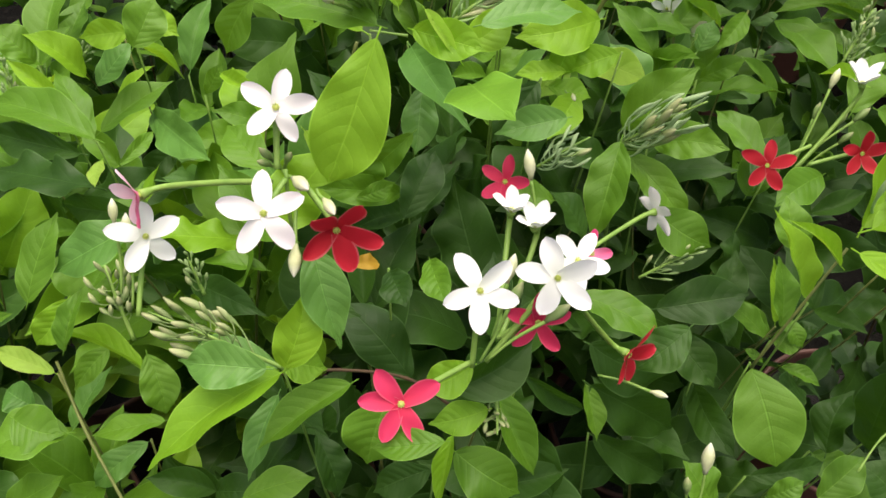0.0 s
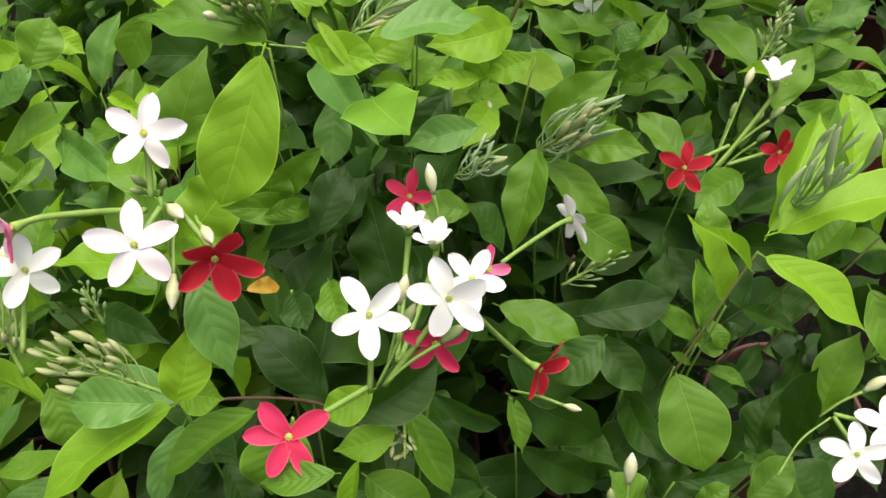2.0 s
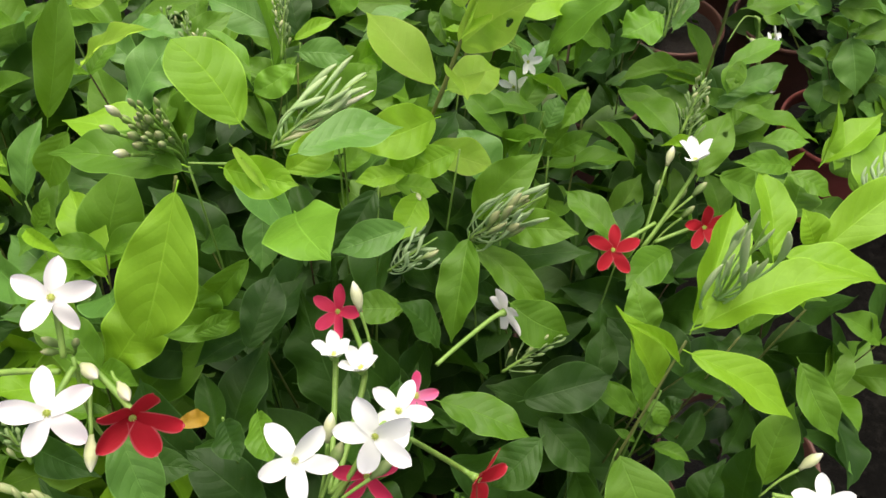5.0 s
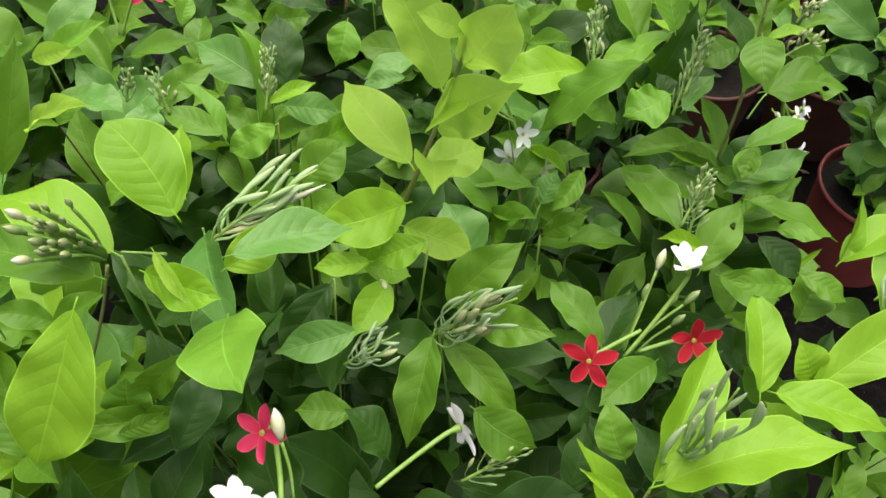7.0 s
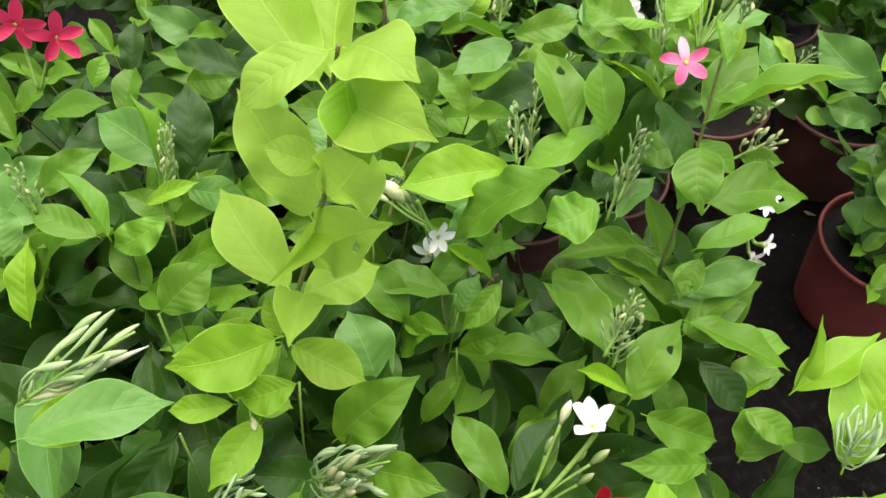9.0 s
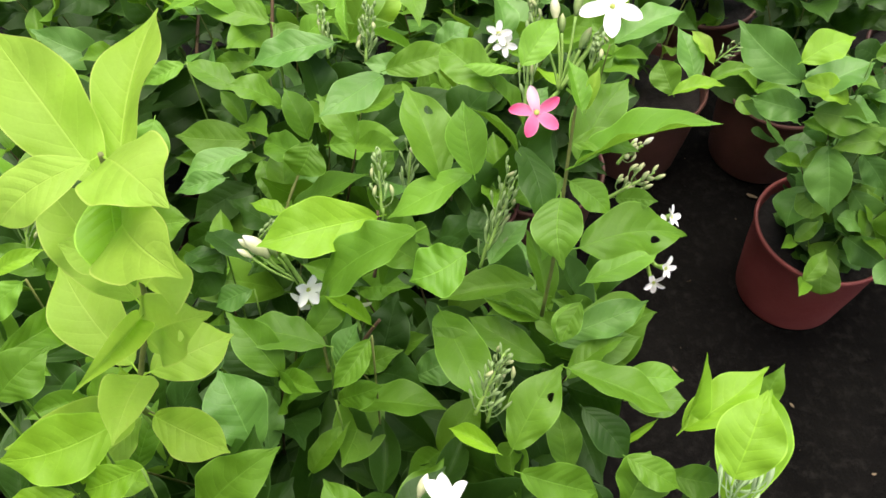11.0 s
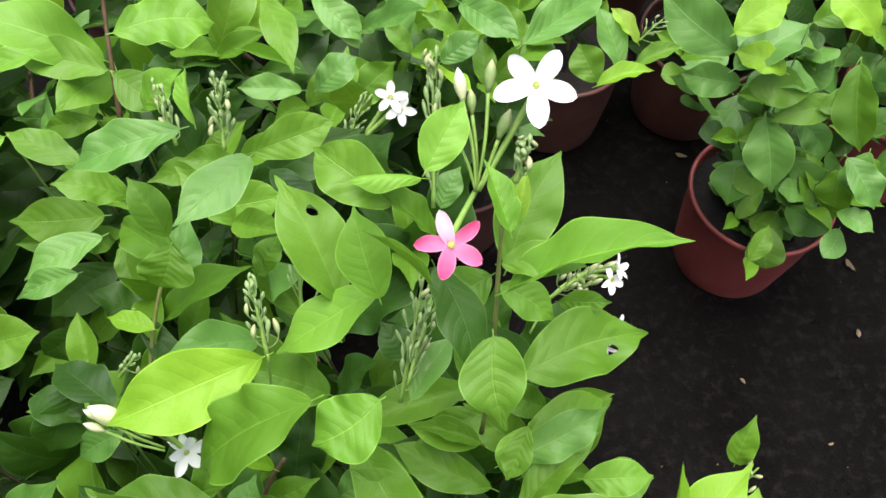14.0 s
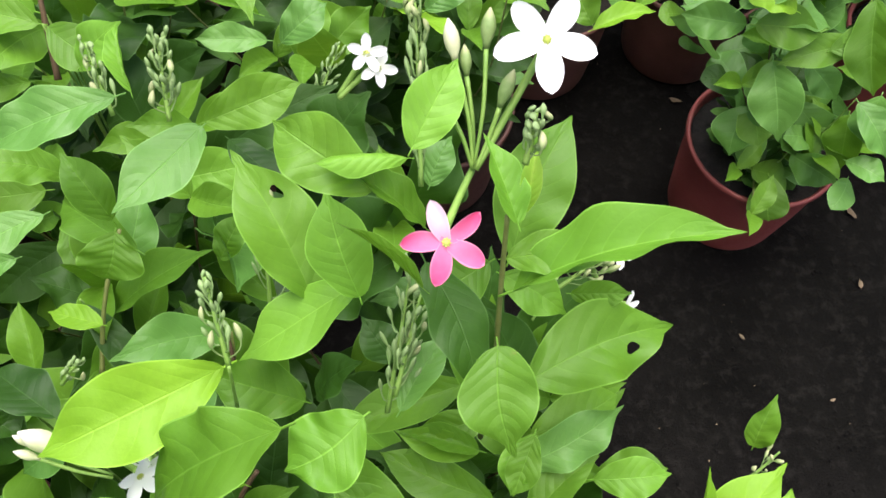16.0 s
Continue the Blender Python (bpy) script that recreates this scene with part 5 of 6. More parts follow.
leaf("p", (0.3457, 0.6559, 0.8253), (0.3143, 0.6876, 0.8347), 0.0307, (-0.16, -0.43, 0.89), "m", "f", 0)
leaf("p", (0.3599, 0.6606, 0.8360), (0.3263, 0.6632, 0.8391), 0.0113, (0.10, 0.20, 0.98), "n", "c", 1)
leaf("p", (0.3643, 0.6489, 0.8022), (0.3357, 0.6663, 0.8319), 0.0188, (0.65, -0.18, 0.74), "m", "v", 7)
leaf("p", (0.4011, 0.6431, 0.7726), (0.4393, 0.6929, 0.7956), 0.0358, (-0.13, -0.33, 0.93), "m", "f", 8)
leaf("p", (0.3918, 0.6166, 0.7994), (0.4643, 0.6018, 0.8472), 0.0331, (-0.45, 0.40, 0.80), "n", "v", 7)
leaf("p", (0.3907, 0.6263, 0.8083), (0.4289, 0.6174, 0.8096), 0.0197, (-0.07, -0.17, 0.98), "m", "f", 8)
leaf("p", (0.3924, 0.6267, 0.8352), (0.3871, 0.6591, 0.8464), 0.0165, (0.27, -0.28, 0.92), "n", "h", 10)
leaf("p", (0.3967, 0.6330, 0.8298), (0.4051, 0.6519, 0.8451), 0.0152, (-0.25, -0.54, 0.80), "y", "h", 4)
leaf("p", (0.3621, 0.6633, 0.8373), (0.3852, 0.6907, 0.8493), 0.0225, (0.01, -0.41, 0.91), "n", "v", 10)
leaf("p", (0.3999, 0.5964, 0.7422), (0.4763, 0.6114, 0.7305), 0.0403, (0.17, -0.10, 0.98), "m", "w", 1, True)
leaf("p", (0.3819, 0.5987, 0.7921), (0.3806, 0.5599, 0.7726), 0.0333, (-0.17, -0.44, 0.88), "m", "t", 11)
leaf("p", (0.4045, 0.5814, 0.6982), (0.3889, 0.5584, 0.6857), 0.0185, (-0.24, -0.33, 0.91), "m", "f", 2, True)
leaf("p", (0.4099, 0.5899, 0.6599), (0.4627, 0.6025, 0.6566), 0.0283, (0.10, -0.18, 0.98), "m", "w", 11)
leaf("p", (0.3798, 0.5855, 0.6732), (0.3414, 0.6026, 0.6744), 0.0215, (-0.01, -0.09, 1.00), "m", "h", 2)
leaf("p", (0.2960, 0.5888, 0.7774), (0.2302, 0.5886, 0.7086), 0.0452, (-0.72, 0.02, 0.69), "m", "f", 6)
leaf("p", (0.3272, 0.5970, 0.7397), (0.2900, 0.5831, 0.7310), 0.0371, (-0.09, -0.34, 0.94), "n", "w", 3)
leaf("p", (0.3347, 0.6519, 0.7541), (0.2763, 0.6386, 0.7242), 0.0314, (-0.45, -0.01, 0.89), "n", "f", 7)
leaf("p", (0.3573, 0.6205, 0.8094), (0.3298, 0.6504, 0.8173), 0.0058, (0.42, 0.15, 0.90), "m", "h", 9)
leaf("p", (0.3621, 0.6370, 0.7954), (0.3723, 0.5845, 0.7747), 0.0267, (0.42, -0.26, 0.87), "d", "a", 3)
leaf("p", (0.3854, 0.5761, 0.6138), (0.3220, 0.6038, 0.6461), 0.0378, (0.43, -0.06, 0.90), "d", "f", 4)
leaf("p", (0.4667, 0.5787, 0.5402), (0.5131, 0.5730, 0.5470), 0.0360, (-0.16, -0.18, 0.97), "m", "f", 2)
leaf("p", (0.3553, 0.5027, 0.6417), (0.3928, 0.5515, 0.6689), 0.0363, (-0.18, -0.37, 0.91), "m", "f", 1, True)
leaf("p", (0.3948, 0.5433, 0.6768), (0.4659, 0.5169, 0.6546), 0.0346, (0.33, 0.10, 0.94), "m", "f", 2)
leaf("p", (0.4067, 0.7217, 0.5488), (0.3445, 0.7258, 0.5551), 0.0268, (0.10, -0.01, 0.99), "g", "f", 6)
leaf("p", (0.3463, 0.6058, 0.5505), (0.3118, 0.6458, 0.5789), 0.0264, (0.41, -0.26, 0.87), "n", "v", 0)
leaf("p", (0.3451, 0.5611, 0.6525), (0.3044, 0.5869, 0.6656), 0.0255, (-0.03, -0.49, 0.87), "m", "f", 10)
leaf("p", (0.2896, 0.5974, 0.5645), (0.3270, 0.6091, 0.5738), 0.0335, (-0.05, -0.52, 0.86), "g", "f", 11)
leaf("p", (0.3888, 0.6029, 0.6597), (0.3753, 0.6466, 0.6955), 0.0270, (0.27, -0.56, 0.78), "m", "v", 0)
leaf("p", (0.3434, 0.6011, 0.7204), (0.3725, 0.6283, 0.7325), 0.0202, (-0.28, -0.12, 0.95), "g", "f", 10)
leaf("p", (0.3969, 0.5471, 0.6546), (0.4399, 0.5711, 0.6682), 0.0228, (-0.38, 0.15, 0.91), "m", "f", 8)
leaf("p", (0.4214, 0.6254, 0.6533), (0.4813, 0.6481, 0.6631), 0.0288, (-0.19, 0.09, 0.98), "n", "f", 3)
leaf("p", (0.3115, 0.6055, 0.6536), (0.3392, 0.5235, 0.6624), 0.0389, (-0.18, 0.05, 0.98), "m", "f", 0)
leaf("p", (0.3833, 0.6261, 0.6544), (0.3107, 0.6139, 0.6553), 0.0313, (0.03, -0.11, 0.99), "m", "v", 3)
leaf("y", (0.2705, 0.6334, 0.7343), (0.1928, 0.6083, 0.7408), 0.0439, (0.19, -0.36, 0.91), "b", "f", 11)
leaf("y", (0.2555, 0.6933, 0.6270), (0.1979, 0.6782, 0.6560), 0.0334, (0.46, -0.08, 0.88), "g", "f", 5)
leaf("y", (0.1931, 0.7049, 0.6462), (0.1623, 0.7205, 0.6441), 0.0170, (-0.01, 0.11, 0.99), "b", "v", 10)
leaf("y", (0.0237, 0.6719, 0.6649), (0.0739, 0.6644, 0.6619), 0.0291, (-0.06, -0.69, 0.72), "g", "f", 7)
leaf("y", (0.2293, 0.5787, 0.6585), (0.1625, 0.5974, 0.6520), 0.0328, (-0.06, 0.12, 0.99), "m", "f", 6)
leaf("y", (0.1796, 0.5151, 0.6295), (0.1559, 0.5627, 0.6602), 0.0479, (0.26, -0.43, 0.87), "g", "f", 0)
leaf("y", (0.1824, 0.5290, 0.5894), (0.1824, 0.5698, 0.6126), 0.0257, (0.20, -0.48, 0.85), "g", "f", 1)
leaf("y", (0.1671, 0.6461, 0.6284), (0.1381, 0.6379, 0.6190), 0.0224, (-0.08, -0.62, 0.78), "g", "f", 3)
leaf("y", (0.2312, 0.6319, 0.6439), (0.2551, 0.6594, 0.6728), 0.0238, (-0.24, -0.60, 0.77), "g", "f", 0)
leaf("y", (0.2607, 0.5990, 0.6501), (0.2242, 0.6190, 0.6673), 0.0213, (0.29, -0.27, 0.92), "b", "h", 11)
leaf("y", (0.2368, 0.5722, 0.6451), (0.2516, 0.5950, 0.6613), 0.0241, (-0.13, -0.52, 0.84), "g", "v", 1)
leaf("aj", (0.6006, 0.9787, 0.4897), (0.6631, 0.9833, 0.4955), 0.0277, (-0.09, 0.03, 1.00), "b", "v", 7)
leaf("aj", (0.6473, 0.9967, 0.4912), (0.6977, 1.0002, 0.5067), 0.0253, (-0.28, -0.14, 0.95), "m", "v", 7)
leaf("aj", (0.6140, 1.0059, 0.4629), (0.6000, 1.0428, 0.4853), 0.0424, (-0.33, -0.58, 0.75), "m", "f", 2)
leaf("f", (0.3238, 0.3435, 0.7400), (0.3299, 0.4063, 0.7597), 0.0303, (0.24, -0.31, 0.92), "b", "v", 1)
leaf("f", (0.3349, 0.3450, 0.7361), (0.4029, 0.3232, 0.7241), 0.0337, (0.16, -0.03, 0.99), "b", "f", 4)
leaf("f", (0.2632, 0.4325, 0.6486), (0.2305, 0.4817, 0.6621), 0.0302, (0.05, -0.23, 0.97), "m", "f", 0)
leaf("f", (0.2741, 0.4509, 0.6057), (0.3105, 0.5027, 0.6161), 0.0317, (-0.30, 0.02, 0.95), "d", "f", 10)
leaf("f", (0.1552, 0.4665, 0.6556), (0.2087, 0.4889, 0.7001), 0.0410, (-0.28, -0.68, 0.68), "m", "f", 8)
leaf("f", (0.1743, 0.4431, 0.6637), (0.2253, 0.4230, 0.6789), 0.0334, (-0.40, -0.40, 0.82), "m", "f", 8)
leaf("f", (0.2574, 0.3352, 0.6728), (0.2479, 0.3666, 0.6944), 0.0281, (-0.14, -0.59, 0.80), "m", "f", 8)
leaf("f", (0.1671, 0.3798, 0.6597), (0.2080, 0.3572, 0.6453), 0.0365, (-0.12, -0.68, 0.73), "m", "f", 3)
leaf("f", (0.1554, 0.4429, 0.6242), (0.2367, 0.4181, 0.6608), 0.0385, (-0.39, 0.09, 0.92), "d", "f", 7)
leaf("f", (0.2360, 0.5615, 0.6042), (0.3141, 0.5391, 0.6275), 0.0371, (-0.18, 0.33, 0.93), "m", "f", 2)
leaf("f", (0.2105, 0.5198, 0.5699), (0.2415, 0.5500, 0.5918), 0.0243, (-0.29, -0.35, 0.89), "m", "v", 9)
leaf("f", (0.2621, 0.5627, 0.6941), (0.2370, 0.5362, 0.6764), 0.0221, (-0.00, -0.55, 0.83), "m", "v", 7)
leaf("e", (0.1242, 0.4907, 0.7414), (0.0619, 0.4730, 0.7381), 0.0429, (0.13, -0.60, 0.79), "b", "f", 8)
leaf("e", (0.1370, 0.4667, 0.7309), (0.1041, 0.4613, 0.7187), 0.0265, (-0.18, -0.63, 0.75), "b", "f", 11)
leaf("e", (-0.0025, 0.4266, 0.8087), (-0.0375, 0.4634, 0.8446), 0.0430, (0.27, -0.53, 0.80), "b", "r", 5)
leaf("e", (-0.0226, 0.5031, 0.7392), (-0.0251, 0.5438, 0.7673), 0.0231, (-0.25, -0.56, 0.79), "b", "v", 6)
leaf("e", (0.0311, 0.3974, 0.8096), (0.0943, 0.4182, 0.8039), 0.0317, (0.12, -0.11, 0.99), "g", "f", 10)
leaf("e", (0.0260, 0.3780, 0.7800), (0.0460, 0.3110, 0.8180), 0.0480, (-0.10, -0.10, 0.97), "n", "f", 3)
leaf("e", (-0.0819, 0.3961, 0.6490), (-0.0860, 0.4402, 0.7013), 0.0417, (0.43, -0.67, 0.60), "g", "f", 10)
leaf("e", (0.0560, 0.5077, 0.7445), (0.0870, 0.5306, 0.7610), 0.0329, (0.12, -0.68, 0.73), "m", "f", 1)
leaf("e", (0.1401, 0.4177, 0.6905), (0.1211, 0.3602, 0.6447), 0.0358, (-0.50, -0.43, 0.75), "m", "f", 8)
leaf("e", (0.1106, 0.4595, 0.6950), (0.0866, 0.4174, 0.6916), 0.0270, (0.28, -0.23, 0.93), "b", "v", 10)
leaf("e", (0.0759, 0.4305, 0.7351), (0.0439, 0.3951, 0.7106), 0.0293, (0.08, -0.61, 0.79), "d", "f", 2, True)
leaf("e", (0.0923, 0.3937, 0.7382), (0.0441, 0.3833, 0.7320), 0.0266, (0.00, -0.52, 0.86), "g", "v", 6)
leaf("e", (0.0887, 0.3678, 0.6835), (0.0521, 0.3698, 0.6854), 0.0268, (0.03, -0.40, 0.92), "m", "f", 11)
leaf("e", (-0.0268, 0.3398, 0.8459), (-0.0535, 0.2940, 0.7847), 0.0414, (-0.07, -0.78, 0.62), "b", "r", 6)
leaf("e", (-0.0286, 0.3707, 0.8292), (-0.1019, 0.3944, 0.8266), 0.0333, (-0.08, -0.12, 0.99), "m", "f", 4)
leaf("e", (-0.0090, 0.3800, 0.8192), (0.0319, 0.3613, 0.8209), 0.0260, (-0.33, -0.66, 0.68), "b", "f", 2)
leaf("e", (-0.0130, 0.4900, 0.7130), (0.0286, 0.3780, 0.7384), 0.0320, (-0.26, -0.35, 0.88), "g", "v", 4)
leaf("e", (-0.0040, 0.4625, 0.6975), (-0.0083, 0.4157, 0.6746), 0.0305, (0.08, -0.44, 0.89), "g", "f", 2)
leaf("e", (-0.0142, 0.3418, 0.6943), (0.0061, 0.3841, 0.7146), 0.0308, (0.14, -0.48, 0.86), "d", "f", 0)
leaf("e", (0.1064, 0.4913, 0.7263), (0.0950, 0.4715, 0.6995), 0.0265, (0.05, -0.81, 0.58), "b", "v", 6)
leaf("e", (0.0997, 0.4592, 0.7195), (0.0628, 0.4553, 0.7193), 0.0190, (0.04, -0.38, 0.93), "b", "f", 9)
leaf("e", (0.0221, 0.4081, 0.7837), (0.0537, 0.4296, 0.7970), 0.0281, (0.14, -0.66, 0.74), "b", "f", 5)
leaf("g", (-0.0591, 0.5584, 0.7282), (-0.0636, 0.5864, 0.7465), 0.0305, (0.31, -0.48, 0.82), "g", "f", 2)
leaf("g", (0.0067, 0.6962, 0.6650), (-0.0599, 0.7406, 0.6803), 0.0426, (-0.17, -0.54, 0.82), "g", "f", 3)
leaf("g", (-0.0015, 0.6738, 0.6430), (-0.0211, 0.7318, 0.7107), 0.0349, (0.83, -0.29, 0.49), "n", "h", 1)
leaf("g", (-0.0159, 0.6067, 0.6887), (-0.0509, 0.6416, 0.7206), 0.0230, (0.67, -0.01, 0.74), "n", "v", 3)
leaf("g", (-0.1794, 0.7183, 0.6958), (-0.1347, 0.7604, 0.7206), 0.0327, (0.12, -0.60, 0.79), "g", "f", 6)
leaf("g", (-0.1237, 0.6007, 0.7785), (-0.0838, 0.6220, 0.7920), 0.0221, (-0.04, -0.49, 0.87), "n", "v", 0)
leaf("g", (-0.1255, 0.6952, 0.6394), (-0.1643, 0.7259, 0.6693), 0.0339, (0.18, -0.56, 0.81), "g", "f", 2)
leaf("g", (0.0217, 0.6223, 0.6894), (-0.0152, 0.6054, 0.6772), 0.0270, (0.11, -0.72, 0.68), "n", "w", 6)
leaf("g", (-0.0107, 0.5857, 0.7159), (-0.0582, 0.6015, 0.7269), 0.0255, (0.14, -0.24, 0.96), "m", "f", 10)
leaf("g", (-0.1432, 0.8013, 0.6161), (-0.0758, 0.8027, 0.6337), 0.0309, (-0.24, -0.27, 0.93), "m", "f", 10)
leaf("g", (0.0237, 0.7028, 0.6571), (0.0129, 0.7620, 0.6952), 0.0389, (0.21, -0.50, 0.84), "d", "f", 6)
leaf("g", (-0.0709, 0.6388, 0.6969), (-0.0268, 0.6689, 0.7143), 0.0281, (0.06, -0.57, 0.82), "m", "f", 8)
leaf("c", (0.2434, 0.2823, 0.7675), (0.2852, 0.3503, 0.7893), 0.0370, (0.10, -0.60, 0.78), "b", "v", 7)
leaf("c", (0.2287, 0.2735, 0.6166), (0.2429, 0.2147, 0.5859), 0.0492, (-0.32, -0.50, 0.81), "m", "r", 10)
leaf("c", (0.1077, 0.3163, 0.6429), (0.1675, 0.2865, 0.6314), 0.0321, (0.13, -0.12, 0.98), "m", "f", 6)
leaf("c", (0.1123, 0.2634, 0.6109), (0.1196, 0.2297, 0.5918), 0.0192, (0.27, -0.43, 0.86), "m", "v", 8)
leaf("c", (0.2437, 0.2883, 0.6871), (0.2157, 0.3224, 0.7334), 0.0270, (0.43, -0.58, 0.69), "b", "h", 10)
leaf("c", (0.2360, 0.2700, 0.7478), (0.2083, 0.2946, 0.7587), 0.0178, (0.10, -0.30, 0.95), "b", "h", 4)
leaf("c", (0.2467, 0.2948, 0.6391), (0.2406, 0.3303, 0.6738), 0.0229, (0.24, -0.66, 0.71), "m", "f", 5)
leaf("c", (0.2570, 0.3127, 0.5923), (0.2259, 0.3364, 0.6091), 0.0200, (0.24, -0.34, 0.91), "m", "f", 2)
leaf("c", (0.2343, 0.2623, 0.7709), (0.2885, 0.2294, 0.7460), 0.0296, (0.28, -0.24, 0.93), "b", "f", 10)
leaf("c", (0.2511, 0.3001, 0.6116), (0.2742, 0.2990, 0.6133), 0.0222, (-0.09, -0.46, 0.89), "m", "f", 4)
leaf("c", (0.1560, 0.2504, 0.7109), (0.1243, 0.2318, 0.6939), 0.0301, (-0.22, -0.43, 0.88), "d", "f", 9)
leaf("c", (0.1861, 0.3217, 0.5887), (0.2174, 0.2824, 0.5708), 0.0336, (-0.18, -0.52, 0.83), "d", "f", 2)
leaf("c", (0.1731, 0.3293, 0.6051), (0.2405, 0.3353, 0.6172), 0.0405, (-0.12, -0.47, 0.87), "d", "f", 2)
leaf("c", (0.3251, 0.2449, 0.6079), (0.3483, 0.2836, 0.6503), 0.0334, (-0.53, -0.46, 0.71), "m", "f", 10)
leaf("c", (0.2611, 0.2882, 0.5936), (0.2869, 0.2731, 0.5917), 0.0144, (0.01, -0.11, 0.99), "m", "v", 7)
leaf("c", (0.3446, 0.2955, 0.6832), (0.3651, 0.2510, 0.6524), 0.0287, (-0.12, -0.60, 0.79), "m", "f", 5)
leaf("c", (0.2466, 0.2796, 0.7700), (0.3370, 0.2865, 0.7922), 0.0396, (-0.25, 0.19, 0.95), "b", "f", 8)
leaf("d", (-0.2170, 0.4812, 0.7294), (-0.2535, 0.4783, 0.7252), 0.0245, (-0.01, -0.80, 0.60), "b", "f", 4)
leaf("d", (-0.2062, 0.4561, 0.7363), (-0.1924, 0.4856, 0.7555), 0.0343, (0.40, -0.63, 0.67), "m", "f", 2)
leaf("d", (-0.2230, 0.5503, 0.6930), (-0.2015, 0.5348, 0.6808), 0.0242, (0.05, -0.57, 0.82), "b", "f", 5)
leaf("d", (-0.2052, 0.5476, 0.6333), (-0.1868, 0.5963, 0.6735), 0.0314, (-0.15, -0.60, 0.79), "g", "v", 7)
leaf("d", (-0.2521, 0.4521, 0.6555), (-0.1986, 0.4888, 0.6752), 0.0288, (-0.16, -0.27, 0.95), "m", "f", 10)
leaf("d", (-0.2591, 0.5132, 0.6340), (-0.2298, 0.5352, 0.6497), 0.0133, (-0.27, -0.30, 0.92), "b", "v", 0)
leaf("d", (-0.2577, 0.5656, 0.6471), (-0.2120, 0.5482, 0.6214), 0.0174, (0.50, 0.03, 0.87), "b", "h", 6)
leaf("d", (-0.2091, 0.4899, 0.6014), (-0.2468, 0.4627, 0.5809), 0.0261, (0.11, -0.69, 0.71), "d", "f", 11)
leaf("d", (-0.1096, 0.3266, 0.6527), (-0.1572, 0.3302, 0.6560), 0.0190, (0.08, 0.22, 0.97), "m", "v", 6)
leaf("d", (-0.2282, 0.2563, 0.7183), (-0.2112, 0.2989, 0.7498), 0.0253, (-0.19, -0.53, 0.82), "m", "f", 7)
leaf("d", (-0.2699, 0.2652, 0.5202), (-0.2405, 0.3053, 0.5501), 0.0229, (-0.45, -0.30, 0.84), "g", "v", 6)
leaf("d", (-0.2315, 0.3001, 0.5861), (-0.2572, 0.2762, 0.5643), 0.0208, (-0.10, -0.61, 0.79), "m", "v", 4)
leaf("b", (-0.0704, 0.1916, 0.7603), (-0.1355, 0.1530, 0.7296), 0.0331, (-0.44, 0.02, 0.90), "b", "v", 4)
leaf("b", (-0.0402, 0.2108, 0.7119), (-0.0909, 0.1793, 0.6924), 0.0285, (-0.34, -0.04, 0.94), "m", "v", 5)
leaf("b", (-0.0677, 0.1928, 0.7637), (-0.0579, 0.2223, 0.7934), 0.0250, (0.16, -0.73, 0.67), "b", "t", 11)
leaf("b", (-0.0726, 0.2070, 0.7421), (-0.0500, 0.2045, 0.7405), 0.0216, (0.01, -0.43, 0.90), "b", "v", 10)
leaf("b", (-0.0540, 0.2346, 0.8035), (-0.0405, 0.2006, 0.7686), 0.0260, (0.32, -0.61, 0.72), "g", "v", 4)
leaf("b", (-0.0078, 0.2429, 0.6564), (-0.0514, 0.2788, 0.6874), 0.0339, (0.16, -0.53, 0.83), "d", "w", 11)
leaf("b", (0.0248, 0.1980, 0.7587), (-0.0001, 0.1874, 0.7531), 0.0217, (-0.00, -0.46, 0.89), "b", "f", 9)
leaf("b", (0.0349, 0.1933, 0.7181), (0.0028, 0.1857, 0.7154), 0.0201, (0.02, -0.40, 0.91), "b", "f", 1)
leaf("b", (0.0097, 0.1470, 0.7837), (-0.0231, 0.1470, 0.7758), 0.0168, (-0.23, -0.07, 0.97), "m", "f", 10)
leaf("b", (-0.1729, 0.2529, 0.6648), (-0.1609, 0.2239, 0.6407), 0.0272, (0.34, -0.51, 0.79), "m", "f", 9)
leaf("b", (-0.0758, 0.1899, 0.7681), (-0.1171, 0.1933, 0.7669), 0.0261, (-0.06, -0.45, 0.89), "g", "f", 0)
leaf("b", (-0.1030, 0.1661, 0.6543), (-0.0608, 0.1754, 0.6625), 0.0224, (-0.14, -0.21, 0.97), "m", "f", 10)
leaf("a", (-0.1580, 0.2145, 0.6519), (-0.2024, 0.2070, 0.6452), 0.0196, (-0.18, 0.19, 0.96), "m", "f", 7)
leaf("a", (-0.1745, 0.2449, 0.6596), (-0.2342, 0.2642, 0.6717), 0.0233, (0.30, 0.36, 0.88), "b", "h", 6)
leaf("a", (-0.2052, 0.2582, 0.7199), (-0.2229, 0.2368, 0.7037), 0.0231, (0.25, -0.71, 0.66), "b", "f", 9)
leaf("a", (-0.2051, 0.2320, 0.7064), (-0.1947, 0.2618, 0.7283), 0.0176, (-0.23, -0.52, 0.82), "m", "v", 9)
leaf("a", (-0.2413, 0.2077, 0.6683), (-0.2103, 0.1999, 0.6637), 0.0339, (0.06, -0.30, 0.95), "m", "f", 5)
leaf("a", (-0.1847, 0.2240, 0.5953), (-0.2203, 0.1999, 0.5764), 0.0235, (-0.20, -0.40, 0.89), "g", "f", 0)
leaf("q", (0.4040, 0.5242, 0.6553), (0.4333, 0.4927, 0.6372), 0.0286, (-0.03, -0.52, 0.85), "d", "f", 10)
leaf("q", (0.4758, 0.5157, 0.6312), (0.4917, 0.5527, 0.6734), 0.0226, (0.34, -0.77, 0.54), "b", "h", 0)
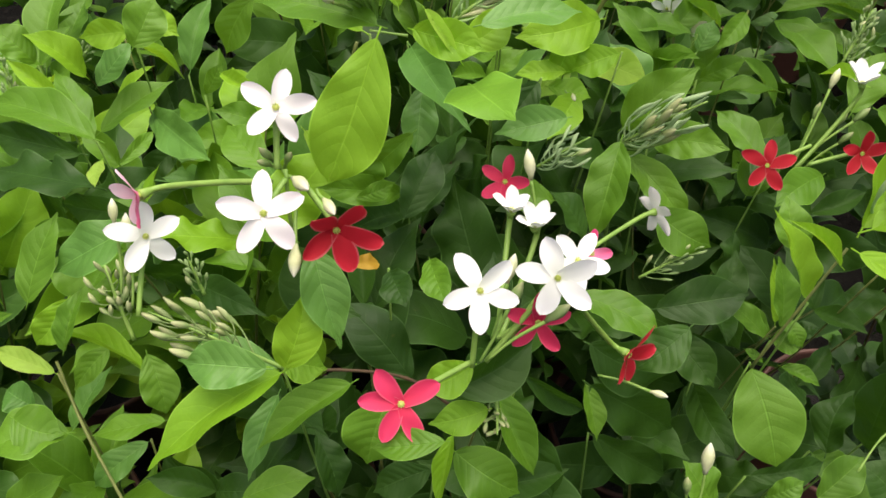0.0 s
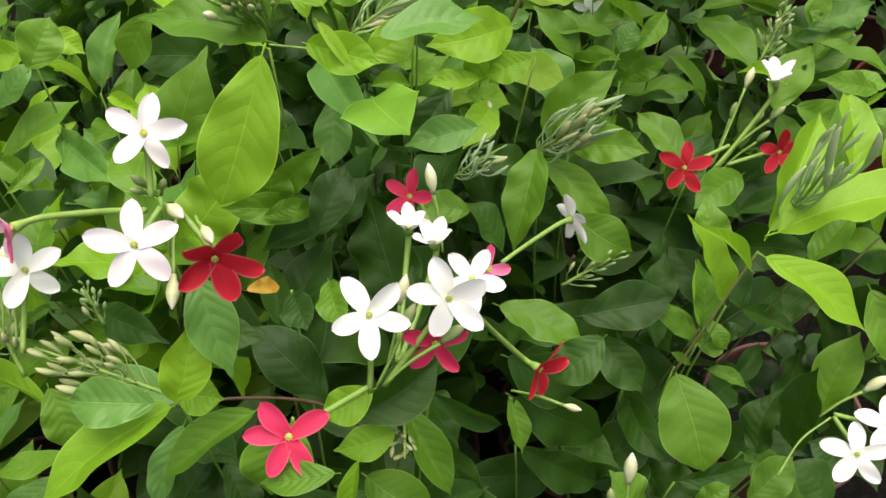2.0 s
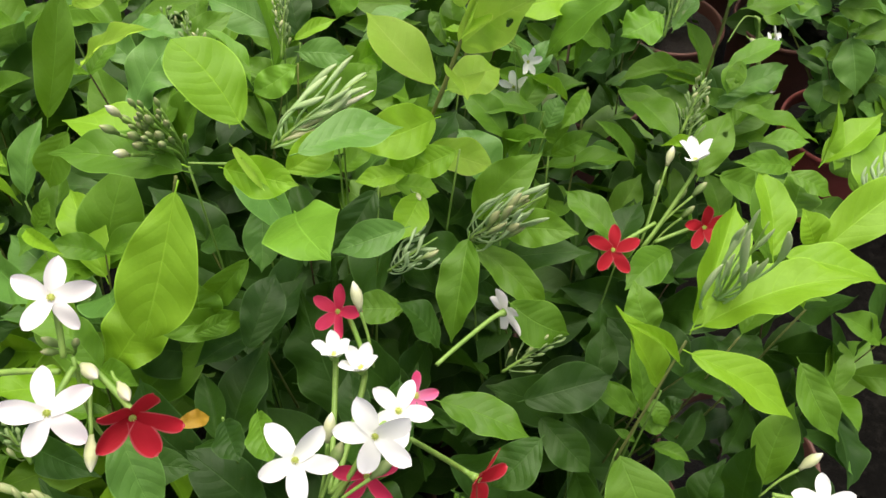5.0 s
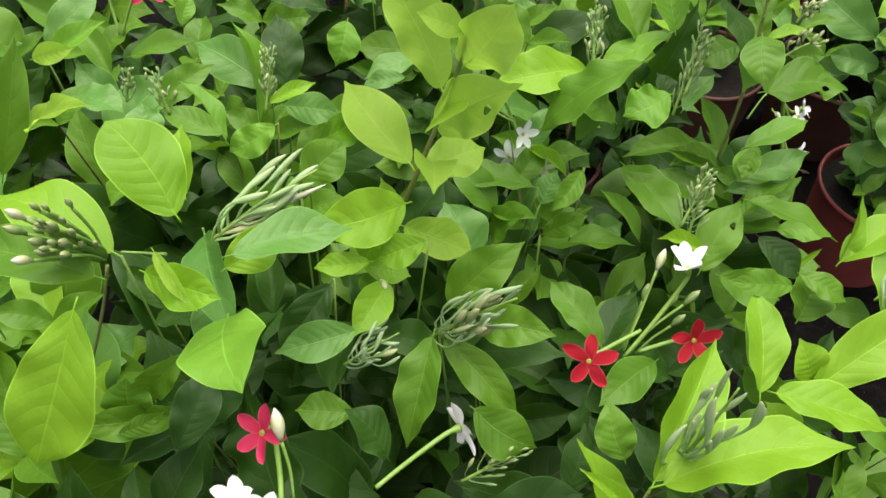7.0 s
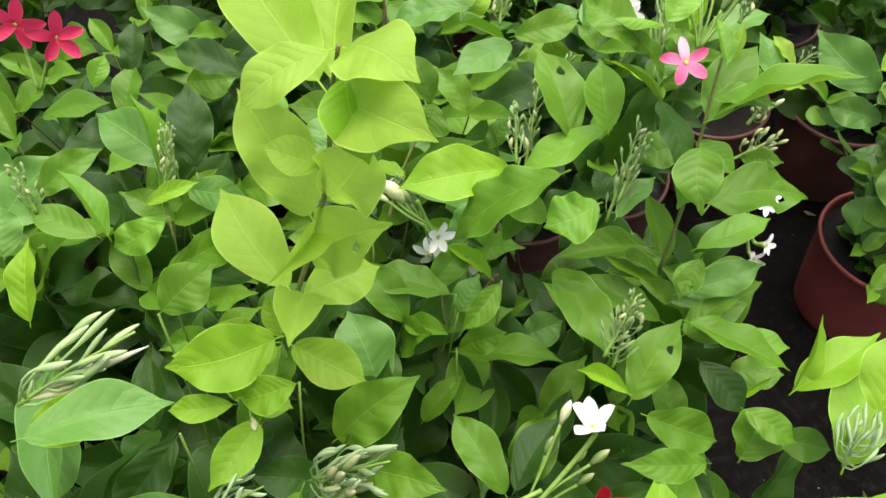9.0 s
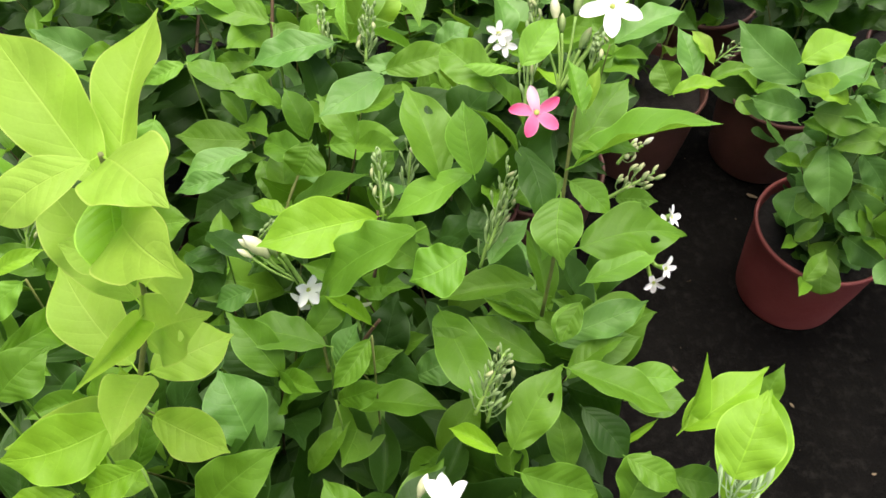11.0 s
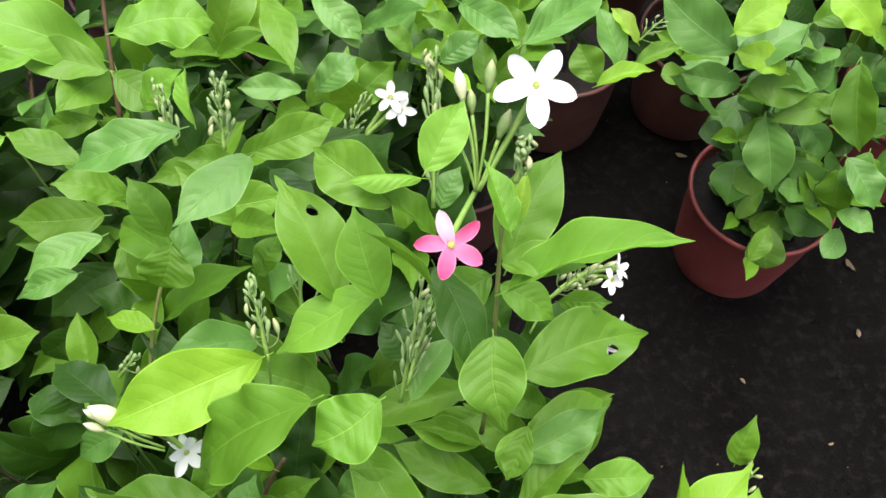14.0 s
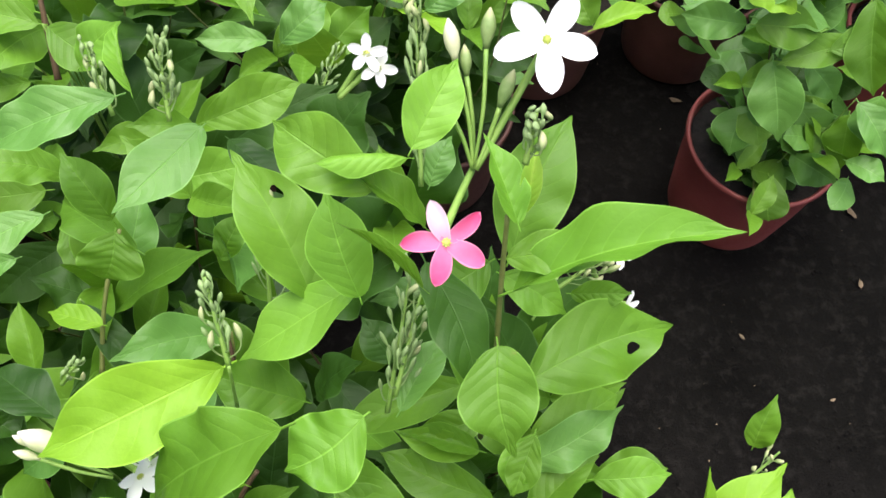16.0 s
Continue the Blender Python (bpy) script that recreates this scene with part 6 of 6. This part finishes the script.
leaf("q", (0.4752, 0.5133, 0.6351), (0.5384, 0.5478, 0.6568), 0.0370, (-0.35, 0.06, 0.93), "b", "f", 5)
leaf("q", (0.4536, 0.4357, 0.7608), (0.4766, 0.4758, 0.7796), 0.0391, (-0.30, -0.26, 0.92), "b", "f", 4)
leaf("q", (0.5895, 0.5791, 0.5116), (0.6065, 0.6050, 0.5415), 0.0260, (-0.48, -0.51, 0.71), "m", "h", 10)
leaf("i", (-0.0874, 0.8070, 0.6486), (-0.0781, 0.8314, 0.6658), 0.0211, (0.38, -0.63, 0.68), "n", "f", 10)
leaf("i", (-0.0944, 0.9039, 0.5773), (-0.0918, 0.9491, 0.6120), 0.0290, (0.12, -0.61, 0.78), "d", "f", 0)
leaf("i", (-0.0104, 0.8277, 0.6370), (0.0365, 0.8309, 0.6407), 0.0376, (0.00, -0.78, 0.63), "m", "f", 0)
leaf("k", (0.3019, 1.0167, 0.5335), (0.2469, 1.0418, 0.5429), 0.0301, (0.01, -0.33, 0.95), "n", "h", 7)
leaf("k", (0.3047, 0.9951, 0.5239), (0.2460, 0.9977, 0.5359), 0.0295, (0.17, -0.35, 0.92), "g", "f", 2)

# leaves beside the earth path and between the flower clusters
leaf("q", (0.4264, 0.5029, 0.6362), (0.4561, 0.5171, 0.6482), 0.0063, (-0.02, -0.40, 0.92), "b", "v", 3)
leaf("q", (0.4289, 0.4899, 0.6510), (0.4637, 0.4714, 0.6380), 0.0225, (-0.02, -0.40, 0.92), "m", "f", 6)
leaf("f", (0.3597, 0.4106, 0.7504), (0.3109, 0.4034, 0.7667), 0.0190, (-0.02, -0.40, 0.92), "m", "f", 1)
leaf("p", (0.3929, 0.5760, 0.6526), (0.4542, 0.5903, 0.6658), 0.0257, (-0.02, -0.40, 0.92), "g", "f", 5)
leaf("f", (0.2830, 0.4712, 0.5688), (0.3097, 0.5139, 0.6027), 0.0377, (-0.02, -0.40, 0.92), "m", "w", 7)
leaf("f", (0.1494, 0.4305, 0.6655), (0.2013, 0.3809, 0.6292), 0.0298, (-0.02, -0.40, 0.92), "m", "f", 8)
leaf("e", (-0.0020, 0.3839, 0.8304), (0.0201, 0.3587, 0.8117), 0.0118, (-0.02, -0.40, 0.92), "y", "h", 2)
bud("e", (-0.0342, 0.3930, 0.8169), (-0.0574, 0.3780, 0.8709), 0.0048, "cream")
bud("e", (-0.0352, 0.3934, 0.8149), (-0.0650, 0.3811, 0.8554), 0.0048, "lime")
bud("e", (-0.0341, 0.3909, 0.8148), (-0.0562, 0.3616, 0.8547), 0.0048, "cream")
bud("e", (-0.0331, 0.3918, 0.8156), (-0.0485, 0.3685, 0.8606), 0.0048, "lime")
bud("e", (-0.0329, 0.3915, 0.8148), (-0.0473, 0.3666, 0.8549), 0.0052, "lime")
bud("e", (-0.0313, 0.3916, 0.8156), (-0.0346, 0.3671, 0.8610), 0.0050, "lime")
bud("e", (-0.0339, 0.3938, 0.8154), (-0.0546, 0.3842, 0.8588), 0.0042, "lime")
bud("e", (-0.0318, 0.3922, 0.8166), (-0.0384, 0.3720, 0.8684), 0.0040, "lime")
bud("e", (-0.0305, 0.3918, 0.8164), (-0.0289, 0.3687, 0.8671), 0.0036, "lime")
bud("e", (-0.0328, 0.3933, 0.8151), (-0.0463, 0.3803, 0.8568), 0.0038, "lime")
bud("e", (-0.0310, 0.3907, 0.8156), (-0.0324, 0.3601, 0.8603), 0.0042, "lime")
bud("e", (-0.0335, 0.3921, 0.8230), (-0.0426, 0.3814, 0.8703), 0.0027, "lime")
bud("e", (-0.0332, 0.3895, 0.8197), (-0.0403, 0.3728, 0.8512), 0.0028, "lime")
bud("e", (-0.0311, 0.3888, 0.8265), (-0.0319, 0.3721, 0.8718), 0.0028, "lime")
bud("e", (-0.0282, 0.3884, 0.8223), (-0.0224, 0.3729, 0.8530), 0.0028, "lime")
bud("e", (-0.0323, 0.3930, 0.8151), (-0.0426, 0.3776, 0.8568), 0.0035, "lime")
bud("e", (-0.0337, 0.3925, 0.8165), (-0.0497, 0.3776, 0.8580), 0.0028, "lime")
bud("e", (-0.0319, 0.3948, 0.8184), (-0.0371, 0.3925, 0.8619), 0.0031, "lime")
bud("e", (-0.0332, 0.3898, 0.8184), (-0.0426, 0.3685, 0.8552), 0.0034, "lime")
bud("e", (-0.0317, 0.3914, 0.8212), (-0.0349, 0.3785, 0.8626), 0.0028, "lime")
bud("e", (-0.0331, 0.3862, 0.8234), (-0.0398, 0.3596, 0.8657), 0.0032, "lime")
bud("e", (-0.0340, 0.3894, 0.8239), (-0.0421, 0.3742, 0.8626), 0.0036, "lime")
bud("e", (-0.0347, 0.3879, 0.8272), (-0.0435, 0.3712, 0.8689), 0.0029, "lime")
bud("e", (-0.0319, 0.3915, 0.8158), (-0.0393, 0.3665, 0.8620), 0.0035, "lime")
bud("e", (-0.0332, 0.3928, 0.8189), (-0.0461, 0.3792, 0.8736), 0.0032, "lime")
bud("e", (-0.0328, 0.3911, 0.8200), (-0.0419, 0.3722, 0.8706), 0.0026, "lime")
bud("e", (-0.0308, 0.3912, 0.8171), (-0.0309, 0.3753, 0.8493), 0.0036, "lime")
# leaves along the front shoot and the broad-leaved creeper
leaf("f", (0.2569, 0.3097, 0.6264), (0.2700, 0.2921, 0.6148), 0.0145, (-0.06, -0.39, 0.92), "m", "w", 2)
leaf("f", (0.2622, 0.3194, 0.5853), (0.2300, 0.3451, 0.6009), 0.0180, (-0.06, -0.39, 0.92), "m", "f", 4)
leaf("f", (0.2524, 0.3099, 0.6203), (0.2506, 0.3476, 0.6480), 0.0154, (-0.06, -0.39, 0.92), "b", "v", 5)
leaf("f", (0.2547, 0.2987, 0.5805), (0.2398, 0.3077, 0.5856), 0.0076, (-0.06, -0.39, 0.92), "m", "f", 3)
leaf("p", (0.3996, 0.6448, 0.7498), (0.4265, 0.6239, 0.7374), 0.0223, (-0.04, -0.37, 0.93), "n", "f", 1)
leaf("p", (0.3984, 0.6579, 0.7367), (0.3620, 0.6476, 0.7267), 0.0298, (-0.04, -0.37, 0.93), "m", "f", 6)
leaf("p", (0.3876, 0.5992, 0.7776), (0.3711, 0.5755, 0.7598), 0.0261, (-0.04, -0.37, 0.93), "n", "v", 4)
leaf("p", (0.3947, 0.5740, 0.6675), (0.4559, 0.5898, 0.6833), 0.0257, (-0.04, -0.37, 0.93), "g", "w", 9)
leaf("p", (0.4088, 0.5756, 0.6141), (0.4620, 0.5908, 0.6288), 0.0286, (-0.04, -0.37, 0.93), "m", "f", 10)
leaf("p", (0.3869, 0.6012, 0.6744), (0.3435, 0.5935, 0.6656), 0.0231, (-0.04, -0.37, 0.93), "m", "f", 5)
spike("p", (0.4199, 0.6345, 0.7392), (0.4569, 0.6482, 0.7516), 0.0200, 14, "lime")
leaf("p", (0.4052, 0.5830, 0.6956), (0.3886, 0.5596, 0.6810), 0.0215, (-0.08, -0.30, 0.95), "n", "f", 3, True)
leaf("p", (0.3807, 0.5857, 0.6697), (0.3404, 0.6044, 0.6739), 0.0194, (-0.08, -0.30, 0.95), "m", "v", 7)
leaf("p", (0.4478, 0.5683, 0.6089), (0.4926, 0.5613, 0.6114), 0.0251, (-0.08, -0.30, 0.95), "n", "f", 6)
leaf("p", (0.3846, 0.5655, 0.6440), (0.3314, 0.5996, 0.6545), 0.0274, (-0.08, -0.30, 0.95), "m", "f", 9)
leaf("r", (0.9333, 0.8847, 0.2618), (0.8966, 0.8501, 0.2610), 0.0323, (-0.07, -0.33, 0.94), "g", "r", 3)
leaf("r", (0.9177, 0.8917, 0.2952), (0.9453, 0.8541, 0.3005), 0.0350, (-0.07, -0.33, 0.94), "g", "f", 0)
leaf("c", (0.2857, 0.2077, 0.5458), (0.3182, 0.2317, 0.5648), 0.0305, (-0.02, -0.39, 0.92), "m", "f", 2)
leaf("c", (0.3558, 0.2098, 0.5259), (0.3242, 0.2360, 0.5434), 0.0336, (-0.02, -0.39, 0.92), "d", "f", 3)
leaf("c", (0.2995, 0.2494, 0.5273), (0.3299, 0.2312, 0.5155), 0.0304, (-0.02, -0.39, 0.92), "m", "f", 4)
leaf("c", (0.3846, 0.2447, 0.5030), (0.3577, 0.2633, 0.5153), 0.0313, (-0.02, -0.39, 0.92), "d", "f", 5)
leaf("c", (0.3452, 0.2269, 0.4635), (0.3867, 0.2410, 0.4757), 0.0369, (-0.02, -0.39, 0.92), "m", "f", 6)
# shoots that stand up among the plants behind
stem("h", [(0.1782, 0.9828, 0.7143), (0.1734, 0.9537, 0.6870), (0.1704, 0.9215, 0.6581), (0.1685, 0.8945, 0.6325)], 0.0012, 0.0022, "brown")
leaf("h", (0.1639, 0.9336, 0.6569), (0.0800, 0.9491, 0.7045), 0.0483, (-0.07, -0.35, 0.94), "n", "w", 2)
leaf("h", (0.1698, 0.9119, 0.6680), (0.1009, 0.9318, 0.6719), 0.0368, (-0.07, -0.35, 0.94), "m", "f", 5)
leaf("h", (0.1818, 0.9231, 0.6929), (0.2518, 0.9364, 0.6779), 0.0460, (-0.07, -0.35, 0.94), "n", "w", 6)
leaf("h", (0.1749, 0.9091, 0.6669), (0.2090, 0.8816, 0.6537), 0.0322, (-0.07, -0.35, 0.94), "m", "f", 3)
leaf("h", (0.1731, 0.9602, 0.6993), (0.1216, 0.9869, 0.7097), 0.0276, (-0.07, -0.35, 0.94), "n", "f", 1)
leaf("h", (0.1764, 0.9636, 0.7018), (0.2170, 0.9721, 0.7124), 0.0276, (-0.07, -0.35, 0.94), "b", "f", 7)
stem("j", [(0.0664, 1.0619, 0.5711), (0.0637, 1.0313, 0.5513), (0.0603, 0.9936, 0.5269)], 0.0016, 0.0022, "brown")
stem("h", [(0.2124, 0.7497, 0.6706), (0.1979, 0.7296, 0.6489), (0.1878, 0.7117, 0.6291), (0.1797, 0.6913, 0.6080)], 0.0010, 0.0016, "olive")
stem("y", [(0.2226, 0.6113, 0.6447), (0.2237, 0.5988, 0.6304), (0.2270, 0.5809, 0.6129)], 0.0010, 0.0014, "olive")
stem("p", [(0.2668, 0.6058, 0.6446), (0.2560, 0.5986, 0.6321), (0.2468, 0.5876, 0.6174)], 0.0012, 0.0016, "brown")
stem("p", [(0.2691, 0.6623, 0.7033), (0.2685, 0.6450, 0.6859), (0.2644, 0.6279, 0.6683)], 0.0010, 0.0013, "brown")

# ---- the inner foliage of every plant ----
for ob in list(scene.objects):
    if ob.name.split(".")[0] == "leaf":
        heroes.append(tuple(ob.parent.location + ob.matrix_basis @ Vector((0, 0.5, 0))))


def twig(key, base, way):
    """The shoot that carries a leaf, from its stalk down into the plant."""
    thing, at, height, soil = plants[key]
    if base.z > height + 0.05 or base.z < soil + 0.06 or math.hypot(base.x - at.x, base.y - at.y) > (0.10 if key in ("s", "q", "r", "x") else 0.15):
        return
    flat = Vector((base.x - at.x, base.y - at.y, 0))
    foot = at + flat * 0.2
    foot.z = soil
    mid = base.lerp(foot, 0.45) + flat * 0.15 - way * 0.006
    stem(key, [foot, mid, base - way * 0.07], 0.0014, 0.0007, "green" if flat.length < 0.12 else "olive")


for key, (thing, at, height, soil) in list(plants.items()):
    for n, ob in enumerate(list(thing.children)):
        if ob.name.split(".")[0] == "leaf" and n % 3 == 0:
            m = ob.matrix_basis
            twig(key, at + m.translation, m.to_3x3() @ Vector((0, 1, 0)))
heroes_xy = np.array([(x, y) for x, y, z in heroes])
heroes_z = np.array([z for x, y, z in heroes])


def canopy(x, y, default):
    """The height of the leafy surface over a place."""
    d2 = ((heroes_xy - (x, y)) ** 2).sum(1)
    w = np.exp(-d2 / (2 * 0.035**2))
    return float((w * heroes_z).sum() + 0.05 * default) / float(w.sum() + 0.05)


ROUND = ("r", "x", "aa")
FRONT = ("b", "c", "e", "f")
# plants whose leaves skip the shade colour deep under the canopy
LIT = ("a", "b", "d", "i", "j", "k", "u", "v", "w", "z", "ab", "ac", "ad", "ae", "af", "ag", "ah", "ai")
for n, (key, (thing, at, height, soil)) in enumerate(list(plants.items())):
    r = random.Random(100 + n)
    bushy = key in ROUND
    stems = 15 if bushy else 11 if key == "p" else 8
    if key in ("s", "q"):
        stems = 2 if key == "s" else 3
    for s in range(stems):
        a = 2 * math.pi * (s + r.uniform(-0.3, 0.3)) / stems
        lean = r.uniform(0.05, 0.13) * (1.35 if bushy else 0.6 if key in ("p", "q") and math.cos(a) > 0.3 else 1.0)
        foot = at + Vector((0.02 * math.cos(a), 0.02 * math.sin(a), soil - 0.01))
        top = at + Vector((lean * math.cos(a), lean * math.sin(a), 0))
        top.z = min(canopy(top.x, top.y, height) - (0.09 if key in FRONT else 0.05), height + 0.05) * r.uniform(0.86, 1.0)
        mid = foot.lerp(top, 0.5) + Vector((math.cos(a), math.sin(a), 0)) * (-0.012)
        stem(key, [foot, mid, top], 0.0026, 0.0006, "olive" if r.random() < 0.85 else "brown")
        for side in (0, 1):
            b = a + 3.0 * side
            way = Vector((math.cos(b), math.sin(b), 0.5)).normalized() * r.uniform(0.042, 0.062)
            leaf(key, top, top + way, 0.55 * way.length, Vector((0, -0.3, 1)), "m" if key not in FRONT else "d", "v", side)
        line = smooth_line([foot, mid, top], 12)
        length = (top - foot).length
        step = 0.026 if bushy else 0.045 if key in FRONT else 0.040
        d, turn = length * (0.16 if not bushy else 0.06), r.uniform(0, 3)
        while d < length:
            q = line[min(int(d / length * (len(line) - 1)), len(line) - 1)]
            for side in (0, 1):
                b = turn + math.pi * side + r.uniform(-0.35, 0.35)
                pitch = r.uniform(-0.2, 1.0) if d < length * 0.85 else r.uniform(0.3, 1.1)
                way = Vector((math.cos(b) * math.cos(pitch), math.sin(b) * math.cos(pitch), math.sin(pitch)))
                long = r.uniform(0.068, 0.108) if not bushy else r.uniform(0.042, 0.064)
                base = q + way * long * 0.14
                tip = base + way * long + Vector((0, 0, -r.uniform(0.0, 0.012)))
                c = (base + tip) / 2
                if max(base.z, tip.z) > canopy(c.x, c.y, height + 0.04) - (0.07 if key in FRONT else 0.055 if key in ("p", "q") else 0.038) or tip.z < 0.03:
                    continue
                if key in ("p", "q") and (c.x - at.x > 0.10 or tip.x - at.x > 0.13):
                    continue
                if bushy and (c.z > height + 0.02 or (c.z < soil + 0.13 and math.hypot(c.x - at.x, c.y - at.y) > 0.07)):
                    continue
                # shade by colour: low leaves and all on front plants are mostly deep
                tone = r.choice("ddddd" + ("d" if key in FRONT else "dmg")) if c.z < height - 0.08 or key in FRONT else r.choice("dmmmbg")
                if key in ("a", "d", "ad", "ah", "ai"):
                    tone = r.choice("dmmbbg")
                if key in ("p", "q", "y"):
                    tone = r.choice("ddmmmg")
                # far below the canopy most leaves turn deep, shade put into their colour
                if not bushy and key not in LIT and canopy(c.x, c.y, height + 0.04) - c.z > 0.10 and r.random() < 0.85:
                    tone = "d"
                if bushy:
                    tone = r.choice("dmgg")
                face = Vector((r.uniform(-1.1, 1.1), r.uniform(-1.2, 0.4), 1))
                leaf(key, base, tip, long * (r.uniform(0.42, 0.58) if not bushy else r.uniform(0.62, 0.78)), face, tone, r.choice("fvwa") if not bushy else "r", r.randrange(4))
            turn += math.pi / 2 + r.uniform(-0.2, 0.2)
            d += step * r.uniform(0.8, 1.25)


# ---- dry scraps on the earth ----
def dry_leaf(x, y, turn, size):
    """A curled scrap of dead leaf lying on the ground."""
    me = blade("c", "dry", 1)
    ob = new("dry_leaf", me)
    ob.matrix_basis = pose(x, y, 0.002, 8, 12, turn) @ Matrix.Diagonal((size * 0.42, size, size * 0.5, 1))
    tagged(ob, "small curled dry brown leaf scrap on dark earth", "dry leaf", "dry leaf scraps")


for x, y, turn, size in ((0.918, 1.196, 70, 0.022), (1.106, 0.937, 20, 0.024), (1.066, 0.842, 160, 0.016), (0.955, 0.684, 100, 0.010), (0.70, 0.86, 40, 0.012), (0.86, 0.80, 200, 0.011)):
    dry_leaf(x, y, turn, size)
